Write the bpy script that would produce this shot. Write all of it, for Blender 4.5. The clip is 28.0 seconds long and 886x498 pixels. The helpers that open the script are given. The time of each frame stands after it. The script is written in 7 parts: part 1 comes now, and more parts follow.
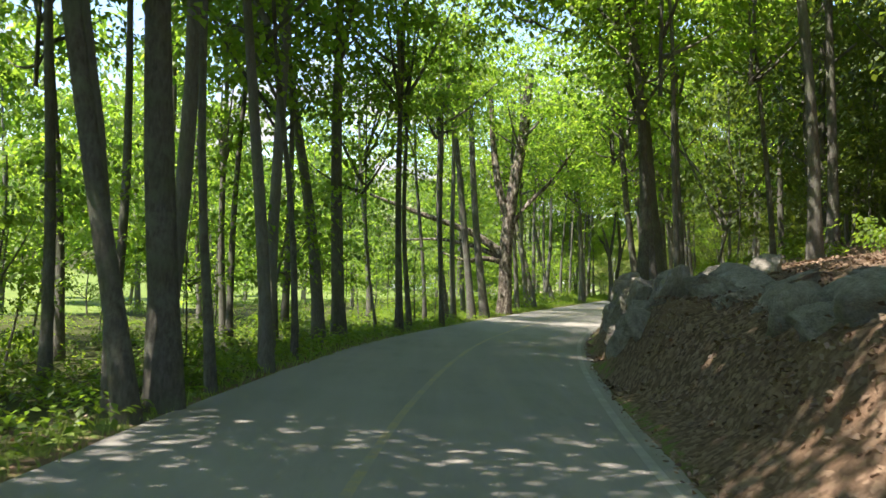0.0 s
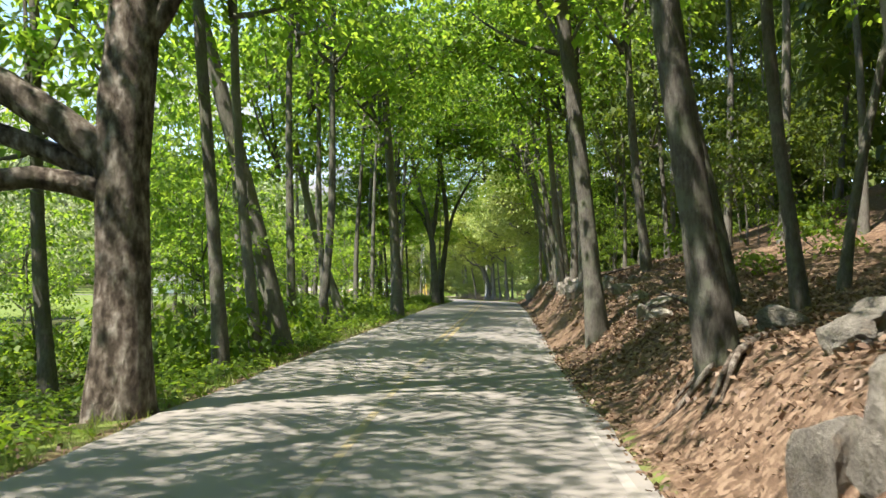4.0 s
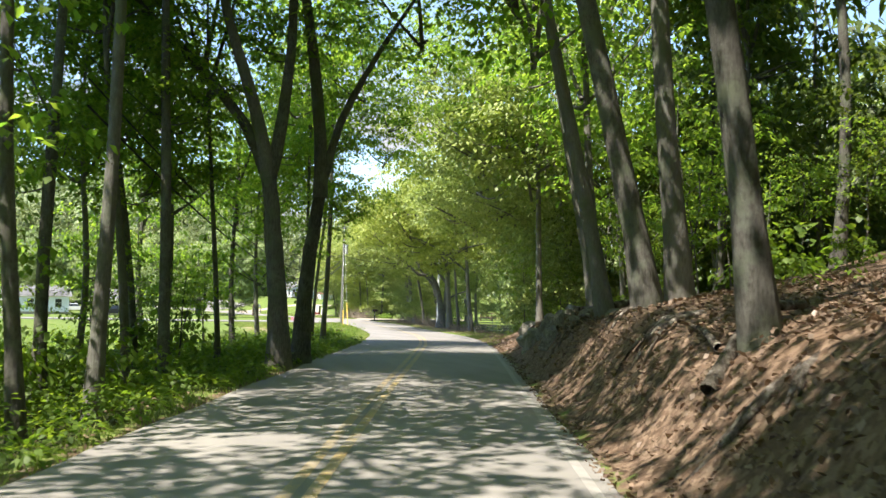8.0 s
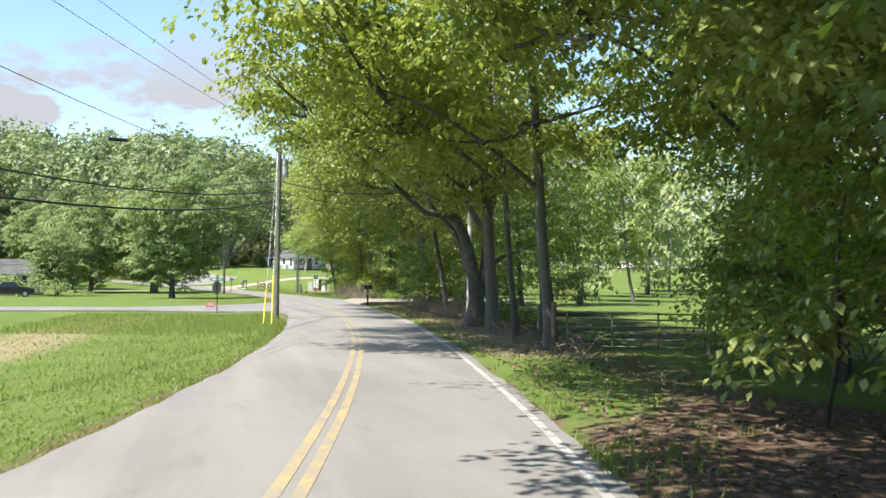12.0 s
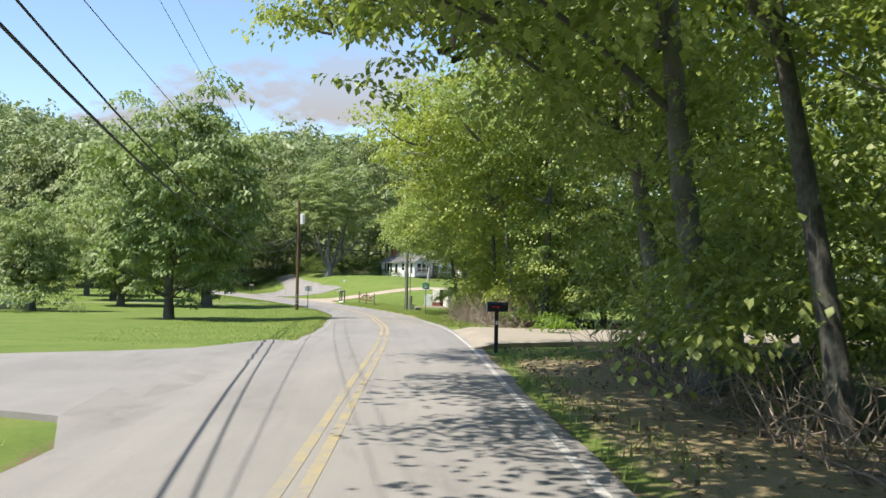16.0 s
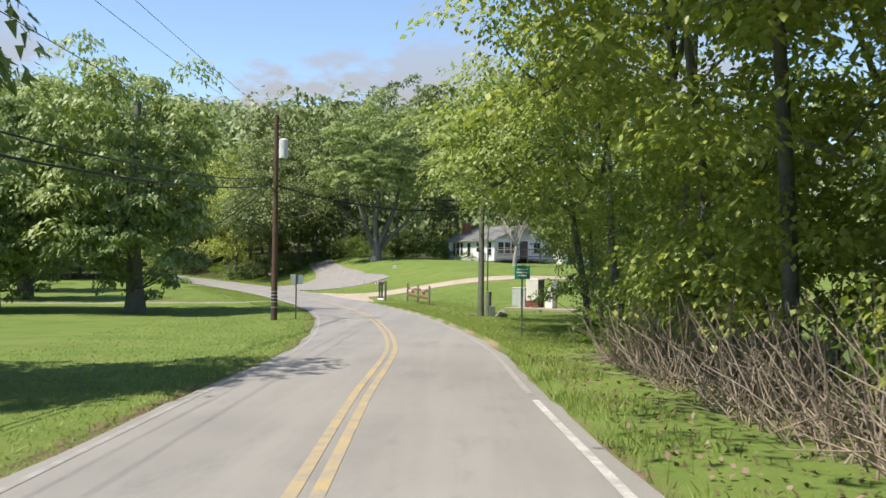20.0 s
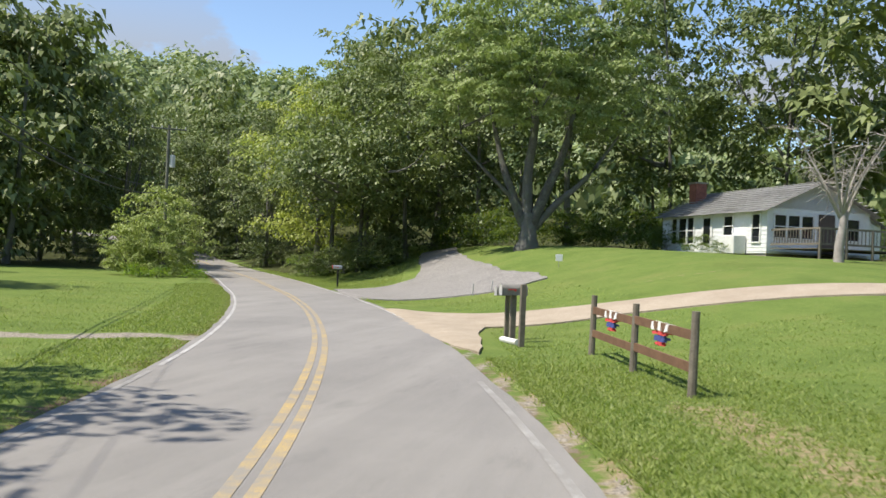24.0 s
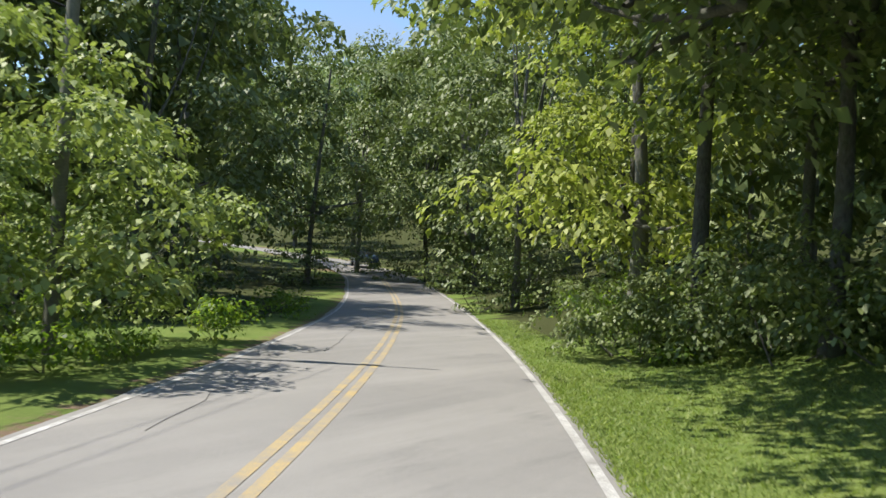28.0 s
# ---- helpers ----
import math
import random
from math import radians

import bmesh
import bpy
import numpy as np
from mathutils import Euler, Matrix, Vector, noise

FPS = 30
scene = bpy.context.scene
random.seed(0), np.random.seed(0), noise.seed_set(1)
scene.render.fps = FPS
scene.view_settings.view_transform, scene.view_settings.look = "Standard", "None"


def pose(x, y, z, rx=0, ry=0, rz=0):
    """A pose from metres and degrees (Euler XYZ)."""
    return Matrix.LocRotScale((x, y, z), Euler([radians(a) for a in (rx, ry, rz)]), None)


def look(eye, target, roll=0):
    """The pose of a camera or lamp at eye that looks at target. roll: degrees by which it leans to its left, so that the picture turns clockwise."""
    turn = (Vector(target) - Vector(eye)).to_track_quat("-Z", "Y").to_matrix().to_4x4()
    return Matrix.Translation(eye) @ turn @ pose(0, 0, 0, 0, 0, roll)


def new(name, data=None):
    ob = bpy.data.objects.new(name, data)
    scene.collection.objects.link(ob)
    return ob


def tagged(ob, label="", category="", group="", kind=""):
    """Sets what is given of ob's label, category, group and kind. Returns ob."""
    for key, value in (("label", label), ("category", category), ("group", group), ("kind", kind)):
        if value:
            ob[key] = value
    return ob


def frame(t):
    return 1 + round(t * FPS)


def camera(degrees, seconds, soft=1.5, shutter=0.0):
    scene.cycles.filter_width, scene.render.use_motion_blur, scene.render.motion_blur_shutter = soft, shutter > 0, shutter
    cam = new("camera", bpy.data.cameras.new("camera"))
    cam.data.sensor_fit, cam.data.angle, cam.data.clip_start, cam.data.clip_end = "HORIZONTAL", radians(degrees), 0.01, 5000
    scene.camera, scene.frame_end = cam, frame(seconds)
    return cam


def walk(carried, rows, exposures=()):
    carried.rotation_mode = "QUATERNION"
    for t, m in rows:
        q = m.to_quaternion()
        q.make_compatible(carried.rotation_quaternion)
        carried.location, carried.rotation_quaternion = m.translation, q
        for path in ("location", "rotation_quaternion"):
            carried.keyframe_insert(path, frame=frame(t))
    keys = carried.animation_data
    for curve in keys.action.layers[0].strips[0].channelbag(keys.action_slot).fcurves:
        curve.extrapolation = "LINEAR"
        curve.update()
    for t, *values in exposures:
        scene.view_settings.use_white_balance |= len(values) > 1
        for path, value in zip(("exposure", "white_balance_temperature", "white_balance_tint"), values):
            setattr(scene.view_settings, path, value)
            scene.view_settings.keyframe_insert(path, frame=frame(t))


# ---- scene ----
from collections import defaultdict

cam = camera(50.04, 28.0, shutter=0.12)
PATH = [
    (0, (0.000, -0.000, 1.700), (0.000, 19.993, 2.236), 2.35),
    (0.5, (0.201, 4.902, 1.697), (0.499, 24.892, 2.263), 2.19),
    (1, (0.437, 9.871, 1.700), (1.212, 29.847, 2.305), 2.35),
    (1.5, (0.773, 14.658, 1.688), (2.186, 34.597, 2.362), 2.07),
    (2, (1.293, 19.447, 1.662), (3.334, 39.331, 2.358), 2.10),
    (2.5, (1.972, 24.229, 1.618), (4.681, 44.034, 2.282), 1.93),
    (3, (2.804, 29.118, 1.556), (6.130, 48.829, 2.206), 1.29),
    (3.5, (3.726, 33.640, 1.483), (7.572, 53.257, 2.093), 0.70),
    (4, (4.774, 38.190, 1.464), (9.052, 57.717, 2.095), 0.87),
    (4.5, (5.911, 42.750, 1.455), (10.528, 62.199, 2.115), 1.19),
    (6.5, (11.390, 62.193, 1.481), (16.681, 81.461, 2.346), 0.96),
    (7, (12.904, 67.342, 1.489), (18.220, 86.604, 2.347), 0.94),
    (7.5, (14.429, 72.511, 1.528), (19.696, 91.784, 2.436), 1.07),
    (8, (15.921, 77.645, 1.566), (21.040, 96.953, 2.552), 1.28),
    (8.5, (17.399, 82.840, 1.569), (22.417, 102.179, 2.481), 1.27),
    (9, (18.895, 88.067, 1.540), (23.914, 107.409, 2.378), 1.24),
    (9.5, (20.357, 93.420, 1.505), (25.400, 112.762, 2.197), 1.36),
    (10, (21.859, 98.720, 1.473), (26.913, 118.062, 2.068), 0.95),
    (10.5, (23.341, 103.992, 1.428), (28.306, 123.358, 1.977), 0.70),
    (11, (24.780, 109.308, 1.368), (29.635, 128.705, 1.835), 0.42),
    (11.5, (26.182, 114.676, 1.293), (30.808, 134.129, 1.715), 0.51),
    (12, (27.525, 120.143, 1.207), (31.800, 139.678, 1.575), 0.67),
    (12.5, (28.742, 125.785, 1.117), (32.512, 145.423, 1.476), 0.73),
    (14.5, (31.977, 145.880, 0.615), (34.250, 165.742, 1.195), 1.36),
    (15, (32.554, 150.628, 0.565), (34.499, 170.525, 1.163), 1.76),
    (15.5, (33.044, 155.342, 0.531), (34.617, 175.270, 1.149), 1.47),
    (16, (33.466, 159.909, 0.481), (34.693, 179.862, 1.077), 1.10),
    (16.5, (33.785, 164.505, 0.436), (34.658, 184.477, 1.018), 0.97),
    (17, (33.985, 169.194, 0.390), (34.481, 189.179, 0.965), 0.87),
    (17.5, (34.104, 173.959, 0.342), (34.282, 193.952, 0.830), 0.89),
    (18, (34.248, 178.644, 0.298), (34.192, 198.640, 0.713), 0.93),
    (18.5, (34.370, 183.292, 0.248), (34.194, 203.288, 0.600), 0.93),
    (19, (34.464, 188.004, 0.187), (34.176, 207.999, 0.508), 0.77),
    (19.5, (34.530, 192.853, 0.119), (34.163, 212.847, 0.434), 0.71),
    (20, (34.587, 197.912, 0.047), (34.163, 217.905, 0.378), 0.64),
    (20.5, (34.609, 203.151, -0.030), (34.061, 223.141, 0.321), 0.66),
    (22.5, (33.746, 225.336, -0.539), (32.201, 245.275, -0.307), 1.85),
    (23, (33.244, 231.176, -0.616), (31.014, 251.050, -0.387), 2.02),
    (23.5, (32.553, 237.014, -0.695), (29.480, 256.774, -0.415), 2.18),
    (24, (31.636, 242.908, -0.769), (27.649, 262.504, -0.422), 2.49),
    (24.5, (30.450, 248.879, -0.830), (25.564, 268.269, -0.453), 2.68),
    (25, (28.974, 254.973, -0.848), (23.207, 274.120, -0.448), 2.72),
    (25.5, (27.186, 260.986, -0.838), (20.554, 279.848, -0.359), 2.94),
    (26, (25.114, 267.094, -0.810), (17.659, 285.644, -0.246), 3.29),
    (26.5, (22.716, 273.270, -0.781), (14.541, 291.515, -0.240), 3.45),
    (27, (20.020, 279.503, -0.738), (11.186, 297.438, -0.203), 3.54),
    (27.5, (17.063, 285.773, -0.670), (7.693, 303.430, -0.035), 3.68),
    (28, (13.880, 292.099, -0.606), (4.133, 309.548, 0.120), 3.24),
]
EXPOSURE = [(0, 1.8, 6900, 15), (2.5, 1.72, 6900, 15), (4.5, 1.6, 6900, 15), (7, 1.68, 6800, 14), (8, 1.58, 6750, 13), (9, 1.52, 6700, 12), (9.7, 1.6, 6650, 11), (10.5, 1.46, 6600, 10), (12.5, 1.06, 6500, 10),
            (15, 0.92, 6600, 11), (20, 0.76, 6750, 12), (23, 0.64, 6750, 12), (28, 0.78, 6500, 10)]
walk(cam, [(t, look(eye, target, roll)) for t, eye, target, roll in PATH], EXPOSURE)

# ---- light ----
SUN_TOWARDS = Vector((-0.43, -0.25, 0.867))
sun = new("sun", bpy.data.lights.new("sun", "SUN"))
sun.data.energy, sun.data.angle, sun.data.color = 4.6, radians(0.6), (1.0, 0.95, 0.86)
sun.matrix_world = look((0, 0, 60), Vector((0, 0, 60)) - SUN_TOWARDS)

world = bpy.data.worlds.new("sky")
scene.world = world
world.use_nodes = True
wn, wl = world.node_tree.nodes, world.node_tree.links
wn.clear()
w_out, w_bg, w_sky = wn.new("ShaderNodeOutputWorld"), wn.new("ShaderNodeBackground"), wn.new("ShaderNodeTexSky")
w_sky.sky_type, w_sky.sun_disc = "NISHITA", False
w_sky.sun_elevation = math.asin(SUN_TOWARDS.z / SUN_TOWARDS.length)
w_sky.sun_rotation = math.atan2(SUN_TOWARDS.x, SUN_TOWARDS.y)
w_sky.air_density, w_sky.dust_density, w_sky.ozone_density = 1.0, 0.1, 3.5
w_co, w_map, w_noise, w_ramp, w_mix = (wn.new(k) for k in ("ShaderNodeTexCoord", "ShaderNodeMapping", "ShaderNodeTexNoise", "ShaderNodeValToRGB", "ShaderNodeMix"))
w_mix.data_type = "RGBA"
w_map.inputs["Scale"].default_value = (3.2, 3.2, 7.0)
w_map.inputs["Location"].default_value = (0.35, 0.1, 0.0)
w_noise.inputs["Scale"].default_value, w_noise.inputs["Detail"].default_value, w_noise.inputs["Roughness"].default_value = 1.5, 8, 0.55
w_ramp.color_ramp.elements[0].position, w_ramp.color_ramp.elements[1].position = 0.53, 0.58
w_ramp.color_ramp.elements[0].color, w_ramp.color_ramp.elements[1].color = (0, 0, 0, 1), (1, 1, 1, 1)
w_mix.inputs["B"].default_value = (2.4, 2.5, 2.7, 1)
w_xyz, w_band, w_cut = wn.new("ShaderNodeSeparateXYZ"), wn.new("ShaderNodeValToRGB"), wn.new("ShaderNodeMath")
w_band.color_ramp.elements[0].position, w_band.color_ramp.elements[1].position = 0.17, 0.27
w_band.color_ramp.elements[0].color, w_band.color_ramp.elements[1].color = (1, 1, 1, 1), (0.12, 0.12, 0.12, 1)
w_cut.operation = "MULTIPLY"
wl.new(w_co.outputs["Generated"], w_xyz.inputs["Vector"])
wl.new(w_xyz.outputs["Z"], w_band.inputs["Fac"])
wl.new(w_ramp.outputs["Color"], w_cut.inputs[0])
wl.new(w_band.outputs["Color"], w_cut.inputs[1])
wl.new(w_co.outputs["Generated"], w_map.inputs["Vector"])
wl.new(w_map.outputs["Vector"], w_noise.inputs["Vector"])
w_more = wn.new("ShaderNodeMath")
w_more.operation, w_more.inputs[1].default_value = "MULTIPLY_ADD", 0.05
wl.new(w_band.outputs["Color"], w_more.inputs[0])
wl.new(w_noise.outputs["Fac"], w_more.inputs[2])
wl.new(w_more.outputs["Value"], w_ramp.inputs["Fac"])
wl.new(w_cut.outputs["Value"], w_mix.inputs["Factor"])
wl.new(w_sky.outputs["Color"], w_mix.inputs["A"])
wl.new(w_mix.outputs["Result"], w_bg.inputs["Color"])
w_bg.inputs["Strength"].default_value = 0.125
wl.new(w_bg.outputs["Background"], w_out.inputs["Surface"])


# ---- materials ----
class Mat:
    """A node material with short ways to add nodes."""

    def __init__(self, name, rough=0.8, metal=0.0, spec=0.3):
        self.m = bpy.data.materials.new(name)
        self.m.use_nodes = True
        self.n, self.l = self.m.node_tree.nodes, self.m.node_tree.links
        self.p = self.n["Principled BSDF"]
        self.p.inputs["Roughness"].default_value, self.p.inputs["Metallic"].default_value = rough, metal
        self.p.inputs["Specular IOR Level"].default_value = spec
        self.co = None

    def where(self, kind="Object"):
        if not self.co:
            self.co = self.n.new("ShaderNodeTexCoord")
        return self.co.outputs[kind]

    def noise(self, scale, detail=4, rough=0.6, vec=None, stretch=None):
        t = self.n.new("ShaderNodeTexNoise")
        t.inputs["Scale"].default_value, t.inputs["Detail"].default_value, t.inputs["Roughness"].default_value = scale, detail, rough
        v = vec or self.where()
        if stretch:
            mp = self.n.new("ShaderNodeMapping")
            mp.inputs["Scale"].default_value = stretch
            self.l.new(v, mp.inputs["Vector"])
            v = mp.outputs["Vector"]
        self.l.new(v, t.inputs["Vector"])
        return t.outputs["Fac"]

    def voronoi(self, scale, vec=None, out="Distance", feature="F1"):
        t = self.n.new("ShaderNodeTexVoronoi")
        t.feature = feature
        t.inputs["Scale"].default_value = scale
        self.l.new(vec or self.where(), t.inputs["Vector"])
        return t.outputs[out]

    def ramp(self, fac, *stops):
        r = self.n.new("ShaderNodeValToRGB")
        e = r.color_ramp.elements
        while len(e) < len(stops):
            e.new(0.5)
        for k, (at, c) in enumerate(stops):
            e[k].position = at
            e[k].color = (*c, 1) if isinstance(c, tuple) else (c, c, c, 1)
        self.l.new(fac, r.inputs["Fac"])
        return r.outputs["Color"]

    def mix(self, fac, a, b, how="MIX"):
        x = self.n.new("ShaderNodeMix")
        x.data_type, x.blend_type = "RGBA", how
        for key, v in (("Factor", fac), ("A", a), ("B", b)):
            if isinstance(v, (int, float)):
                x.inputs[key].default_value = v if key == "Factor" else (v, v, v, 1)
            elif isinstance(v, tuple):
                x.inputs[key].default_value = (*v, 1)
            else:
                self.l.new(v, x.inputs[key])
        return x.outputs["Result"]

    def random(self, island=False):
        if island:
            return self.n.new("ShaderNodeNewGeometry").outputs["Random Per Island"]
        return self.n.new("ShaderNodeObjectInfo").outputs["Random"]

    def attr(self, name):
        a = self.n.new("ShaderNodeAttribute")
        a.attribute_name = name
        return a.outputs["Fac"]

    def color(self, c):
        if isinstance(c, tuple):
            self.p.inputs["Base Color"].default_value = (*c, 1)
        else:
            self.l.new(c, self.p.inputs["Base Color"])
        return self

    def rough(self, c):
        self.l.new(c, self.p.inputs["Roughness"])
        return self

    def bump(self, h, strength=0.5, dist=0.02):
        b = self.n.new("ShaderNodeBump")
        b.inputs["Strength"].default_value, b.inputs["Distance"].default_value = strength, dist
        self.l.new(h, b.inputs["Height"])
        self.l.new(b.outputs["Normal"], self.p.inputs["Normal"])
        return self

    def thin(self, c, share=0.45):
        """Light that comes through, for leaves."""
        t, a = self.n.new("ShaderNodeBsdfTranslucent"), self.n.new("ShaderNodeMixShader")
        a.inputs["Fac"].default_value = share
        self.l.new(c, t.inputs["Color"])
        self.l.new(self.p.outputs["BSDF"], a.inputs[1])
        self.l.new(t.outputs["BSDF"], a.inputs[2])
        self.l.new(a.outputs["Shader"], self.n["Material Output"].inputs["Surface"])
        return self


def leaf_material(name, dark, light, through_dark, through_light, share=0.45):
    a = Mat(name, rough=0.5, spec=0.35)
    f = a.random(island=True)
    o = a.random()
    c = a.ramp(f, (0.0, dark), (1.0, light))
    c = a.mix(0.35, c, a.ramp(o, (0.0, (dark[0] * 0.8, dark[1] * 0.85, dark[2])), (1.0, (light[0] * 1.25, light[1] * 1.05, light[2]))))
    return a.color(c).thin(a.ramp(f, (0.0, through_dark), (1.0, through_light)), share).m


def plain(name, color, rough=0.7, metal=0.0, vary=0.25, scale=6.0, bump=0.0):
    a = Mat(name, rough, metal)
    lo, hi = tuple(v * (1 - vary) for v in color), tuple(min(1, v * (1 + vary)) for v in color)
    n = a.noise(scale, 6)
    a.color(a.mix(0.35, a.ramp(n, (0.3, lo), (0.7, hi)), a.ramp(a.noise(scale * 9, 4), (0.35, lo), (0.65, hi))))
    if bump:
        a.bump(a.noise(scale * 6, 6), bump, 0.01)
    return a.m


M = {}
M["leaf_wood"] = leaf_material("woodland leaves", (0.045, 0.095, 0.02), (0.115, 0.195, 0.04), (0.18, 0.37, 0.03), (0.44, 0.6, 0.06), 0.6)
M["leaf_edge"] = leaf_material("roadside leaves", (0.11, 0.165, 0.048), (0.32, 0.39, 0.12), (0.25, 0.37, 0.05), (0.5, 0.6, 0.1), 0.3)
M["leaf_gold"] = leaf_material("yellow-green maple and sunlit row leaves", (0.145, 0.2, 0.045), (0.35, 0.41, 0.10), (0.26, 0.37, 0.04), (0.5, 0.57, 0.08), 0.34)
M["leaf_lawn"] = leaf_material("lawn tree leaves", (0.125, 0.185, 0.065), (0.31, 0.39, 0.15), (0.2, 0.31, 0.06), (0.4, 0.51, 0.13), 0.3)
# haze over distant trees is put into these two paler leaf colours
M["leaf_far"] = leaf_material("distant woods leaves paled for haze", (0.15, 0.215, 0.09), (0.34, 0.415, 0.18), (0.22, 0.31, 0.09), (0.4, 0.5, 0.16), 0.28)
M["leaf_haze_hill"] = leaf_material("hill woods leaves paled for haze", (0.15, 0.21, 0.09), (0.30, 0.37, 0.165), (0.2, 0.29, 0.09), (0.36, 0.45, 0.15), 0.25)
M["leaf_bush"] = leaf_material("roadside bush leaves", (0.14, 0.195, 0.055), (0.34, 0.41, 0.13), (0.24, 0.35, 0.06), (0.46, 0.56, 0.1), 0.28)
# copy of the woodland leaves with deep-wood shade put into darker colours
M["leaf_deep"] = leaf_material("woodland leaves darkened for shade", (0.035, 0.068, 0.018), (0.09, 0.135, 0.034), (0.12, 0.21, 0.02), (0.27, 0.35, 0.035), 0.42)
M["leaf_shade_roof"] = leaf_material("added high canopy leaves", (0.045, 0.085, 0.02), (0.115, 0.17, 0.04), (0.2, 0.33, 0.03), (0.46, 0.56, 0.06), 0.42)
M["leaf_bend"] = leaf_material("wood edge leaves", (0.065, 0.10, 0.036), (0.2, 0.255, 0.095), (0.11, 0.18, 0.035), (0.25, 0.33, 0.07), 0.22)
M["leaf_low"] = leaf_material("undergrowth leaves", (0.055, 0.11, 0.018), (0.13, 0.21, 0.035), (0.16, 0.32, 0.02), (0.38, 0.52, 0.04), 0.45)
M["grass_blade"] = leaf_material("grass blades", (0.14, 0.205, 0.05), (0.31, 0.375, 0.11), (0.16, 0.27, 0.035), (0.36, 0.46, 0.08), 0.45)
M["leaf_dead"] = leaf_material("dead leaves", (0.08, 0.052, 0.036), (0.29, 0.215, 0.15), (0.12, 0.07, 0.03), (0.25, 0.15, 0.08), 0.12)

_b = Mat("bark", rough=0.9, spec=0.15)
_o = _b.random()
_c = _b.ramp(_b.noise(9.0, 7, 0.65, stretch=(3.2, 3.2, 0.9)), (0.34, (0.055, 0.052, 0.045)), (0.52, (0.13, 0.126, 0.11)), (0.72, (0.22, 0.215, 0.195)))
_c = _b.mix(0.45, _c, _b.ramp(_o, (0.0, (0.055, 0.049, 0.042)), (0.6, (0.13, 0.122, 0.106)), (1.0, (0.25, 0.24, 0.215))))
_c = _b.mix(_b.ramp(_b.noise(2.6, 6, 0.7), (0.5, 0.0), (0.62, 0.55)), _c, (0.20, 0.215, 0.175))
_c = _b.mix(_b.ramp(_b.noise(1.3, 5), (0.5, 0.0), (0.66, 0.6)), _c, (0.095, 0.115, 0.065))
_b.color(_c).bump(_b.noise(13.0, 8, 0.7, stretch=(3, 3, 0.8)), 0.9, 0.04)
M["bark"] = _b.m
_b = Mat("peeling bark", rough=0.9, spec=0.15)
_c = _b.ramp(_b.noise(5.0, 8, 0.62, stretch=(1.6, 1.6, 0.75)), (0.36, (0.035, 0.028, 0.022)), (0.47, (0.11, 0.09, 0.072)), (0.56, (0.21, 0.185, 0.155)), (0.66, (0.38, 0.35, 0.305)))
_c = _b.mix(_b.ramp(_b.noise(1.7, 5), (0.52, 0.0), (0.66, 0.6)), _c, (0.085, 0.08, 0.062))
_b.color(_c).bump(_b.noise(5.0, 9, 0.7, stretch=(1.6, 1.6, 0.75)), 1.0, 0.12)
M["bark_old"] = _b.m

_b = Mat("limestone", rough=0.92, spec=0.15)
_c = _b.ramp(_b.noise(2.6, 9, 0.65), (0.32, (0.15, 0.14, 0.12)), (0.5, (0.31, 0.29, 0.25)), (0.7, (0.5, 0.47, 0.41)))
_c = _b.mix(_b.ramp(_b.noise(1.1, 5), (0.5, 0.0), (0.64, 0.7)), _c, (0.10, 0.098, 0.085))
_c = _b.mix(_b.ramp(_b.noise(3.4, 5), (0.57, 0.0), (0.68, 0.55)), _c, (0.085, 0.10, 0.045))
_c = _b.mix(_b.ramp(_b.noise(2.0, 6), (0.58, 0.0), (0.7, 0.5)), _c, (0.33, 0.22, 0.13))
_c = _b.mix(0.3, _c, _b.ramp(_b.noise(22, 6), (0.35, (0.10, 0.095, 0.085)), (0.65, (0.46, 0.44, 0.39))))
_b.color(_c).bump(_b.noise(9.0, 10, 0.72), 1.0, 0.1)
M["rock"] = _b.m

_b = Mat("asphalt", rough=0.85, spec=0.25)
_c = _b.ramp(_b.noise(260, 3), (0.3, (0.125, 0.12, 0.112)), (0.5, (0.215, 0.205, 0.19)), (0.72, (0.36, 0.345, 0.32)))
_c = _b.mix(0.5, _c, _b.ramp(_b.noise(0.35, 5), (0.3, (0.17, 0.163, 0.152)), (0.7, (0.25, 0.238, 0.22))))
_c = _b.mix(_b.ramp(_b.noise(0.9, 6, 0.65, stretch=(1.2, 0.06, 1)), (0.42, 0.0), (0.68, 0.5)), _c, (0.30, 0.285, 0.26))
_c = _b.mix(_b.ramp(_b.noise(1.6, 7, 0.7, stretch=(1, 0.25, 1)), (0.56, 0.0), (0.7, 0.35)), _c, (0.12, 0.117, 0.11))
_c = _b.mix(_b.ramp(_b.noise(24, 5, 0.7), (0.58, 0.0), (0.72, 0.4)), _c, (0.10, 0.098, 0.093))
_b.color(_c).bump(_b.noise(320, 3), 0.35, 0.006)
M["asphalt"] = _b.m


def marking(name, color, worn=0.0):
    a = Mat(name, rough=0.7)
    c = a.ramp(a.noise(40, 5), (0.3, tuple(v * 0.75 for v in color)), (0.7, color))
    wear = a.ramp(a.noise(2.2, 6, 0.7), (0.46 - worn * 0.25, 0.0), (0.70 - worn * 0.2, 0.9))
    fine = a.ramp(a.noise(55, 4, 0.7), (0.45 - worn * 0.15, 0.0), (0.62, 0.6 + worn * 0.3))
    a.color(a.mix(fine, a.mix(wear, c, (0.235, 0.225, 0.205)), (0.215, 0.205, 0.188)))
    return a.m


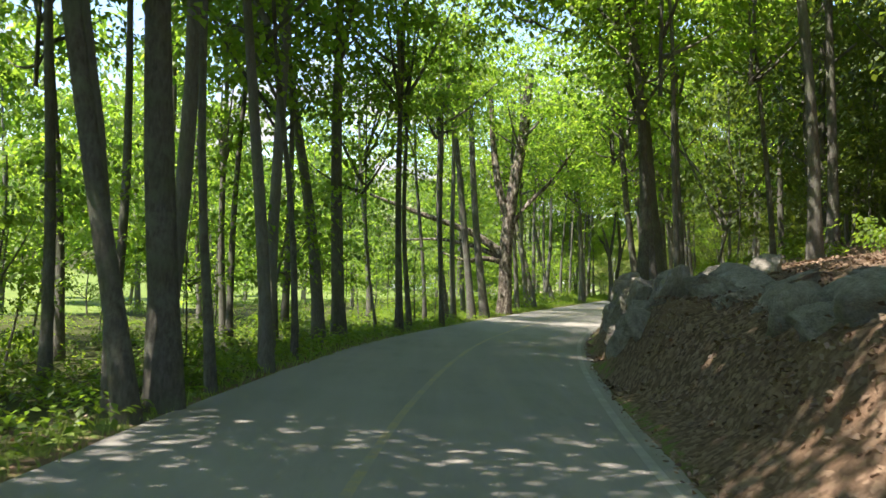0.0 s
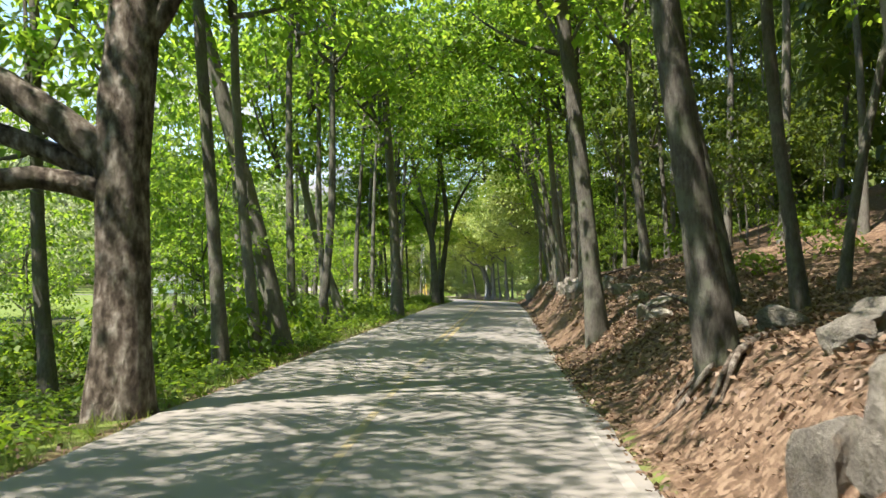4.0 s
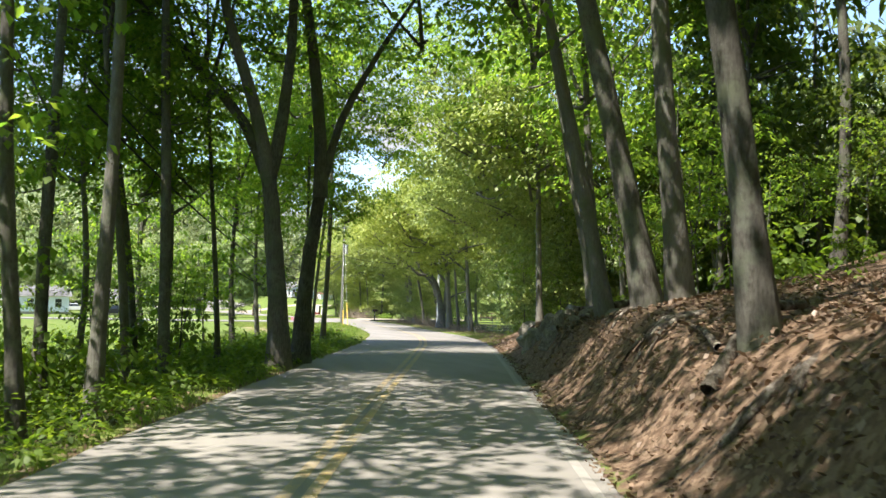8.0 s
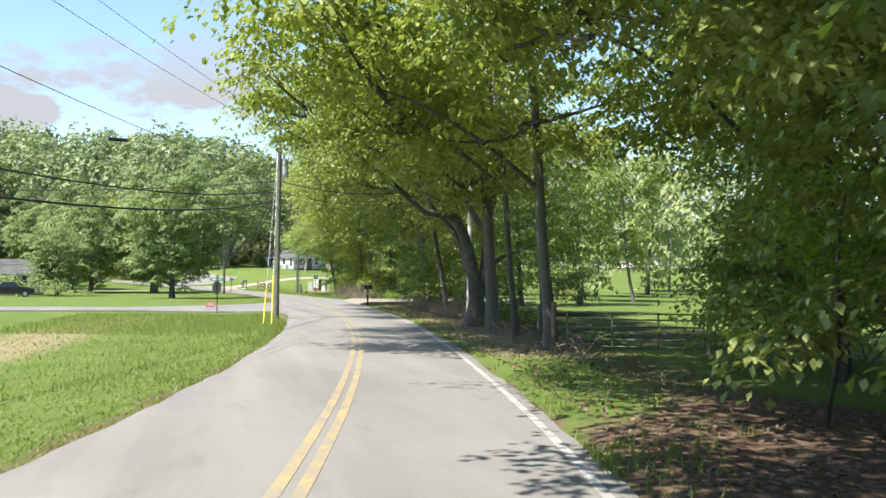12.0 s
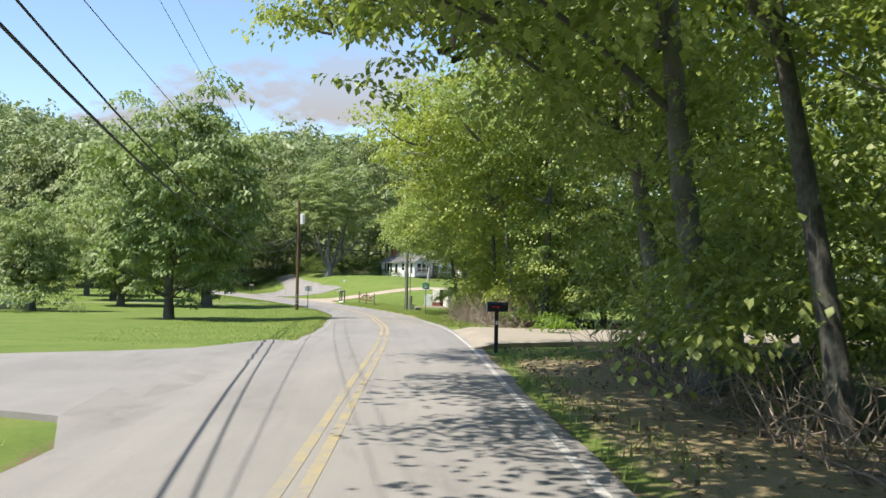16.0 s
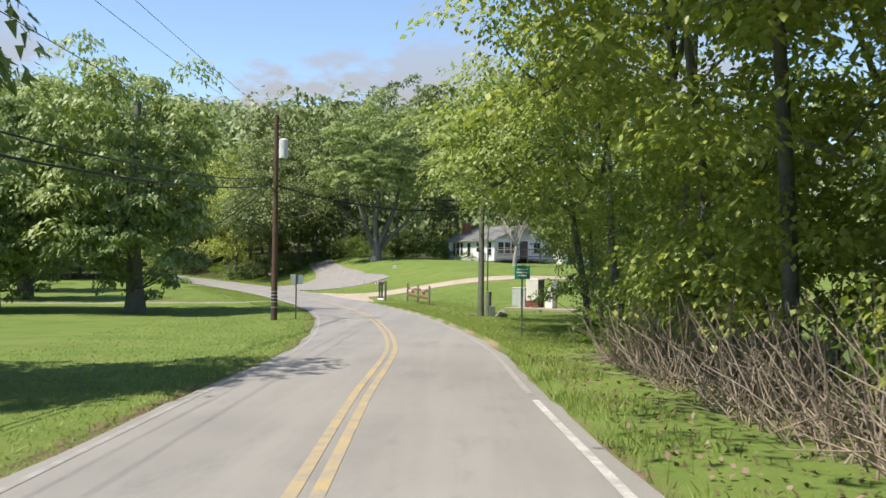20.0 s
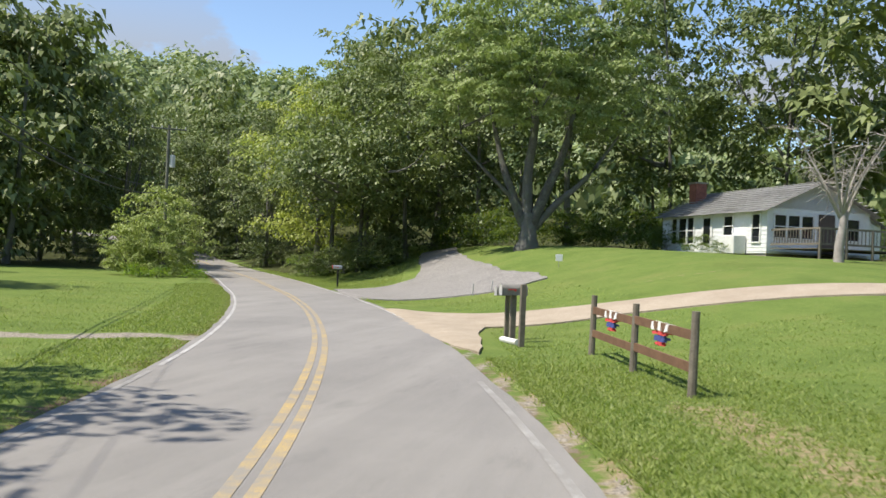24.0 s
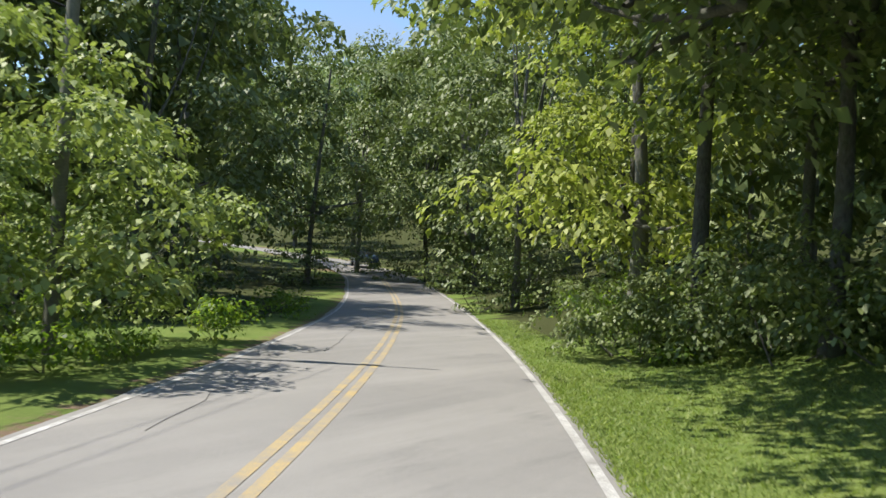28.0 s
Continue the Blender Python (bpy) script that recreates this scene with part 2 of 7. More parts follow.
M["white_line"] = marking("worn white road paint", (0.62, 0.61, 0.58), 0.25)
M["yellow_line"] = marking("worn yellow road paint", (0.58, 0.40, 0.12), 0.42)
M["faint_line"] = marking("nearly worn off white road paint", (0.5, 0.49, 0.46), 0.7)
M["faint_yellow"] = marking("nearly worn off yellow road paint", (0.50, 0.38, 0.11), 0.55)
M["tar"] = plain("dirt in a crack", (0.09, 0.086, 0.08), 0.8, vary=0.4)

# the ground: grass, woodland floor and leaf litter, bare earth and gravel by zone
_b = Mat("ground", rough=0.95, spec=0.1)
_n1, _n2, _n3 = _b.noise(0.45, 6), _b.noise(5.5, 6), _b.noise(38, 4)
_grass = _b.mix(0.5, _b.ramp(_n1, (0.3, (0.072, 0.125, 0.029)), (0.55, (0.108, 0.16, 0.038)), (0.75, (0.185, 0.195, 0.062))),
                _b.ramp(_n3, (0.3, (0.05, 0.085, 0.02)), (0.7, (0.185, 0.245, 0.064))))
_grass = _b.mix(_b.ramp(_b.noise(0.16, 4), (0.50, 0.0), (0.70, 0.6)), _grass, (0.24, 0.20, 0.085))
_floor = _b.mix(0.5, _b.ramp(_n2, (0.3, (0.03, 0.045, 0.014)), (0.7, (0.075, 0.10, 0.028))), _b.ramp(_n3, (0.3, (0.025, 0.03, 0.012)), (0.7, (0.09, 0.075, 0.04))))
_vor = _b.voronoi(16, out="Color")
_litter = _b.mix(0.6, _b.ramp(_n2, (0.3, (0.05, 0.035, 0.025)), (0.5, (0.12, 0.085, 0.06)), (0.72, (0.21, 0.155, 0.115))),
                 _b.ramp(_vor, (0.15, (0.04, 0.024, 0.016)), (0.5, (0.14, 0.09, 0.06)), (0.85, (0.31, 0.225, 0.16))))
_litter = _b.mix(_b.ramp(_n1, (0.52, 0.0), (0.66, 0.6)), _litter, (0.15, 0.095, 0.06))
_gravel = _b.mix(0.6, _b.ramp(_n3, (0.3, (0.15, 0.13, 0.105)), (0.7, (0.39, 0.345, 0.275))), _b.ramp(_b.voronoi(34, out="Color"), (0.2, (0.09, 0.08, 0.068)), (0.8, (0.44, 0.4, 0.335))))
_earth = _b.mix(0.5, _b.ramp(_n2, (0.3, (0.11, 0.07, 0.045)), (0.7, (0.21, 0.145, 0.098))), _b.ramp(_n3, (0.3, (0.085, 0.058, 0.04)), (0.7, (0.24, 0.175, 0.125))))
_edge = _b.ramp(_n2, (0.25, -0.22), (0.75, 0.22))


def zone(name):
    add = _b.n.new("ShaderNodeMath")
    add.operation = "ADD"
    _b.l.new(_b.attr(name), add.inputs[0])
    sub = _b.n.new("ShaderNodeMath")
    sub.operation, sub.inputs[1].default_value = "MULTIPLY_ADD", 0.9
    sub.inputs[2].default_value = -0.45
    _b.l.new(_n2, sub.inputs[0])
    _b.l.new(sub.outputs[0], add.inputs[1])
    return _b.ramp(add.outputs[0], (0.40, 0.0), (0.60, 1.0))


_grass = _b.mix(0.45, _grass, _b.ramp(_b.noise(11, 9, 0.78), (0.34, (0.035, 0.07, 0.014)), (0.5, (0.12, 0.17, 0.04)), (0.66, (0.24, 0.29, 0.085))))
_grass = _b.mix(0.4, _grass, _b.ramp(_b.noise(90, 5, 0.75), (0.36, (0.03, 0.06, 0.012)), (0.5, (0.13, 0.19, 0.04)), (0.64, (0.3, 0.36, 0.1))))
_grass = _b.mix(0.3, _grass, _b.ramp(_b.noise(0.55, 5, 0.7), (0.36, (0.045, 0.085, 0.018)), (0.52, (0.13, 0.19, 0.045)), (0.66, (0.2, 0.21, 0.07))))
_grass = _b.mix(zone("dry"), _grass, _b.ramp(_n3, (0.3, (0.21, 0.165, 0.09)), (0.7, (0.38, 0.31, 0.185))))
_c = _b.mix(zone("floor"), _grass, _floor)
_c = _b.mix(zone("litter"), _c, _litter)
_c = _b.mix(zone("earth"), _c, _earth)
_c = _b.mix(zone("gravel"), _c, _gravel)
_b.color(_c).bump(_b.mix(0.5, _n3, _n2), 0.9, 0.06)
M["ground"] = _b.m

for _name, _lo, _hi, _vl, _vh in (("sand", (0.30, 0.245, 0.18), (0.47, 0.40, 0.31), (0.24, 0.2, 0.15), (0.52, 0.45, 0.36)), ("gravel", (0.19, 0.18, 0.165), (0.37, 0.355, 0.33), (0.08, 0.075, 0.07), (0.47, 0.45, 0.42))):
    _g = Mat(_name + " drive", rough=0.95, spec=0.1)
    _n = _g.noise(0.8, 6, 0.65)
    _c = _g.mix(0.65 if _name == "gravel" else 0.3, _g.ramp(_n, (0.3, _lo), (0.7, _hi)), _g.mix(0.5, _g.ramp(_g.voronoi(19, out="Color"), (0.15, _vl), (0.85, _vh)), _g.ramp(_g.voronoi(30, out="Color"), (0.15, _vl), (0.85, _vh))))
    _c = _g.mix(_g.ramp(_g.noise(60, 3), (0.4, 0.5), (0.6, 0.0)), _c, _vl)
    _g.color(_c).bump(_g.mix(0.5, _g.voronoi(26), _g.noise(40, 4)), 0.8, 0.03)
    M[_name] = _g.m
M["wood_pole"] = plain("weathered pole timber", (0.15, 0.15, 0.12), 0.9, vary=0.35, scale=3, bump=0.4)
M["wood_pole_dark"] = plain("dark creosoted pole timber", (0.095, 0.06, 0.04), 0.9, vary=0.35, scale=3, bump=0.4)
M["wood_post"] = plain("weathered post timber", (0.17, 0.15, 0.12), 0.9, vary=0.4, scale=4, bump=0.5)
M["wood_rail"] = plain("brown-stained rail timber", (0.16, 0.09, 0.055), 0.85, vary=0.35, scale=4, bump=0.4)
M["metal_grey"] = plain("galvanised steel", (0.42, 0.43, 0.43), 0.45, 0.8, vary=0.2)
M["can_grey"] = plain("grey transformer paint", (0.55, 0.56, 0.55), 0.5, vary=0.12)
M["cable"] = plain("black cable sheath", (0.02, 0.02, 0.022), 0.6, vary=0.2)
M["white_paint"] = plain("weathered white paint", (0.66, 0.66, 0.63), 0.75, vary=0.16, scale=1.5)
M["siding"] = plain("white clapboard", (0.70, 0.71, 0.70), 0.7, vary=0.12, scale=1.2)
M["roof_grey"] = plain("grey asphalt shingles", (0.27, 0.27, 0.26), 0.9, vary=0.45, scale=0.8, bump=0.5)
M["roof_red"] = plain("faded red metal roof", (0.30, 0.14, 0.11), 0.7, vary=0.3)
M["brick_red"] = plain("red brick", (0.28, 0.11, 0.075), 0.9, vary=0.35, scale=5)
M["maroon"] = plain("maroon plinth", (0.17, 0.05, 0.04), 0.8, vary=0.25)
M["cabinet_white"] = plain("off-white cabinet paint", (0.72, 0.70, 0.63), 0.55, vary=0.1)
M["cabinet_green"] = plain("grey-green cabinet paint", (0.42, 0.46, 0.42), 0.6, vary=0.15)
M["cabinet_brown"] = plain("dark brown cabinet side", (0.09, 0.07, 0.06), 0.7, vary=0.25)
M["concrete"] = plain("pale concrete", (0.28, 0.245, 0.19), 0.9, vary=0.14, scale=0.7, bump=0.2)
M["mailbox_old"] = plain("weathered grey mailbox", (0.2, 0.19, 0.17), 0.7, vary=0.4, scale=5)
M["black_paint"] = plain("black paint", (0.025, 0.025, 0.028), 0.45, vary=0.3)
M["red_paint"] = plain("red paint", (0.55, 0.05, 0.05), 0.5, vary=0.15)
M["sign_green"] = plain("green sign sheeting", (0.02, 0.23, 0.15), 0.4, vary=0.1)
M["sign_back"] = plain("dull aluminium sign back", (0.33, 0.34, 0.34), 0.5, 0.5, vary=0.15)
M["sign_white"] = plain("white sign sheeting", (0.72, 0.74, 0.72), 0.5, vary=0.1)
M["post_green"] = plain("green steel post", (0.11, 0.15, 0.11), 0.6, vary=0.25)
M["yellow_plastic"] = plain("yellow guy guard", (0.68, 0.46, 0.05), 0.5, vary=0.15)
M["pink"] = plain("pink-red yard sign", (0.72, 0.16, 0.2), 0.6, vary=0.12)
M["cloth_white"] = plain("white cloth", (0.75, 0.74, 0.72), 0.9, vary=0.1)
M["cloth_red"] = plain("red cloth", (0.55, 0.07, 0.07), 0.9, vary=0.15)
M["cloth_blue"] = plain("blue cloth", (0.06, 0.08, 0.25), 0.9, vary=0.15)
M["twig"] = plain("dead twigs", (0.29, 0.235, 0.18), 0.95, vary=0.4, scale=3)
M["twig_grey"] = plain("grey dead wood", (0.33, 0.30, 0.27), 0.95, vary=0.3, scale=3)
M["rubber"] = plain("tyre rubber", (0.02, 0.02, 0.02), 0.8, vary=0.2)
M["car_dark"] = plain("dark car paint", (0.02, 0.022, 0.027), 0.2, vary=0.1)
M["car_white"] = plain("white car paint", (0.74, 0.74, 0.74), 0.25, vary=0.05)
M["car_blue"] = plain("dark blue car paint", (0.03, 0.05, 0.09), 0.25, vary=0.1)
_b = Mat("dark glass", rough=0.05, spec=0.6)
_b.color((0.015, 0.018, 0.02))
M["glass"] = _b.m
_b = Mat("lit lamp glass", rough=0.1, spec=0.6)
_b.color((0.8, 0.8, 0.78))
M["lamp"] = _b.m


# ---- mesh helpers ----
def tag_part(ob, parent, label=""):
    ob.parent = parent
    if label:
        ob["label"] = label
    return ob


def mesh_from(name, verts, faces, material=None, smooth=False):
    """A mesh from an array of places and an array or list of faces."""
    me = bpy.data.meshes.new(name)
    verts = np.asarray(verts, np.float32)
    if isinstance(faces, np.ndarray):
        n, k = faces.shape
        me.vertices.add(len(verts))
        me.vertices.foreach_set("co", verts.ravel())
        me.loops.add(n * k)
        me.loops.foreach_set("vertex_index", faces.astype(np.int32).ravel())
        me.polygons.add(n)
        me.polygons.foreach_set("loop_start", np.arange(0, n * k, k, dtype=np.int32))
        me.update(calc_edges=True)
    else:
        me.from_pydata(verts.tolist(), [], faces)
        me.update()
    if smooth:
        me.polygons.foreach_set("use_smooth", np.ones(len(me.polygons), bool))
    if material:
        me.materials.append(material)
    return me


def part(name, bm, material, parent, label=""):
    """Links a bmesh, or a mesh, as one mesh object under a thing or a part."""
    if isinstance(bm, bmesh.types.BMesh):
        me = bpy.data.meshes.new(name)
        bm.to_mesh(me)
        bm.free()
        me.materials.append(material)
    else:
        me = bm
        if material and not me.materials:
            me.materials.append(material)
    return tag_part(new(name, me), parent, label)


def thing(name, label, category, at=(0, 0, 0), turn=0.0, group="", kind=""):
    ob = new(name)
    ob.empty_display_size = 0.2
    ob.matrix_world = pose(*at, 0, 0, turn)
    return tagged(ob, label, category, group, kind)


def box(bm, size, at=(0, 0, 0), turn=(0, 0, 0), bevel=0.0):
    m = pose(*at, *turn) @ Matrix.Diagonal((*size, 1))
    got = bmesh.ops.create_cube(bm, size=1, matrix=m)
    if bevel:
        edges = list({e for v in got["verts"] for e in v.link_edges})
        bmesh.ops.bevel(bm, geom=edges, offset=bevel, segments=1, affect="EDGES")
    return bm


def rod(bm, a, b, r1, r2=None, sides=8):
    a, b = Vector(a), Vector(b)
    d = b - a
    m = Matrix.Translation((a + b) / 2) @ d.to_track_quat("Z", "Y").to_matrix().to_4x4()
    bmesh.ops.create_cone(bm, cap_ends=True, segments=sides, radius1=r1, radius2=r1 if r2 is None else r2, depth=d.length, matrix=m)
    return bm


def tube_arrays(points, radii, sides, rng=None, rough=0.0):
    """Rings along a line: places and four-sided faces."""
    p = np.asarray(points, float)
    t = np.gradient(p, axis=0)
    t /= np.linalg.norm(t, axis=1)[:, None] + 1e-9
    ref = np.where(np.abs(t[:, 2:3]) > 0.8, np.array([[1.0, 0, 0]]), np.array([[0, 0, 1.0]]))
    u = np.cross(t, ref)
    u /= np.linalg.norm(u, axis=1)[:, None] + 1e-9
    w = np.cross(t, u)
    a = np.linspace(0, 2 * np.pi, sides, endpoint=False)
    r = np.asarray(radii, float)[:, None] * (1 + (rng.normal(0, rough, (len(p), sides)) if rough else 0))
    v = p[:, None] + r[..., None] * (np.cos(a)[None, :, None] * u[:, None] + np.sin(a)[None, :, None] * w[:, None])
    k, j = np.arange(len(p) - 1)[:, None] * sides, np.arange(sides)[None]
    f = np.stack([k + j, k + (j + 1) % sides, k + sides + (j + 1) % sides, k + sides + j], -1).reshape(-1, 4)
    return v.reshape(-1, 3), f


def joined(pieces):
    vs, fs, n = [], [], 0
    for v, f in pieces:
        vs.append(v)
        fs.append(f + n)
        n += len(v)
    return np.concatenate(vs), np.concatenate(fs)


def leaf_arrays(centres, rng, size, flat=0.55, narrow=0.7, three=False, yaw=None, pitch=None):
    """A pointed blade, or a folded kite, for every leaf."""
    n = len(centres)
    yaw = rng.uniform(0, 2 * np.pi, n) if yaw is None else yaw
    pitch = rng.normal(-0.25, flat, n) if pitch is None else pitch
    d = np.stack([np.cos(yaw) * np.cos(pitch), np.sin(yaw) * np.cos(pitch), np.sin(pitch)], -1)
    side = np.stack([-np.sin(yaw), np.cos(yaw), rng.normal(0, flat, n)], -1)
    side /= np.linalg.norm(side, axis=1)[:, None]
    up = np.cross(d, side)
    L = (size * rng.uniform(0.7, 1.3, n))[:, None]
    a = centres - d * L * 0.5
    b = centres + side * L * narrow * 0.5 + up * L * 0.1
    c = centres + d * L * 0.5 - up * L * 0.08
    e = centres - side * L * narrow * 0.5 + up * L * 0.1
    if three:
        v = np.stack([a + side * L * narrow * 0.42, c, a - side * L * narrow * 0.42 + up * L * 0.15], 1).reshape(-1, 3)
        return v, np.arange(3 * n).reshape(-1, 3)
    v = np.stack([a, b, c, e], 1).reshape(-1, 3)
    return v, np.arange(4 * n).reshape(-1, 4)


def sprays(tips, rng, per, radius, high=0.5):
    """Leaves over the upper side of domed clumps round the twig ends: places, headings and tilts."""
    n = len(tips)
    rr = radius * rng.uniform(0.55, 1.3, n)
    k = np.repeat(np.arange(n), per)
    a, u = rng.uniform(0, 2 * np.pi, n * per), np.sqrt(rng.uniform(0, 1, n * per))
    tx, ty = rng.normal(0, 0.22, n), rng.normal(0, 0.22, n)
    wide = rng.uniform(0.75, 1.25, n)
    x, y = u * np.cos(a) * rr[k] * wide[k], u * np.sin(a) * rr[k] / wide[k]
    z = (high * (1 - u * u) - 0.25) * rr[k] + rng.normal(0, 0.09, n * per) * rr[k] + x * tx[k] + y * ty[k]
    return tips[k] + np.stack([x, y, z], -1), a + rng.normal(0, 0.6, n * per), -0.15 - 0.65 * u + rng.normal(0, 0.3, n * per)


def crown_tips(rng, n, rx, rz, hollow=0.5, bottom=-0.8, lumps=6):
    """Twig ends in an uneven crown of half-width rx and half-height rz, denser outside, bulging in a few lumps."""
    d = rng.normal(0, 1, (n * 3, 3))
    d /= np.linalg.norm(d, axis=1)[:, None]
    d = d[d[:, 2] > bottom][:n]
    b = rng.normal(0, 1, (lumps, 3))
    b /= np.linalg.norm(b, axis=1)[:, None]
    bulge = 0.72 + 0.38 * np.exp(-4 * (1 - (d @ b.T).max(1)))
    r = (hollow + (1 - hollow) * rng.uniform(0, 1, len(d)) ** 0.6) * bulge
    return d * r[:, None] * np.array([rx, rx, rz])


def bent(points, n=7):
    """A smooth line through a few points."""
    p = smooth_line(points, 10.0) if len(points) < 3 else smooth_line(points, max(0.15, np.linalg.norm(np.subtract(points[-1], points[0])) / n))
    return p


def limb_mesh(rng, start, e, r0, sides=5):
    """One curved limb from the stem to a twig end."""
    h = start[2] + (e[2] - start[2]) * rng.uniform(-0.1, 0.35)
    a = np.array([start[0], start[1], h])
    mid = (a + e) / 2 + np.array([0, 0, -0.12 * np.linalg.norm(e[:2] - a[:2])]) + rng.normal(0, 0.18, 3)
    u = np.linspace(0, 1, 6)[:, None]
    p = (1 - u) ** 2 * a + 2 * u * (1 - u) * mid + u ** 2 * e
    v, f = tube_arrays(p, r0 * (1 - 0.85 * u[:, 0]) * rng.uniform(0.6, 1.1), sides)
    return mesh_from("limb", v, f, M["bark"], True)


MESHES = {}


def crown_mesh(key, material, seed, n_tips, per, rx, rz, spray, leaf, hollow=0.5, bottom=-0.8, limbs=8, limb_r=0.07, low=-0.9, lumps=6, three=False, high=0.5):
    """A pair of meshes, leaves and limbs, whose middle is the crown's middle."""
    if key not in MESHES:
        rng = np.random.default_rng(seed)
        tips = crown_tips(rng, n_tips, rx, rz, hollow, bottom, lumps)
        c, yaw, pitch = sprays(tips, rng, per, spray, high)
        v, f = leaf_arrays(c, rng, leaf, 0.3, three=three, yaw=yaw, pitch=pitch)
        leaves = mesh_from(key, v, f, material)
        far = tips[np.argsort(-np.linalg.norm(tips, axis=1))][:max(limbs * 4, 8)]
        ends = far[rng.choice(len(far), limbs, replace=False)] * 0.85
        MESHES[key] = leaves, [limb_mesh(rng, np.array([0, 0, rz * low * 0.75]), e, limb_r) for e in ends]
    return MESHES[key]


def trunk_mesh(rng, height, dia, lean=(0, 0), sides=9, bend=0.25, flare=0.45, material=None, top=0.35, rings=9):
    h = np.linspace(0, 1, rings) ** 1.15 * height
    u = h / height
    wob = rng.uniform(-1, 1, 4)
    x = lean[0] * h + bend * (wob[0] * np.sin(u * 3.1) + 0.5 * wob[1] * np.sin(u * 6.5))
    y = lean[1] * h + bend * (wob[2] * np.sin(u * 3.1) + 0.5 * wob[3] * np.sin(u * 6.1))
    r = dia / 2 * (1 - (1 - top) * u) * (1 + flare * np.exp(-h / (0.9 * dia + 0.05)))
    p = np.stack([x, y, h], -1)
    p[0, 2] = -0.35
    v, f = tube_arrays(p, r, sides, rng, 0.045)
    return mesh_from("trunk", v, f, material or M["bark"], True), p


def z_at(x, y):
    return float(ground(x, y)[0])
# centre line of the road: x, y, height of the asphalt
ROAD = [(-1.9, -24, 0.02), (-1.44, -11.97, 0.01), (-0.95, 0.04, 0), (-0.36, 12.09, 0), (0.92, 24.13, -0.08), (2.97, 35.97, -0.23),
        (5.9, 47.74, -0.24), (9.08, 59.17, -0.22), (12.48, 70.84, -0.19), (15.82, 82.17, -0.15), (19.1, 93.77, -0.19),
        (22.43, 105.38, -0.28), (25.54, 116.86, -0.44), (28.07, 128.47, -0.65), (30.02, 140.27, -0.94), (31.55, 152.16, -1.15),
        (32.55, 164.13, -1.26), (33.02, 176.1, -1.38), (33.41, 188.02, -1.51), (33.51, 200.01, -1.68), (33.08, 211.98, -1.93),
        (32.65, 223.9, -2.21), (31.32, 235.68, -2.38), (29.32, 247.41, -2.52), (26.16, 259.04, -2.54), (22.18, 270.22, -2.49),
        (17.52, 281.01, -2.41), (12.19, 291.64, -2.3), (6.7, 302.36, -2.19), (0.5, 313.5, -2.05)]
ROAD_ON = [(-7, 326, -1.8), (-15, 338, -1.2), (-24, 350, -0.3), (-36, 361, 0.8), (-52, 370, 2.0), (-72, 376, 3.2), (-100, 380, 4.5)]


def smooth_line(points, step):
    """A smooth curve through the points (Catmull-Rom), sampled about every step metres."""
    p = np.array(points, float)
    p = np.vstack([2 * p[0] - p[1], p, 2 * p[-1] - p[-2]])
    out = []
    for k in range(1, len(p) - 2):
        a, b, c, d = p[k - 1:k + 3]
        n = max(2, int(np.linalg.norm(c - b) / step))
        for u in np.arange(n) / n:
            out.append(0.5 * (2 * b + (c - a) * u + (2 * a - 5 * b + 4 * c - d) * u * u + (3 * b - a - 3 * c + d) * u ** 3))
    out.append(p[-2])
    return np.array(out)


RL = smooth_line(ROAD + ROAD_ON, 0.75)
RT = np.gradient(RL[:, :2], axis=0)
RT /= np.linalg.norm(RT, axis=1)[:, None]
RS = np.r_[0, np.cumsum(np.linalg.norm(np.diff(RL[:, :2], axis=0), axis=1))] - 24.0


def road_frame(x, y):
    """Metres along the road, metres to the right of its centre line, height of the asphalt there."""
    x, y = np.atleast_1d(np.asarray(x, float)), np.atleast_1d(np.asarray(y, float))
    s, q, z = np.empty(len(x)), np.empty(len(x)), np.empty(len(x))
    for a in range(0, len(x), 4000):
        c = slice(a, a + 4000)
        i = np.argmin((x[c, None] - RL[None, :, 0]) ** 2 + (y[c, None] - RL[None, :, 1]) ** 2, axis=1)
        ox, oy = x[c] - RL[i, 0], y[c] - RL[i, 1]
        along = ox * RT[i, 0] + oy * RT[i, 1]
        s[c], q[c] = RS[i] + along, ox * RT[i, 1] - oy * RT[i, 0]
        z[c] = np.interp(s[c], RS, RL[:, 2])
    return s, q, z


def ease(v):
    v = np.clip(v, 0, 1)
    return v * v * (3 - 2 * v)


def wave(x, y, size, seed=0.0):
    """Cheap smooth unevenness, about -1 to 1."""
    a, b = x / size + seed, y / size - seed * 1.7
    return 0.5 * np.sin(a * 2.1 + 1.3 * np.sin(b * 1.3 + seed)) + 0.5 * np.sin(b * 2.3 + 1.1 * np.sin(a * 1.7 - seed))


BANK_S = [-30, 0, 42, 48, 58, 66, 80, 95, 104, 112, 118, 124, 130, 400]
BANK_H = [1.4, 1.5, 1.45, 1.1, 0.9, 1.4, 1.5, 1.4, 1.3, 1.15, 0.9, 0.55, 0.0, 0.0]
BANK_WS = [-30, 10, 15, 44, 49, 60, 64, 80, 92, 97, 108, 116, 124]
BANK_W = [1.5, 1.5, 0.9, 0.8, 1.5, 1.5, 1.0, 1.3, 1.5, 1.0, 1.1, 1.6, 2.4]
HILL_H = [0.24, 0.24, 0.23, 0.2, 0.22, 0.26, 0.26, 0.24, 0.22, 0.14, 0.08, 0.03, 0.0, 0.0]


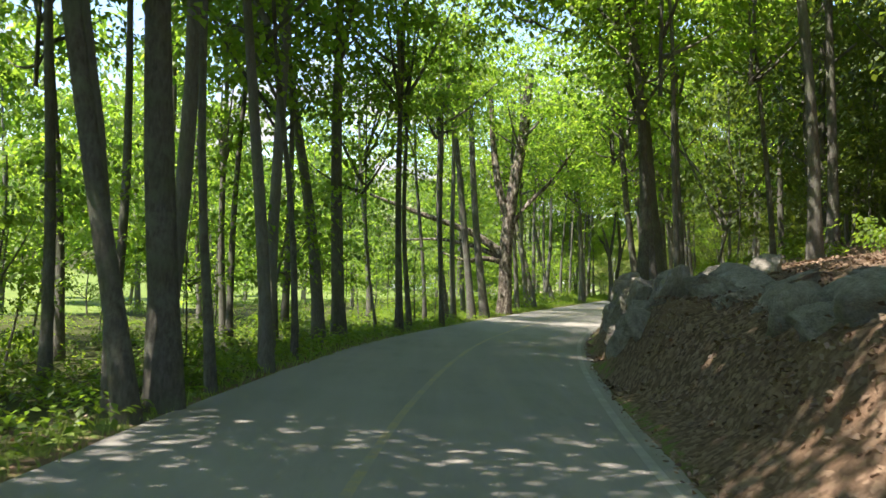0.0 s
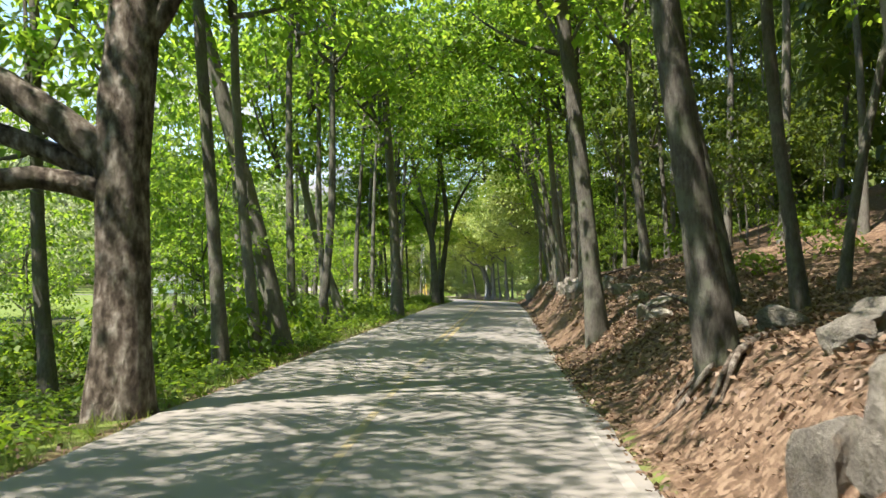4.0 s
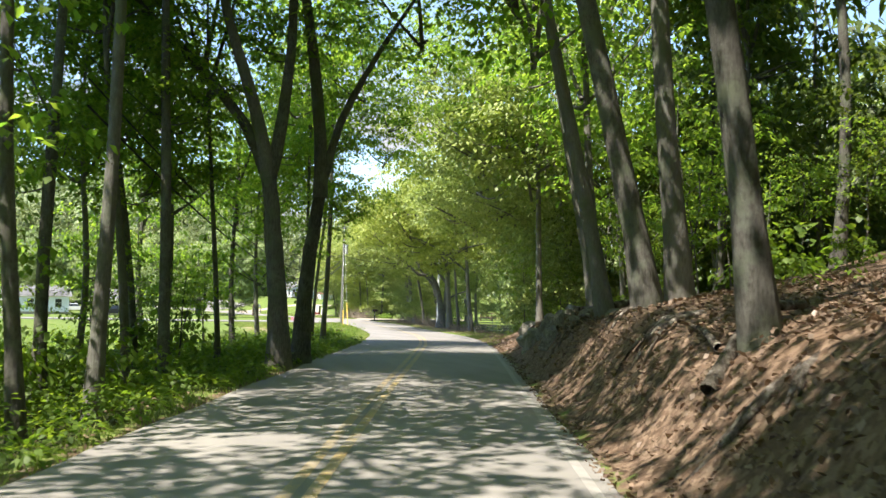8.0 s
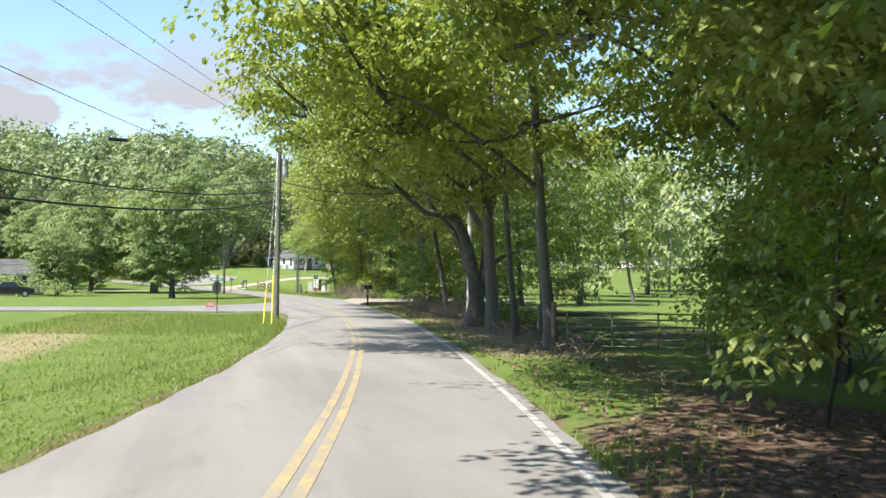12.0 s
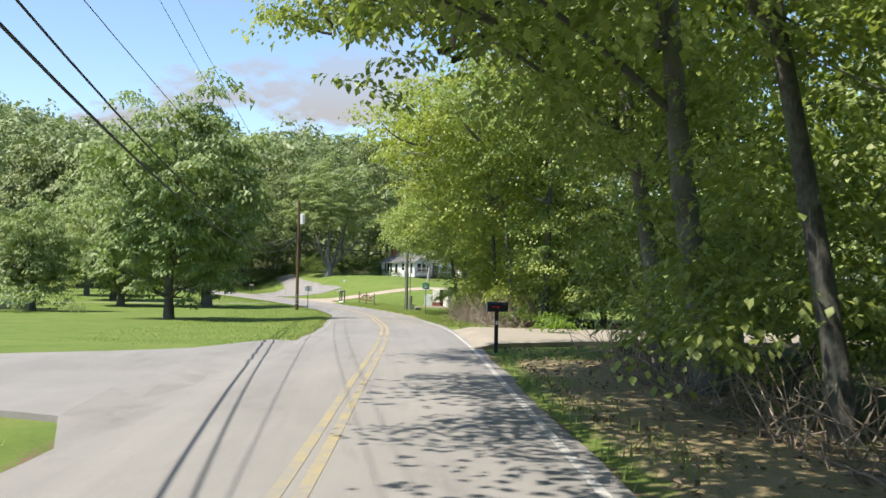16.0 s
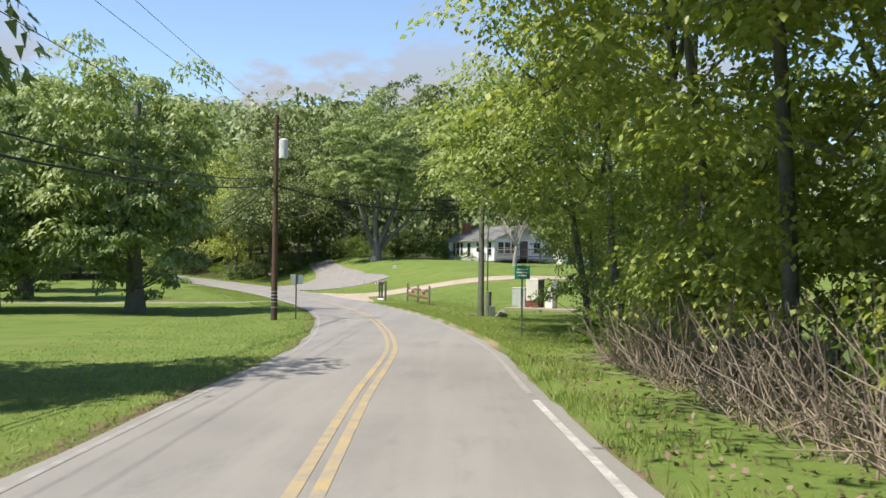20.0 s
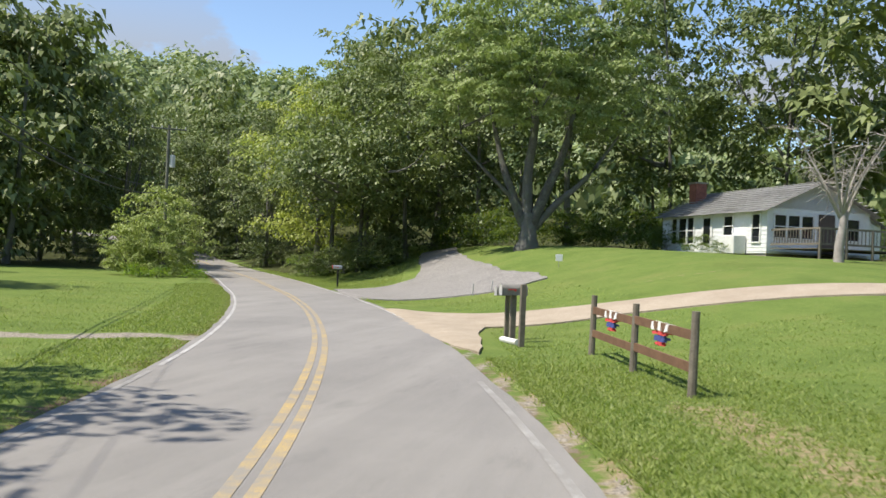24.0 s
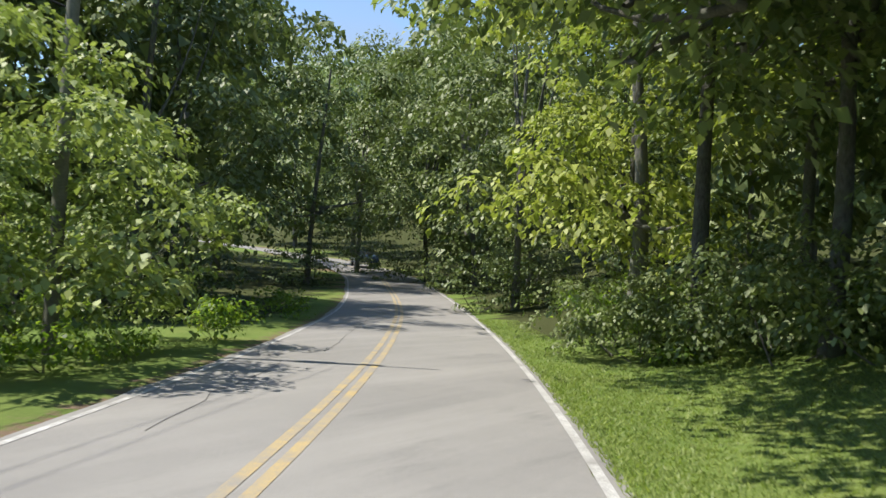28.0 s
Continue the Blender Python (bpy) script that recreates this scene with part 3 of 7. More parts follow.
def ground(x, y):
    """Height of the ground."""
    s, q, z = road_frame(x, y)
    x, y = np.atleast_1d(np.asarray(x, float)), np.atleast_1d(np.asarray(y, float))
    bank, hill = np.interp(s, BANK_S, BANK_H), np.interp(s, BANK_S, HILL_H)
    r = np.maximum(q - 2.75, 0)
    l = np.maximum(-q - 2.5, 0)
    up = bank * ease((r - 0.3) / (np.interp(s, BANK_WS, BANK_W) * (1 + 0.24 * wave(x, y, 3.0, 2.0)))) + hill * (np.minimum(np.maximum(r - 1.4, 0), 45) + 0.5 * np.clip(r - 8, 0, 40))
    woods = 1 - ease((s - 95) / 22)
    down = -woods * (0.55 * ease((l - 0.3) / 3.0) + 0.02 * np.minimum(l, 40))
    # the lawns: a shallow ditch on the left, the knoll of the white house on the right
    lawn = ease((s - 105) / 15) * (-0.12 * ease(l / 4))
    knoll = 2.55 * ease((s - 250) / 33) * ease((r - 1.0) / 13) * (1 - ease((s - 345) / 40))
    right_rise = 0.45 * ease((s - 275) / 25) * ease((r - 3) / 9)
    far = 50 * ease((y - 335) / 200) * (0.75 + 0.25 * wave(x, y, 90, 3.0)) * ease((60 - x) / 90 + 0.4)
    far = np.where(y > 300, far, 0) * ease((np.abs(q) - 6) / 60)
    rough = 0.06 * wave(x, y, 2.9, 1.0) + 0.10 * wave(x, y, 4.1, 5.0)
    rough = rough * np.where(q > 0, 0.15 + 0.85 * (bank > 0.2), 0.25 + 0.75 * woods) * ease((np.abs(q) - 2.6) / 1.5)
    bed = -0.08 * (1 - ease((np.abs(q) - 2.6) / 0.7))
    return z + up + down + lawn + knoll + right_rise + far + rough + bed


# ---- ground and road ----
def spaced(lo, hi, fine_lo, fine_hi, step, grow=1.16):
    mid = list(np.arange(fine_lo, fine_hi + step / 2, step))
    a, d = [], step
    while (a[-1] if a else fine_lo) > lo:
        d *= grow
        a.append((a[-1] if a else fine_lo) - d)
    b, d = [], step
    while (b[-1] if b else mid[-1]) < hi:
        d *= grow
        b.append((b[-1] if b else mid[-1]) + d)
    return np.array(a[::-1] + mid + b)


GX, GY = spaced(-900, 900, -10, 44, 0.65), spaced(-300, 1200, -8, 322, 1.0)
gx, gy = np.meshgrid(GX, GY)
gx, gy = gx.ravel(), gy.ravel()
gz = ground(gx, gy)
nx, ny = len(GX), len(GY)
idx = np.arange(nx * ny).reshape(ny, nx)
gf = np.stack([idx[:-1, :-1], idx[:-1, 1:], idx[1:, 1:], idx[1:, :-1]], -1).reshape(-1, 4)
ground_mesh = mesh_from("ground", np.stack([gx, gy, gz], -1), gf, M["ground"], True)
gs, gq, _ = road_frame(gx, gy)


def band(v, lo, hi, soft):
    return ease((v - lo + soft) / (2 * soft)) * (1 - ease((v - hi + soft) / (2 * soft)))


def strip(x, y, line, half, soft=0.5):
    """1 on a strip along a line of points, 0 off it."""
    best = np.full(len(x), 1e9)
    for (ax, ay), (bx, by) in zip(line[:-1], line[1:]):
        dx, dy = bx - ax, by - ay
        u = np.clip(((x - ax) * dx + (y - ay) * dy) / (dx * dx + dy * dy), 0, 1)
        best = np.minimum(best, np.hypot(x - ax - u * dx, y - ay - u * dy))
    return 1 - ease((best - half + soft) / (2 * soft))


zones = {
    "floor": band(gs, -400, 108, 6) * band(gq, -500, -3.2, 0.6) * (1 - 0.9 * band(gq, -400, -26, 6)) + band(gs, 325, 500, 6) * (np.abs(gq) > 4) + band(gs, 150, 236, 5) * band(gq, 6.5, 14, 1.0),
    "litter": band(gs, -400, 136, 4) * band(gq, 2.9, 75, 0.3) + 0.5 * band(gs, 126, 222, 6) * band(gq, 4.6, 7.5, 0.8) * (1 - band(gs, 187, 203, 1)),
    "earth": 0.75 * band(np.abs(gq), 0, 3.0, 0.35) + 0.5 * band(gs, 62, 84, 4) * band(gq, 2.8, 4.8, 0.5) + 0.6 * band(gs, 116, 124, 4) * band(gq, 3, 6, 1),
    "dry": 0.66 * band(gs, 146, 198, 4) * band(gq, 3.0, 6.2, .5) * (1 - band(gs, 187, 203, 1)) + 0.7 * band(gs, 226, 266, 4) * band(gq, 2.7, 3.45, .25) + 0.6 * strip(gx, gy, [(34.2, 250.5), (33.4, 253.2), (32.6, 256)], .9, .9) + 0.45 * strip(gx, gy, [(31.5, 276.2), (36, 276)], .6, .8) + 0.62 * strip(gx, gy, [(20.5, 140), (21.5, 148), (21.4, 156), (23.3, 167)], 2.0, 1.8),
    "gravel": np.maximum.reduce([
        0.6 * band(gs, 240, 272, 4) * band(gq, 2.6, 3.3, 0.3),
        0.8 * strip(gx, gy, [(24, 262.8), (14, 259), (-10, 252)], 0.7, 0.3)]),
}
for key, val in zones.items():
    at = ground_mesh.attributes.new(key, "FLOAT", "POINT")
    at.data.foreach_set("value", np.clip(val, 0, 1).astype(np.float32))
tagged(new("ground", ground_mesh), "rolling ground of lawn, leaf litter and woodland floor", "ground", kind="structure")


def road_strip(name, material, q0, q1, s0, s1, lift, wav=0.0, parent=None, crown=0.02):
    """A strip of the road between two distances from its centre line."""
    k = np.nonzero((RS >= s0) & (RS <= s1))[0]
    n = 2 if abs(q1 - q0) < 1 else 13
    sides = np.linspace(0, 1, n)[None]
    shift = wav * (wave(RS[k] * 1.0, RS[k] * 0.3, 2.3, 7.0) + 0.6 * wave(RS[k], RS[k], 0.9, 3.0)) if wav else 0.0
    a, b = np.full(len(k), float(q0)) + shift, np.full(len(k), float(q1)) + (shift if abs(q1 - q0) < 1 else -shift)
    q = a[:, None] * (1 - sides) + b[:, None] * sides
    x = RL[k, 0, None] + q * RT[k, 1, None]
    y = RL[k, 1, None] - q * RT[k, 0, None]
    z = RL[k, 2, None] + lift - crown * (q / 2.7) ** 2
    v = np.stack([x, y, z], -1).reshape(-1, 3)
    i = np.arange(len(k) * n).reshape(len(k), n)
    f = np.stack([i[:-1, :-1], i[:-1, 1:], i[1:, 1:], i[1:, :-1]], -1).reshape(-1, 4)
    ob = new(name, mesh_from(name, v, f, material, True))
    if parent:
        ob.parent = parent
    return ob


road = road_strip("road", M["asphalt"], -2.62, 2.85, -20, 420, 0.0, 0.05)
tagged(road, "narrow two-lane country road of worn grey asphalt", "road", kind="structure")
for s0, s1 in ((262, 400),):
    road_strip("white_line", M["white_line"], -2.49, -2.4, s0, s1, 0.005, parent=road)
road_strip("white_line", M["faint_line"], 2.55, 2.66, -20, 128, 0.005, parent=road)
for s0, s1 in ((148, 168), (191, 262)):
    road_strip("white_line", M["faint_line"], -2.49, -2.4, s0, s1, 0.005, parent=road)
road_strip("white_line", M["faint_line"], 2.55, 2.66, 216, 262, 0.005, parent=road)
road_strip("road_edge", M["asphalt"], 2.83, 3.1, 272, 400, 0.001, parent=road)
road_strip("white_line", M["white_line"], 2.83, 2.94, 276, 400, 0.006, parent=road)
for s0, s1 in ((128, 216),):
    road_strip("white_line", M["white_line"], 2.55, 2.66, s0, s1, 0.005, parent=road)
for q in (-0.17, 0.045):
    for s0, s1, mt in ((62, 150, "yellow_line"), (150, 196, "faint_yellow"), (196, 400, "yellow_line")):
        road_strip("yellow_line", M[mt], q, q + 0.125, s0, s1, 0.005, parent=road)
road_strip("yellow_line", M["faint_yellow"], -0.05, 0.05, -20, 61, 0.005, parent=road)


# ---- trees ----
CROWNS = {
    "wood": [dict(n_tips=66, per=42, rx=4.3, rz=5.7, spray=1.15, leaf=0.23, hollow=0.15, bottom=-0.97, limbs=6, limb_r=0.09, high=0.25) for _ in range(5)],
    "deep": [dict(n_tips=60, per=48, rx=4.4, rz=5.8, spray=1.3, leaf=0.3, hollow=0.15, bottom=-0.97, limbs=5, limb_r=0.09, three=True, high=0.25) for _ in range(4)],
    "young": [dict(n_tips=30, per=34, rx=2.2, rz=2.8, spray=0.75, leaf=0.165, hollow=0.12, bottom=-0.97, limbs=4, limb_r=0.03, high=0.25) for _ in range(4)],
    "edge": [dict(n_tips=54, per=140, rx=4.0, rz=5.4, spray=1.1, leaf=0.18, hollow=0.5, bottom=-1.0, limbs=5, limb_r=0.08, lumps=12) for _ in range(4)],
    "lawn": [dict(n_tips=80, per=130, rx=5.0, rz=6.2, spray=1.2, leaf=0.29, hollow=0.4, bottom=-0.95, limbs=9, limb_r=0.1, lumps=14, three=True) for _ in range(3)],
    "back": [dict(n_tips=60, per=62, rx=5.2, rz=8.4, spray=1.75, leaf=0.56, hollow=0.5, bottom=-1.0, limbs=0, lumps=14, three=True) for _ in range(4)],
    "over": [dict(n_tips=28, per=92, rx=2.7, rz=1.9, spray=0.95, leaf=0.155, hollow=0.35, bottom=-0.8, limbs=3, limb_r=0.05, high=0.35) for _ in range(4)],
    "hedge": [dict(n_tips=26, per=84, rx=2.0, rz=1.6, spray=0.68, leaf=0.13, hollow=0.5, bottom=-0.6, limbs=3, limb_r=0.025, lumps=9) for _ in range(3)],
    "bush": [dict(n_tips=17, per=24, rx=0.95, rz=0.6, spray=0.45, leaf=0.12, hollow=0.2, bottom=-0.5, limbs=3, limb_r=0.014) for _ in range(4)],
    "big_bush": [dict(n_tips=64, per=90, rx=3.5, rz=3.3, spray=0.8, leaf=0.185, hollow=0.62, bottom=-0.85, limbs=5, limb_r=0.04, lumps=10) for _ in range(2)],
    "roof": [dict(n_tips=56, per=80, rx=4.6, rz=2.6, spray=1.6, leaf=0.42, hollow=0.1, bottom=-0.9, limbs=4, limb_r=0.1, three=True) for _ in range(4)],
}
LEAF_OF = {"wood": "leaf_wood", "deep": "leaf_wood", "young": "leaf_wood", "edge": "leaf_edge", "lawn": "leaf_lawn", "back": "leaf_far", "bush": "leaf_low", "over": "leaf_wood", "hedge": "leaf_edge", "gold": "leaf_gold", "roof": "leaf_shade_roof", "big_bush": "leaf_bush"}
count = defaultdict(int)


def crown_of(kind, leaf=None):
    n = count[kind] = count[kind] + 1
    k = n % len(CROWNS[kind])
    leaf = leaf or LEAF_OF[kind]
    return crown_mesh(f"{kind} crown {leaf} {k}", M[leaf], 100 * len(kind) + k, **CROWNS[kind][k])


tree_rng = np.random.default_rng(11)


def tree(x, y, dia, lean=(0, 0), height=18.0, kind="wood", crown_at=None, scale=1.0, leaf=None, label="", name="tree", bark=None, trunk_top=None, more=(), sink=0.0, group="", bend=0.25, stretch=1.0):
    """A tree of trunk, limbs and crown; more: further crowns as (height, sideways x, y, scale)."""
    rng = tree_rng
    ob = thing(name, label or "tall woodland tree with a grey-brown trunk and green leaves", "tree", (x, y, z_at(x, y) - sink), group=group)
    top = trunk_top or height * 0.72
    me, line = trunk_mesh(rng, top, dia, lean, bend=bend, material=bark)
    part("trunk", me, None, ob)
    middle = crown_at or height * 0.62
    for h, ox, oy, sc, *other in ((middle, 0, 0, 1.0), *more):
        leaves, limbs = crown_of(other[0], leaf or LEAF_OF[kind]) if other else crown_of(kind, leaf)
        at = np.array([np.interp(min(h, top), line[:, 2], line[:, 0]) + ox, np.interp(min(h, top), line[:, 2], line[:, 1]) + oy, h])
        a = rng.uniform(0, 360)
        for nm, me in (("crown", leaves), *(("limb", b) for b in limbs)):
            c = part(nm, me, None, ob)
            c.matrix_basis = pose(*at, 0, 0, a) @ Matrix.Diagonal((scale * sc, scale * sc, scale * sc * stretch, 1))
        if abs(ox) > 5:
            foot = h * .62
            start = np.array([np.interp(foot, line[:, 2], line[:, 0]), np.interp(foot, line[:, 2], line[:, 1]), foot])
            u = np.linspace(0, 1, 8)[:, None]
            p = start * (1 - u) + at * u + np.array([0, 0, 1.0]) * np.sin(u * np.pi) * .7
            v, f = tube_arrays(p, .075 - .06 * u[:, 0], 6)
            part("limb", mesh_from("limb", v, f, bark or M["bark"], True), None, ob)
    return ob


fill = np.random.default_rng(5)
WOODS = []


def woods_tree(x, y, dia, lean, height, crown_at, scale, leaf, stretch=1.0):
    """A tree in the depth of the woods, joined with its neighbours further down."""
    me, line = trunk_mesh(tree_rng, height * .72, dia, lean, sides=6, rings=5)
    leaves, _ = crown_of("back", leaf)
    for m, mesh, leaf_ in ((pose(x, y, z_at(x, y)), me, "bark"), (pose(x + lean[0] * crown_at, y + lean[1] * crown_at, z_at(x, y) + crown_at, 0, 0, tree_rng.uniform(0, 360)) @ Matrix.Diagonal((scale, scale, scale * stretch, 1)), leaves, leaf)):
        v = np.empty(len(mesh.vertices) * 3, np.float32)
        mesh.vertices.foreach_get("co", v)
        i = np.empty(len(mesh.loops), np.int32)
        mesh.loops.foreach_get("vertex_index", i)
        a = np.array(m, float)
        i = i.reshape(-1, 3) if leaf_ != "bark" else np.concatenate([i.reshape(-1, 4)[:, :3], i.reshape(-1, 4)[:, [0, 2, 3]]])
        WOODS.append((v.reshape(-1, 3) @ a[:3, :3].T + a[:3, 3], i, leaf_))


# near trunks of the left verge: x, y, thickness, lean, height
LEFT_A = [(-3.3, 10.4, .26, -.15, 19), (-3.2, 11.3, .38, -.02, 21), (-3.7, 10.8, .15, -.14, 14), (-3.1, 13.2, .15, -.04, 15), (-2.9, 16.2, .23, -.08, 18), (-2.8, 18.6, .14, -.07, 15),
          (-3.34, 26.7, .36, -.15, 19), (-2.84, 27.2, .40, -.02, 20), (-3.6, 24.2, .17, -.07, 14), (-1.25, 29.9, .24, -.02, 18), (-2.0, 30.8, .1, -.08, 12), (-1.0, 32.5, .19, -.05, 17),
          (-9, 22.6, .24, -.08, 17), (.1, 36.2, .19, -.06, 17), (-4, 54, .33, -.09, 18), (-.7, 45, .22, -.07, 17), (.36, 41.4, .25, -.07, 18), (.62, 41.9, .26, -.07, 18)]
LEFT_B = [(1.49, 43.9, .36, -.16, 20), (2.18, 46.0, .42, -.10, 21), (5.3, 58.4, .26, -.06, 17), (5.9, 60.4, .5, -.26, 19), (4.6, 56.6, .30, -.05, 19),
          (1.3, 68, .5, -.01, 20), (11.75, 79.0, .5, -.07, 21), (8.5, 100, .3, -.04, 17), (9.5, 104, .5, .03, 19), (14.6, 100, .22, -.06, 16),
          (9.3, 76.8, .4, -.3, 16), (13.85, 91.0, .23, -.03, 17), (14.6, 103.6, .22, -.15, 16), (16.7, 103.6, .16, -.06, 14), (20.2, 111.6, .16, -.03, 16), (20.75, 113.2, .21, 0, 17), (20.6, 115.2, .14, .04, 15)]
for x, y, d, l, h in LEFT_A + LEFT_B:
    over = ()
    # first two cases: crowns added high above the view to shade the road
    if y < 38 and d > .15:
        over = (((12.0 if y < 34 else 13.6) + fill.uniform(-.6, 1.2), fill.uniform(2.6, 4.4) if y < 34 else fill.uniform(0, 3), fill.uniform(-1.5, 1.5), 1.45, "over"),)
    elif 72 < y < 98 and d > .25:
        over = ((fill.uniform(10.5, 13), fill.uniform(1.4, 3.6), fill.uniform(-1, 1), 1.45, "over"),)
    elif y >= 98 and x > 14:
        over = tuple((a, fill.uniform(-3.2, 1.2 if a < 7 else 3), fill.uniform(-1, 3), fill.uniform(.75, 1.0), "over") for a in (5.4, 6.4, 7.2, 8.0, 9.0))
    tree(x, y, d, (l, -0.025), h, crown_at=h * (0.6 if y < 100 else 0.7), scale=(0.66 + d * 0.8) * (.72 if 38 < y < 50 else 1), group="woodland trees",
         more=over)
# canopy trees added to close gaps above and shade the road
for x, y in ((-7, 4), (-7.4, 10), (-6.8, 16.5), (-7.6, 22), (-6.4, 29), (-10.5, 13), (-6.2, -2), (6.4, 65.5), (7.6, 70.5), (8.3, 74.6), (10.4, 82.6), (11.8, 87.4)):
    tree(x, y, fill.uniform(.22, .36), (fill.normal(-.02, .03), 0), 19, crown_at=13.2, scale=1.12, group="woodland trees")
# trees added round the start, out of view, to shade road and bank
for x, y, d, l, h in ((-4.2, 6.5, .3, -.05, 20), (-5.0, 2.0, .34, -.02, 20), (-4.6, -3, .28, .02, 19), (-5.6, -8, .36, 0, 20), (-5, -14, .3, .03, 19), (-6, -20, .36, 0, 20), (-9.5, -5, .3, 0, 20), (-9, 3, .26, 0, 19), (-10, -14, .3, 0, 20),
                      (4.6, 3, .3, -.05, 19), (5.4, -4, .34, -.06, 20), (5, -11, .3, -.04, 19), (6.4, 9, .3, -.05, 20)):
    tree(x, y, d, (l, 0), h, crown_at=h * .6, scale=1.05, group="woodland trees")
# near trunks on the right bank
RIGHT_A = [(5.6, 26.5, .3, -.1, 19), (6.2, 27.6, .26, -.1, 18), (6.0, 24, .16, -.1, 15), (9.8, 25, .36, -.1, 19), (10.5, 30, .2, -.08, 17),
           (7.73, 33.5, .5, -.13, 21), (6.9, 31, .2, -.08, 16), (8.5, 33.4, .22, -.04, 17), (9.0, 40.5, .3, -.1, 19), (10.0, 47.7, .40, -.15, 20), (11.4, 50.5, .3, -.18, 18), (10.58, 45.1, .34, -.2, 19),
           (12.9, 50.6, .24, -.11, 16), (12.5, 57.6, .42, -.12, 20), (13.8, 54.1, .3, -.22, 18), (13.8, 60.9, .28, -.1, 17)]
RIGHT_B = [(16.8, 64.5, .3, -.09, 18), (15.7, 66.5, .5, -.08, 21), (14.9, 52.6, .2, .2, 15), (21.65, 86.3, .36, -.2, 18), (19.2, 78.9, .34, -.12, 19),
           (19.9, 78.4, .46, -.1, 20), (18.9, 76.5, .3, -.03, 18), (23.82, 93.0, .46, -.25, 20), (24.65, 93.4, .44, -.1, 20), (25.31, 98.0, .4, -.22, 19),
           (26.6, 101.5, .34, -.2, 18), (30.8, 116.9, .3, -.08, 17), (32.5, 112, .26, -.06, 16), (33.5, 114, .18, -.04, 15), (28.2, 104.6, .3, -.08, 17)]
for x, y, d, l, h in RIGHT_A + RIGHT_B:
    tree(x, y, d, (l, -0.005), h, crown_at=h * 0.56, scale=0.7 + d * 0.8, group="woodland trees",
         more=((fill.uniform(9.5, 12), fill.uniform(-4.4, -2.4), fill.uniform(-1, 1), fill.uniform(1.0, 1.3), "over"),) if d > .25 and 60 < y < 118 else ())
# the rest of the woods on both sides
placed = [(a[0], a[1]) for a in LEFT_A + LEFT_B + RIGHT_A + RIGHT_B]


def scatter(n, s0, s1, q0, q1, apart, tries=4000):
    out = []
    for _ in range(tries):
        if len(out) >= n:
            break
        s, q = fill.uniform(s0, s1), fill.uniform(q0, q1)
        k = int(np.argmin(np.abs(RS - s)))
        x, y = RL[k, 0] + q * RT[k, 1], RL[k, 1] - q * RT[k, 0]
        if all((x - a) ** 2 + (y - b) ** 2 > apart ** 2 for a, b in placed):
            placed.append((x, y))
            out.append((x, y))
    return out


for x, y in scatter(32, -18, 104, -22, -5.5, 3.2):
    if 40 < y < 52 and x > -9:
        continue
    h = fill.uniform(13, 20)
    tree(x, y, fill.uniform(.12, .34), (fill.normal(-.03, .05), fill.normal(0, .04)), h, "deep", crown_at=h * fill.uniform(.45, .62), scale=fill.uniform(.75, 1.0), group="woodland trees")
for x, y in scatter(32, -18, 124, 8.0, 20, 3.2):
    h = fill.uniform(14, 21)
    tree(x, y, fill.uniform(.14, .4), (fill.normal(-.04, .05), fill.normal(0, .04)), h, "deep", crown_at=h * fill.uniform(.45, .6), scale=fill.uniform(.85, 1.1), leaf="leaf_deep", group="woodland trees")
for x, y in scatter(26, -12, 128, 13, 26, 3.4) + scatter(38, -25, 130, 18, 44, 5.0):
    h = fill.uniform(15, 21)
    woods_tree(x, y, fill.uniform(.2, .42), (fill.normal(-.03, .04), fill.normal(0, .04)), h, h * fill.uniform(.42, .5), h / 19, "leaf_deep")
for x, y in scatter(22, -25, 88, -46, -24, 6.0):
    h = fill.uniform(14, 19)
    woods_tree(x, y, fill.uniform(.2, .4), (fill.normal(-.02, .04), fill.normal(0, .04)), h, h * fill.uniform(.5, .58), h / 20, "leaf_wood")
for x, y in scatter(46, -15, 104, -15, -4.2, 1.6) + scatter(26, 84, 114, -16, -4.4, 1.3) + scatter(20, 100, 136, 5.2, 12, 1.3):
    h = fill.uniform(3.5, 8)
    tree(x, y, fill.uniform(.04, .09), (fill.normal(0, .06), fill.normal(0, .06)), h, "young", crown_at=h * .6, scale=h / 7.0, label="slender leafy sapling in the woods", name="sapling", group="saplings", bend=0.12)
for x, y in scatter(40, -15, 112, -27, -13, 2.2):
    h = fill.uniform(4, 8)
    tree(x, y, fill.uniform(.05, .1), (fill.normal(0, .05), 0), h, "young", crown_at=h * .5, scale=h / 5.6, label="leafy young tree at the back of the woods", name="sapling", group="saplings", bend=0.12)
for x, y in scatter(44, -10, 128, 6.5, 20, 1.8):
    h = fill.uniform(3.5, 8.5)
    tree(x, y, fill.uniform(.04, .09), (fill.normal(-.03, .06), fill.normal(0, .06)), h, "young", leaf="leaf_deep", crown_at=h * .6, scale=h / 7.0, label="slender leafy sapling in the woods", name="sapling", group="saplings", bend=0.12)
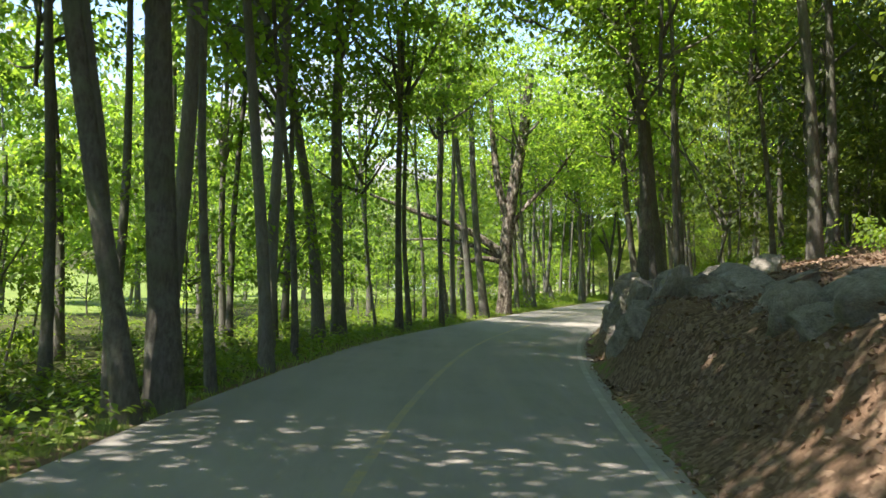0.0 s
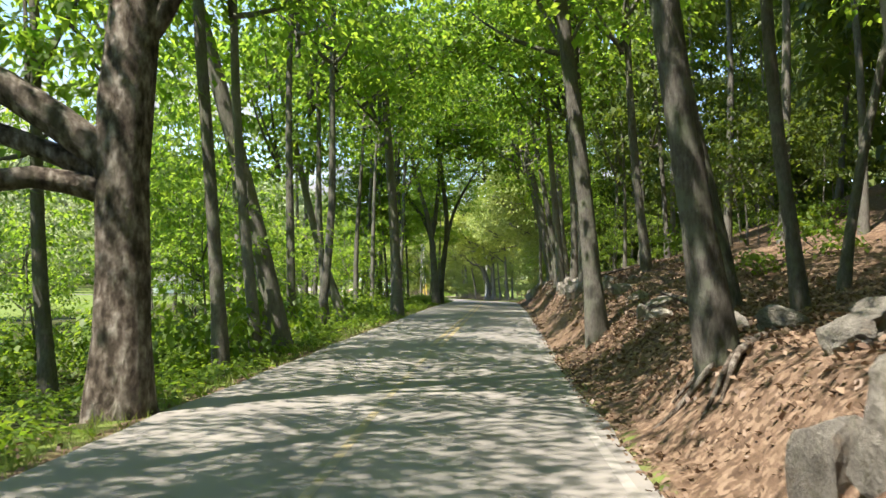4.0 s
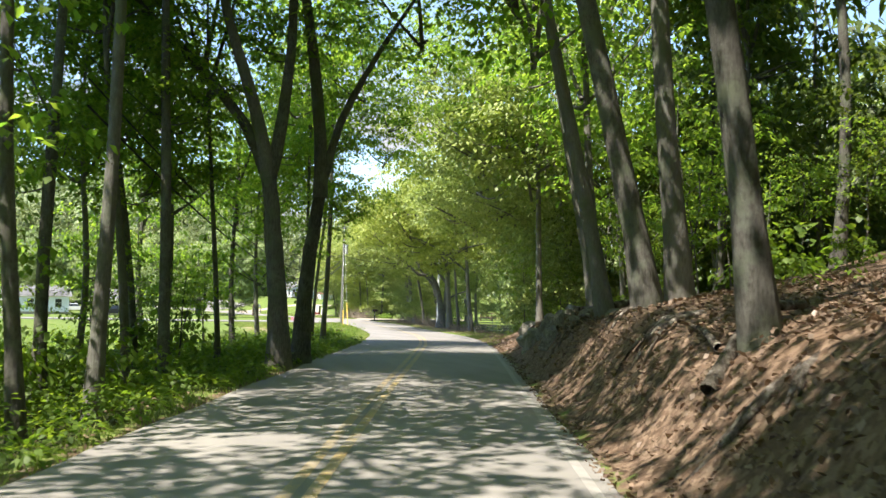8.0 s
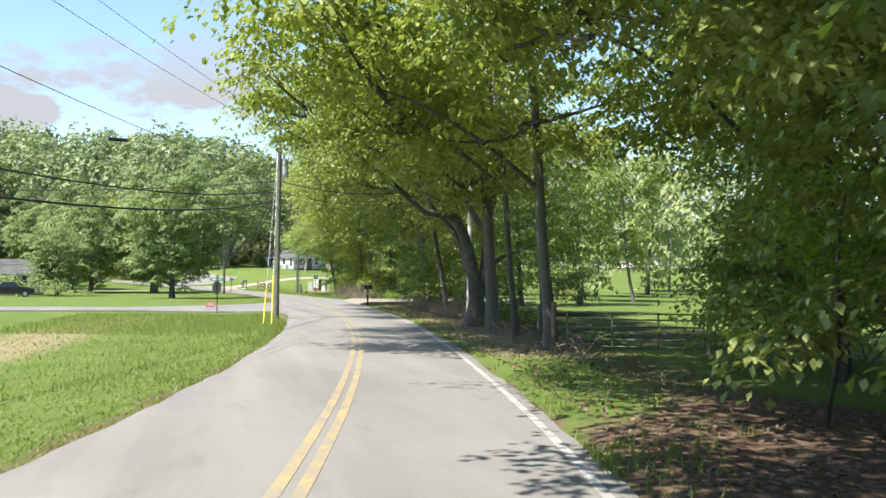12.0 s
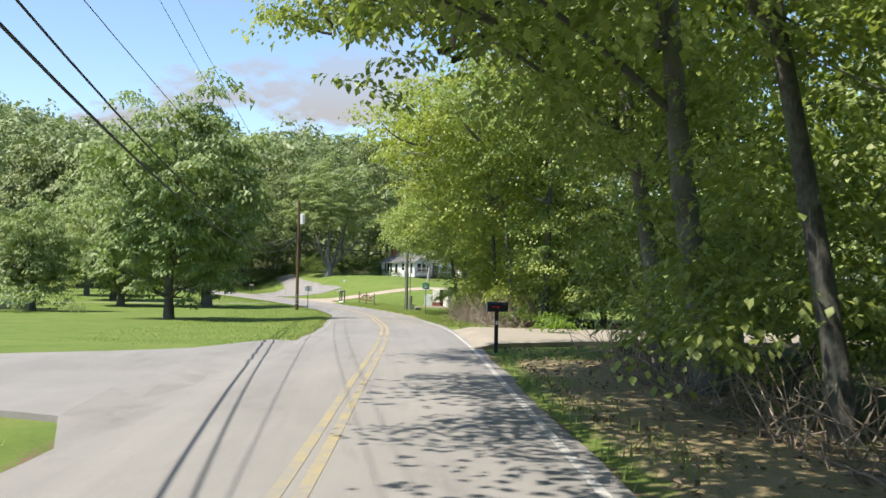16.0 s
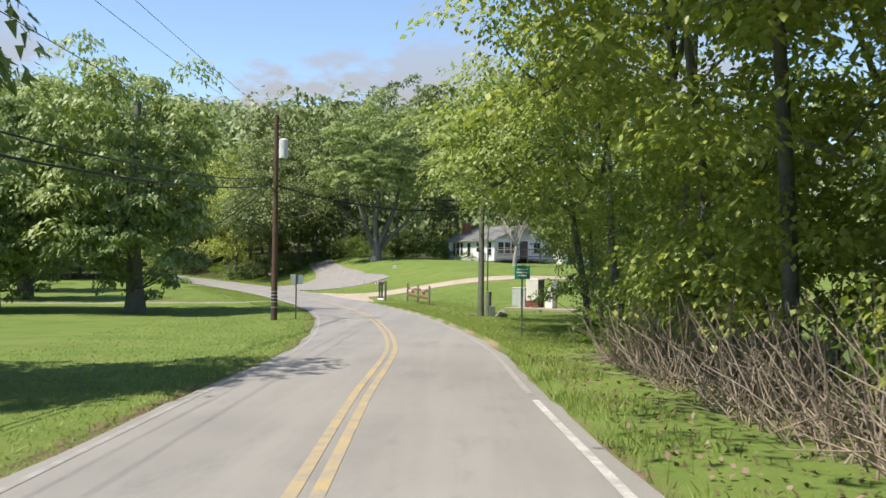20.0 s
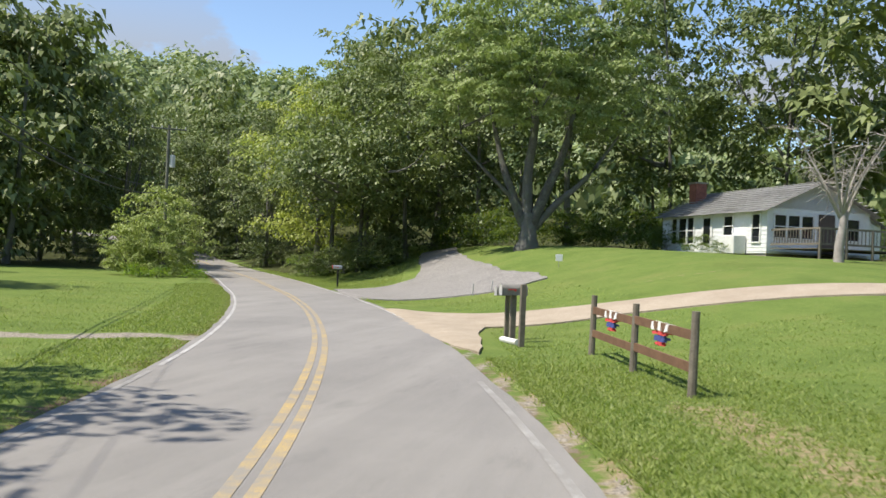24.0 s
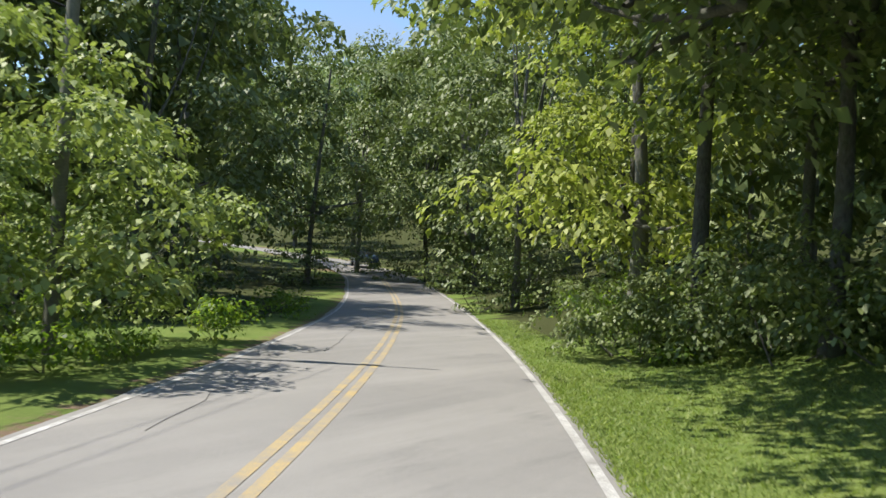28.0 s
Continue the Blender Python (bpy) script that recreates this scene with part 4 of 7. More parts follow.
# added tall trees whose mostly unseen crowns close over and shade road and hillside
for x, y, h, sc in ((-9.5, -12, 17, 1.0), (-8, -4, 16, 1.0), (-7.4, 9.5, 15.5, .9), (-12, 11, 17, 1.05), (-8.2, 16, 16.5, .95), (-11, 20.5, 17, 1.05), (-7.6, 25.2, 16, .95),
                    (-9.4, 31.5, 17, .9), (-5.4, 31, 15, .9), (-5.8, 35.4, 14.5, .7), (9.4, 94, 14.5, .8), (13, 98.5, 15, .85), (8.6, 100.5, 16, 1.0), (15.2, 107.2, 14, .6)):
    tree(x, y, .3, (0, 0), h + 2, "roof", crown_at=h, scale=sc, label="added tall woodland tree whose dense high crown casts shade", group="woodland trees", trunk_top=h)
for x, y, h, ox in ((-3.9, 6.2, 14.5, 2.2), (-4.0, 13.6, 14, 2.4), (-3.6, 20.0, 15, 2.0), (14.4, 94.4, 15, 2.4), (15.4, 99.4, 16, 1.4)):
    tree(x, y, .28, (0, 0), h + 2, "deep", crown_at=h, scale=.7, label="added tall woodland tree leaning over the road for shade", group="woodland trees", trunk_top=h, more=((h - .5, ox, 0, 1.2, "roof"),))
for x, y, h in ((15.2, 107.5, 11), (17.4, 111.0, 12), (18.6, 116.2, 11.5), (14.2, 114, 12), (13.2, 103, 12)):
    tree(x, y, .2, (0, 0), h, "wood", crown_at=h * .62, scale=.72, label="leafy woodland tree at the edge of a lawn", group="woodland trees")
# more high crowns, added out of view to shade the right hillside
for x, y, h in ((9.6, 12, 14), (12, 19, 15), (11.5, 28, 14), (14.5, 36, 15), (16, 44.5, 15), (19.5, 56, 15), (21, 64, 15), (23.5, 72, 15), (27, 81.5, 15), (29.5, 89, 15), (31.5, 98, 14), (33, 106, 14), (20, 24, 15), (23, 40, 15), (36.5, 111.5, 13), (34.5, 93, 15)):
    tree(x, y, .34, (-.03, 0), h + 2, "roof", crown_at=h, scale=1.1, label="added tall woodland tree whose dense high crown casts shade", group="woodland trees", trunk_top=h)


def shrub(x, y, k, tall, label, leaf=None):
    ob = thing("shrub", label, "shrub", (x, y, z_at(x, y)), group="undergrowth")
    leaves, stems = crown_of("hedge" if leaf else "bush", leaf)
    m = pose(0, 0, (.95 if leaf else .36) * k * tall, 0, 0, fill.uniform(0, 360)) @ Matrix.Diagonal((k, k, k * tall, 1))
    for nm, me in (("foliage", leaves), *(("stem", b) for b in stems)):
        part(nm, me, None, ob).matrix_basis = m


# undergrowth on the left verge and at the foot of the right-hand trees
for n, s0, s1, q0, q1, big in ((44, -4, 118, 6.6, 15, 1.25), (80, -8, 118, -11, -3.6, 1.0), (46, 58, 106, -9.5, -3.8, 1.7), (22, 120, 131, 5.4, 9, 1.1), (18, 150, 240, 6.2, 8.5, 1.4), (14, 114, 132, -7.5, -3.4, .8), (16, 312, 345, 5.5, 10, 1.3), (16, 306, 335, -8, -3.6, 1.2)):
    for x, y in scatter(n, s0, s1, q0, q1, 0.55):
        shrub(x, y, big * fill.uniform(.5, 1.15), fill.uniform(.7, 1.2), "low leafy green undergrowth shrub")

# dense hedge-like row along the right side of the open stretch
EDGE_A = [(33.8, 117.5, .3, 17), (35.0, 122, .26, 18), (36.0, 127, .3, 18), (37.2, 131.5, .3, 17), (38.6, 135.8, .3, 16), (42.2, 138.5, .3, 16), (40.6, 140.8, .26, 16), (45, 147.5, .3, 15), (36.3, 145.6, .36, 16), (36.6, 150.1, .24, 15), (37.0, 154.4, .5, 15)]
EDGE_B = [(38.8, 164.5, .3, 14), (38.8, 170.5, .3, 15), (39.0, 175.5, .5, 15), (39.8, 181.2, .45, 15), (42.4, 183.6, .4, 14), (47, 183.5, .4, 14), (52, 185, .4, 14), (43.5, 168, .3, 13)]
EDGE_C = [(41, 203.8, .35, 16), (40.0, 208, .3, 16), (39.8, 213, .3, 17), (40.0, 218.2, .3, 16), (40.5, 223, .3, 14), (39.8, 228.6, .3, 13.5), (39.4, 233.4, .3, 12.5), (40.6, 238.8, .3, 13), (42.2, 242.6, .3, 12), (45.5, 249.5, .3, 11), (46, 204.5, .3, 15), (52, 203.5, .3, 14), (46, 213, .3, 15), (60, 194, .3, 14), (58, 200, .3, 15), (52, 212, .3, 15), (43.2, 207.5, .3, 15), (44, 217.5, .3, 15)]
for x, y, d, h in EDGE_A + EDGE_B + EDGE_C:
    near = x < 48
    low = ()
    if near and not (143 < y < 158 and x < 40):
        back = 0.0 if y < 140 else 1.3
        low = tuple((k, back + fill.uniform(-1.2, .4), fill.uniform(-2.2, 2.2), fill.uniform(.85, 1.1), "hedge") for k in ((1.4, 1.9, 3.2, 4.6, 6.2) if y < 140 else (1.4, 2.0, 3.4, 4.8)))
    if near:
        low += tuple((h * (fill.uniform(.5, .72) if y < 225 else fill.uniform(.44, .6)), fill.uniform(-4.2, -2.6), fill.uniform(-2, 2), fill.uniform(1.1, 1.45), "over") for _ in range(3 if 150 < y < 186 else 2 if y < 200 or y > 225 else 1))
    if near and 124 < y < 184 and x < 41.5:
        out = 6.3 if y < 156 else 5.3
        low += ((fill.uniform(7.0, 8.6), -out + fill.uniform(-.5, .6) - .35 * (x - 37), fill.uniform(-2, 2), fill.uniform(.75, .95), "over"),)
    # the two leaf_gold stretches carry sunlight and haze in the brighter leaf colour
    tree(x, y, d, (fill.normal(-.09, .05), fill.normal(0, .03)), h, "edge" if near else "back", crown_at=h * .62, scale=h / (14.5 if near else 20), leaf="leaf_gold" if (202 < y < 226 and x < 41) or (139 < y < 156 and x < 42) else "leaf_edge", label="leafy roadside tree overgrown with vines", group="roadside trees", more=low)

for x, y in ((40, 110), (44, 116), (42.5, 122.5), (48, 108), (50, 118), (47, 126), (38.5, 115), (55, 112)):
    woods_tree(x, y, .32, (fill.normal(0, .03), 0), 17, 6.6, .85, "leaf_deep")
# lawn trees
for x, y, d, h, sc in ((21.8, 212.6, .5, 14.5, .95), (17.4, 247.5, .9, 15.5, 1.05), (9.6, 248, .6, 14, .95), (5, 262, .6, 14, .95), (9, 228, .4, 9, .6), (-6, 240, .6, 15, 1.0), (-18, 236, .6, 16, 1.1), (-14, 262, .6, 16, 1.1), (-2, 276, .6, 16, 1.0)):
    tree(x, y, d, (0, 0), h, "lawn", crown_at=h * .5, scale=sc * 1.06, label="broad shade tree standing on mown lawn", group="lawn trees", more=((h * .3, 0, 0, .74, "lawn"), (h * .52, fill.uniform(-1, 1), fill.uniform(-1, 1), .8, "lawn")))
# trees round the bend at the end
tree(5.6, 318, .5, (-.03, 0), 17, "edge", crown_at=8.8, scale=1.35, leaf="leaf_gold", label="yellow-green maple hanging over the road", name="maple_tree", stretch=1.15)
tree(8.9, 312.3, .4, (-.04, 0), 17, "edge", crown_at=10.2, scale=1.15, label="leafy tree beside the road", more=((8.0, 1.5, -3.5, 1.3, "over"), (9.0, -2.5, -3, 1.3, "over")))
tree(.6, 301.2, .12, (0, 0), 5, "big_bush", crown_at=3.0, scale=.92, label="large lumpy green bush at the roadside", name="bush", more=((2.5, -1.9, 4.3, .82), (1.9, -1.6, 2.2, .75), (1.6, 1.2, -1.6, .6), (1.5, -1.6, -1.2, .6)))
for x, y, h, lf in ((10.4, 316.5, 17, None), (11.8, 309.6, 17, None), (15.4, 309.5, 17, None), (-4, 331, 17, None), (2.6, 327.5, 18, "leaf_gold"), (-9.5, 314, 16, None), (-15.5, 321, 18, None), (-12.5, 343.5, 18, None), (-6, 337, 18, None), (-19, 349, 19, None), (-21, 338, 18, None), (-27, 352, 18, None), (-2, 340, 18, None)):
    tree(x, y, .35, (fill.normal(0, .03), 0), h, "edge", crown_at=h * (.53 if x < 8 else .6), scale=h / 13, leaf=lf or "leaf_bend", label="tall leafy tree shading the road", stretch=1.05, group="shading trees",
         more=tuple((fill.uniform(1.2, 2.4), fill.uniform(-1, 1), k, .8, "young") for k in (-1.8, 1.8)) if x < 0 else ((6.5, -.8, -4.5, 1.25, "over"), (7.2, .8, -8, 1.3, "over"), (6.8, -3.0, -3.0, 1.2, "over")) if x > 11 else ())
for x, y in ((16, 316), (20, 312), (27, 309), (34, 312), (41, 310), (49, 308), (58, 306), (66, 300), (73, 292), (78, 280), (22, 322), (33, 324), (46, 322), (60, 318),
             (10, 326), (-24, 364), (-10, 356), (-32, 376), (-16, 352), (8, 334), (14, 328), (-44, 376), (-58, 384), (4, 342), (-26, 333), (-32, 342), (-44, 350), (-16, 308),
             (-19, 311), (-24, 303), (-24, 284), (-34, 292), (-36, 270), (-48, 262), (-44, 244), (-58, 236), (-30, 250), (-46, 222), (-62, 212), (-20, 318), (-40, 322), (-70, 260), (-60, 300),
             (62, 120), (70, 132), (74, 146), (82, 160), (84, 176), (88, 192), (80, 210), (90, 226), (84, 244), (98, 150), (100, 180), (104, 210), (70, 228), (60, 238), (96, 262)):
    h = fill.uniform(17, 23) + (4 if x > 25 or y > 296 else 0)
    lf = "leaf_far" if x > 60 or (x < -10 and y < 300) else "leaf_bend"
    if 10 < x < 45 and 305 < y < 318:
        tree(x, y, fill.uniform(.3, .5), (fill.normal(0, .03), fill.normal(0, .03)), h, "edge", crown_at=h * .5, scale=h / 14, leaf=lf, label="tall tree at the edge of the woods", group="background trees")
    else:
        woods_tree(x, y, fill.uniform(.3, .5), (fill.normal(0, .03), fill.normal(0, .03)), h, h * .5, h / 18, lf)
v, f = joined([(a, b) for a, b, _ in WOODS])
woods_mesh = mesh_from("deep_woods", v, f)
names = sorted({k for _, _, k in WOODS})
for k in names:
    woods_mesh.materials.append(M[k])
woods_mesh.polygons.foreach_set("material_index", np.concatenate([np.full(len(b), names.index(k), np.int32) for _, b, k in WOODS]))
tagged(new("deep_woods", woods_mesh), "dense green woods standing behind the roadside trees", "woods", kind="stuff")

# undergrowth along the edge of the woods behind the house and the drives
hedge = smooth_line([(6.8, 312.6, 0), (9.2, 311.6, 0), (11.8, 309.2, 0), (14, 307.4, 0), (17, 309, 0), (20, 311, 0), (23.5, 306, 0), (30, 304.5, 0), (40, 303, 0), (52, 301, 0), (64, 295, 0)], 1.6)
for x, y, _ in hedge:
    x, y = x + fill.normal(0, .5), y + fill.normal(0, .7)
    # beyond x = 18 the woods' shade is put into the leaf colour
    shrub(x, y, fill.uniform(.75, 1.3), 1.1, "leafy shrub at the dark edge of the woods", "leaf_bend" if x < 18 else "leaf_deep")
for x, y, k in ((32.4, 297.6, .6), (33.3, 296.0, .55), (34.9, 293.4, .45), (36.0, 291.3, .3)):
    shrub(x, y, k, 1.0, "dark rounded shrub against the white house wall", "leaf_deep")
for x, y in ((-12, 288), (-18, 280), (-26, 274), (-34, 262), (-38, 252), (-34, 240), (-40, 232), (-9, 292), (-15, 284), (-22, 277), (-30, 268), (-36, 257), (-36, 246)):
    shrub(x, y, fill.uniform(1.0, 1.5), 1.0, "leafy shrub at the dark edge of the woods", "leaf_edge")

# ---- far wooded hill ----
far_rng = np.random.default_rng(8)


def far_crowns(x, y, per, leaf):
    """Rounded far crowns: leaves laid along the outside of lumpy domes, standing on the ground."""
    n = len(x)
    z = ground(x, y)
    r = far_rng.uniform(3.6, 6.2, n)
    high = r * far_rng.uniform(1.15, 1.7, n)
    d = far_rng.normal(0, 1, (n, per, 3))
    d[..., 2] = np.abs(d[..., 2]) - .35
    d /= np.linalg.norm(d, axis=2)[..., None]
    lump = far_rng.normal(0, 1, (n, 7, 3))
    lump /= np.linalg.norm(lump, axis=2)[..., None]
    bulge = .74 + .34 * np.exp(-7 * (1 - np.einsum("npk,nlk->npl", d, lump).max(2)))
    c = np.stack([x, y, z + high * .85], -1)[:, None] + d * bulge[..., None] * np.stack([r, r, high], -1)[:, None]
    c, d = c.reshape(-1, 3), d.reshape(-1, 3) + far_rng.normal(0, .33, (n * per, 3))
    d /= np.linalg.norm(d, axis=1)[:, None]
    u = np.cross(d, far_rng.normal(0, 1, d.shape))
    u /= np.linalg.norm(u, axis=1)[:, None]
    w = np.cross(d, u)
    k = (leaf * far_rng.uniform(.6, 1.3, len(c)))[:, None]
    v = np.stack([c + u * k * .6, c - u * k * .3 + w * k * .5, c - u * k * .3 - w * k * .5], 1).reshape(-1, 3)
    return v, np.arange(len(v)).reshape(-1, 3)


fx, fy = far_rng.uniform(-260, 190, 3400), 338 + 250 * far_rng.uniform(0, 1, 3400) ** .9
fs, fq, _ = road_frame(fx, fy)
keep = np.abs(fq) > 20
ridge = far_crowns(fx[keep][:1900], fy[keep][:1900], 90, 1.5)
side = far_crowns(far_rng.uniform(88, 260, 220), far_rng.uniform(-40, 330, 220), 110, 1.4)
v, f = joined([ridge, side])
tagged(new("far_woods", mesh_from("far_woods", v, f, M["leaf_haze_hill"])), "distant green woods covering the hill", "woods", kind="stuff")


# ---- special trees ----
def limb_tree(name, label, x, y, dia, trunk, limbs, crowns, bark="bark", kind="edge", leaf=None):
    """A tree with hand-placed limbs: each a line of points with a first and a last radius."""
    rng = np.random.default_rng(len(name) + int(abs(x)))
    ob = thing(name, label, "tree", (x, y, z_at(x, y)))
    p = bent(trunk, 14)
    h = np.maximum(p[:, 2], 0)
    r = dia / 2 * (1 - 0.35 * h / h.max()) * (1 + 0.4 * np.exp(-h / 0.5))
    v, f = tube_arrays(p, r, 14, rng, 0.06)
    part("trunk", mesh_from("trunk", v, f, M[bark], True), None, ob)
    for line, r0, r1 in limbs:
        p = bent(line, 10)
        v, f = tube_arrays(p, np.linspace(r0, r1, len(p)), 9, rng, 0.05)
        part("limb", mesh_from("limb", v, f, M[bark], True), None, ob)
    for cx, cy, cz, sc in crowns:
        leaves, limbs_ = crown_of(kind, leaf)
        a = rng.uniform(0, 360)
        for nm, me in (("crown", leaves), *(("limb", b) for b in limbs_[:4])):
            c = part(nm, me, None, ob)
            c.matrix_basis = pose(cx, cy, cz, 0, 0, a) @ Matrix.Diagonal((sc, sc, sc * .8, 1))
    return ob


limb_tree("old_tree", "massive old tree with shaggy peeling bark and heavy side limbs", 3.4, 50.8, 0.74,
          [(0, 0, -.4), (0, 0, 1), (-.05, 0, 3), (.05, 0, 5), (.35, .1, 7.5), (.7, .2, 10), (.9, .3, 13)],
          [([(-.2, 0, 3.2), (-1.5, 0, 4.1), (-3, .2, 4.7), (-5.2, .5, 5.4), (-7.5, .6, 6.2)], .24, .07), ([(-.25, 0, 2.8), (-1.1, -.1, 2.95), (-2.2, -.2, 2.8), (-3.6, 0, 3.2)], .17, .05),
           ([(-.2, .1, 3.0), (-1.8, .3, 3.6), (-3.5, .6, 3.9), (-5.5, .8, 3.8)], .16, .05), ([(0, 0, 5.2), (-.5, 0, 6.6), (-.9, .2, 9), (-1.2, 0, 12)], .26, .1), ([(.1, 0, 4.6), (.9, -.2, 5.8), (2.2, -.4, 7.2), (3.4, -.6, 9)], .15, .05)],
          [(.6, 0, 12, 1.1), (-4, .5, 9, .8), (3, -.5, 10, .75)], "bark_old", "wood")
limb_tree("forked_tree", "thick forked roadside tree, one limb arching over the road", 37.15, 157.7, 0.78,
          [(0, 0, -.3), (0, 0, .5), (.02, 0, 1.1), (.05, 0, 1.75)],
          [([(-.05, 0, 1.2), (-.2, 0, 2.5), (-.6, 0, 3.85), (-1.2, -.1, 4.5), (-2.2, -.3, 4.6), (-3.6, -.5, 5.7), (-5.4, -.8, 7.0)], .28, .07), ([(-.12, .1, 1.9), (-.5, .2, 3.0), (-.9, .4, 3.9), (-1.9, .9, 5.2), (-2.4, 1.2, 7)], .15, .05),
           ([(.18, 0, 1.3), (.4, 0, 2.7), (.42, 0, 4.0), (.9, .2, 6.2), (1.2, .3, 9)], .24, .06), ([(.4, 0, 3.9), (-.15, .1, 4.6), (-.7, .2, 6), (-.9, 0, 8.5)], .15, .05), ([(.4, 0, 2.4), (1.2, -.1, 2.9), (2.6, -.4, 3.4)], .1, .03)],
          [(-4.2, -1.2, 8.3, .62), (.6, .4, 9.2, .8), (2.9, 0, 6.4, .5), (-2, 2.2, 8.2, .6)])

limb_tree("forked_tree", "dark forked roadside tree at the end of the woods", 18.05, 100.7, .52,
          [(0, 0, -.4), (-.08, 0, 1.2), (-.22, 0, 3), (-.4, 0, 4.7)],
          [([(-.38, 0, 4.5), (-1.0, .1, 5.9), (-2.3, .2, 7.4), (-3.8, .3, 8.9), (-5.2, .4, 11)], .16, .05), ([(-.4, 0, 4.6), (-.75, 0, 6.2), (-1.5, .1, 8.6), (-2.2, .2, 12)], .19, .06), ([(-.4, 0, 4.4), (-.1, .1, 6), (.1, .2, 9), (-.2, .2, 13)], .17, .06)],
          [(-3.6, .3, 11.4, .8), (-.4, .2, 13.2, 1.0), (2.4, 1.0, 12.4, .8), (-3.0, 2.4, 8.4, .5)], "bark", "wood")
limb_tree("forked_tree", "dark forked roadside tree at the end of the woods", 18.75, 102.7, .46,
          [(0, 0, -.4), (.05, 0, 1.4), (.2, 0, 3), (.42, 0, 4.6)],
          [([(.42, 0, 4.4), (.38, 0, 6), (.15, .1, 8.2), (-.25, .1, 11), (-.3, .2, 14)], .2, .07), ([(.42, 0, 4.5), (.9, .1, 6.4), (1.9, .2, 8.4), (3.2, .3, 10.5)], .13, .04)],
          [(0, 0, 13.4, 1.0), (3.2, .4, 11.4, .8), (2.0, 2.6, 9.0, .5)], "bark", "wood")
limb_tree("shade_tree", "large forked shade tree beside a gravel drive", 25.6, 296.5, 1.1,
          [(0, 0, -.4), (0, 0, .6), (0, 0, 1.4), (0, 0, 2.0)],
          [([(-.25, 0, 1.3), (-.9, 0, 2.8), (-1.7, .2, 5.0), (-2.6, .2, 8.5)], .32, .08), ([(-.05, .1, 1.6), (-.2, .2, 4), (.1, .3, 7), (0, .2, 11)], .36, .1),
           ([(.25, 0, 1.4), (.9, -.1, 3.2), (1.8, -.2, 5.4), (2.6, -.2, 9)], .34, .08), ([(.3, .1, 1.2), (1.5, .2, 2.6), (3.2, .4, 4.2), (4.8, .5, 6.5)], .24, .06), ([(-.9, 0, 2.8), (-2.4, -.3, 4.2), (-4.2, -.5, 6)], .14, .04)],
          [(0, 0, 12.5, 1.0), (-4, -.5, 9.2, .72), (4.2, .3, 9.4, .75), (.5, -3.4, 8.8, .6), (-1.5, 3.5, 10, .7)], "bark", "lawn")


def bare_tree(x, y, height, spread, seed):
    """A dead tree without leaves."""
    rng = np.random.default_rng(seed)
    ob = thing("dead_tree", "bare grey dead tree with a tangle of fine twigs", "tree", (x, y, z_at(x, y)))
    v, f = tube_arrays(bent([(0, 0, -.2), (0, 0, .6), (.1, 0, 1.3), (.1, .05, 2.0)]), np.linspace(.2, .13, len(bent([(0, 0, -.2), (0, 0, .6), (.1, 0, 1.3), (.1, .05, 2.0)]))), 8)
    part("trunk", mesh_from("trunk", v, f, M["twig_grey"], True), None, ob)
    for k in range(9):
        a, out = k * 0.7 + rng.uniform(-.2, .2), spread * rng.uniform(.5, 1.0)
        e = np.array([np.cos(a) * out, np.sin(a) * out, height * rng.uniform(.6, 1.0)])
        p = bent([(.1, 0, 1.2 + .08 * k), tuple(e * .35 + np.array([0, 0, 1.2])), tuple(e)])
        v, f = tube_arrays(p, np.linspace(.07, .015, len(p)), 5)
        part("limb", mesh_from("limb", v, f, M["twig_grey"], True), None, ob)
        twigs = []
        for _ in range(26):
            b = p[rng.integers(len(p) // 3, len(p))]
            d = rng.normal(0, 1, 3) * np.array([1, 1, .6])
            d *= rng.uniform(.4, 1.1) / np.linalg.norm(d)
            twigs.append(tube_arrays([b, b + d * .5 + np.array([0, 0, .08]), b + d], [.014, .009, .004], 3))
        v, f = joined(twigs)
        t = part("twig_spray", mesh_from("twig_spray", v, f, M["twig_grey"]), None, ob)
        t["kind"] = "stuff"
    return ob


bare_tree(39.1, 280.8, 5.2, 2.6, 4)


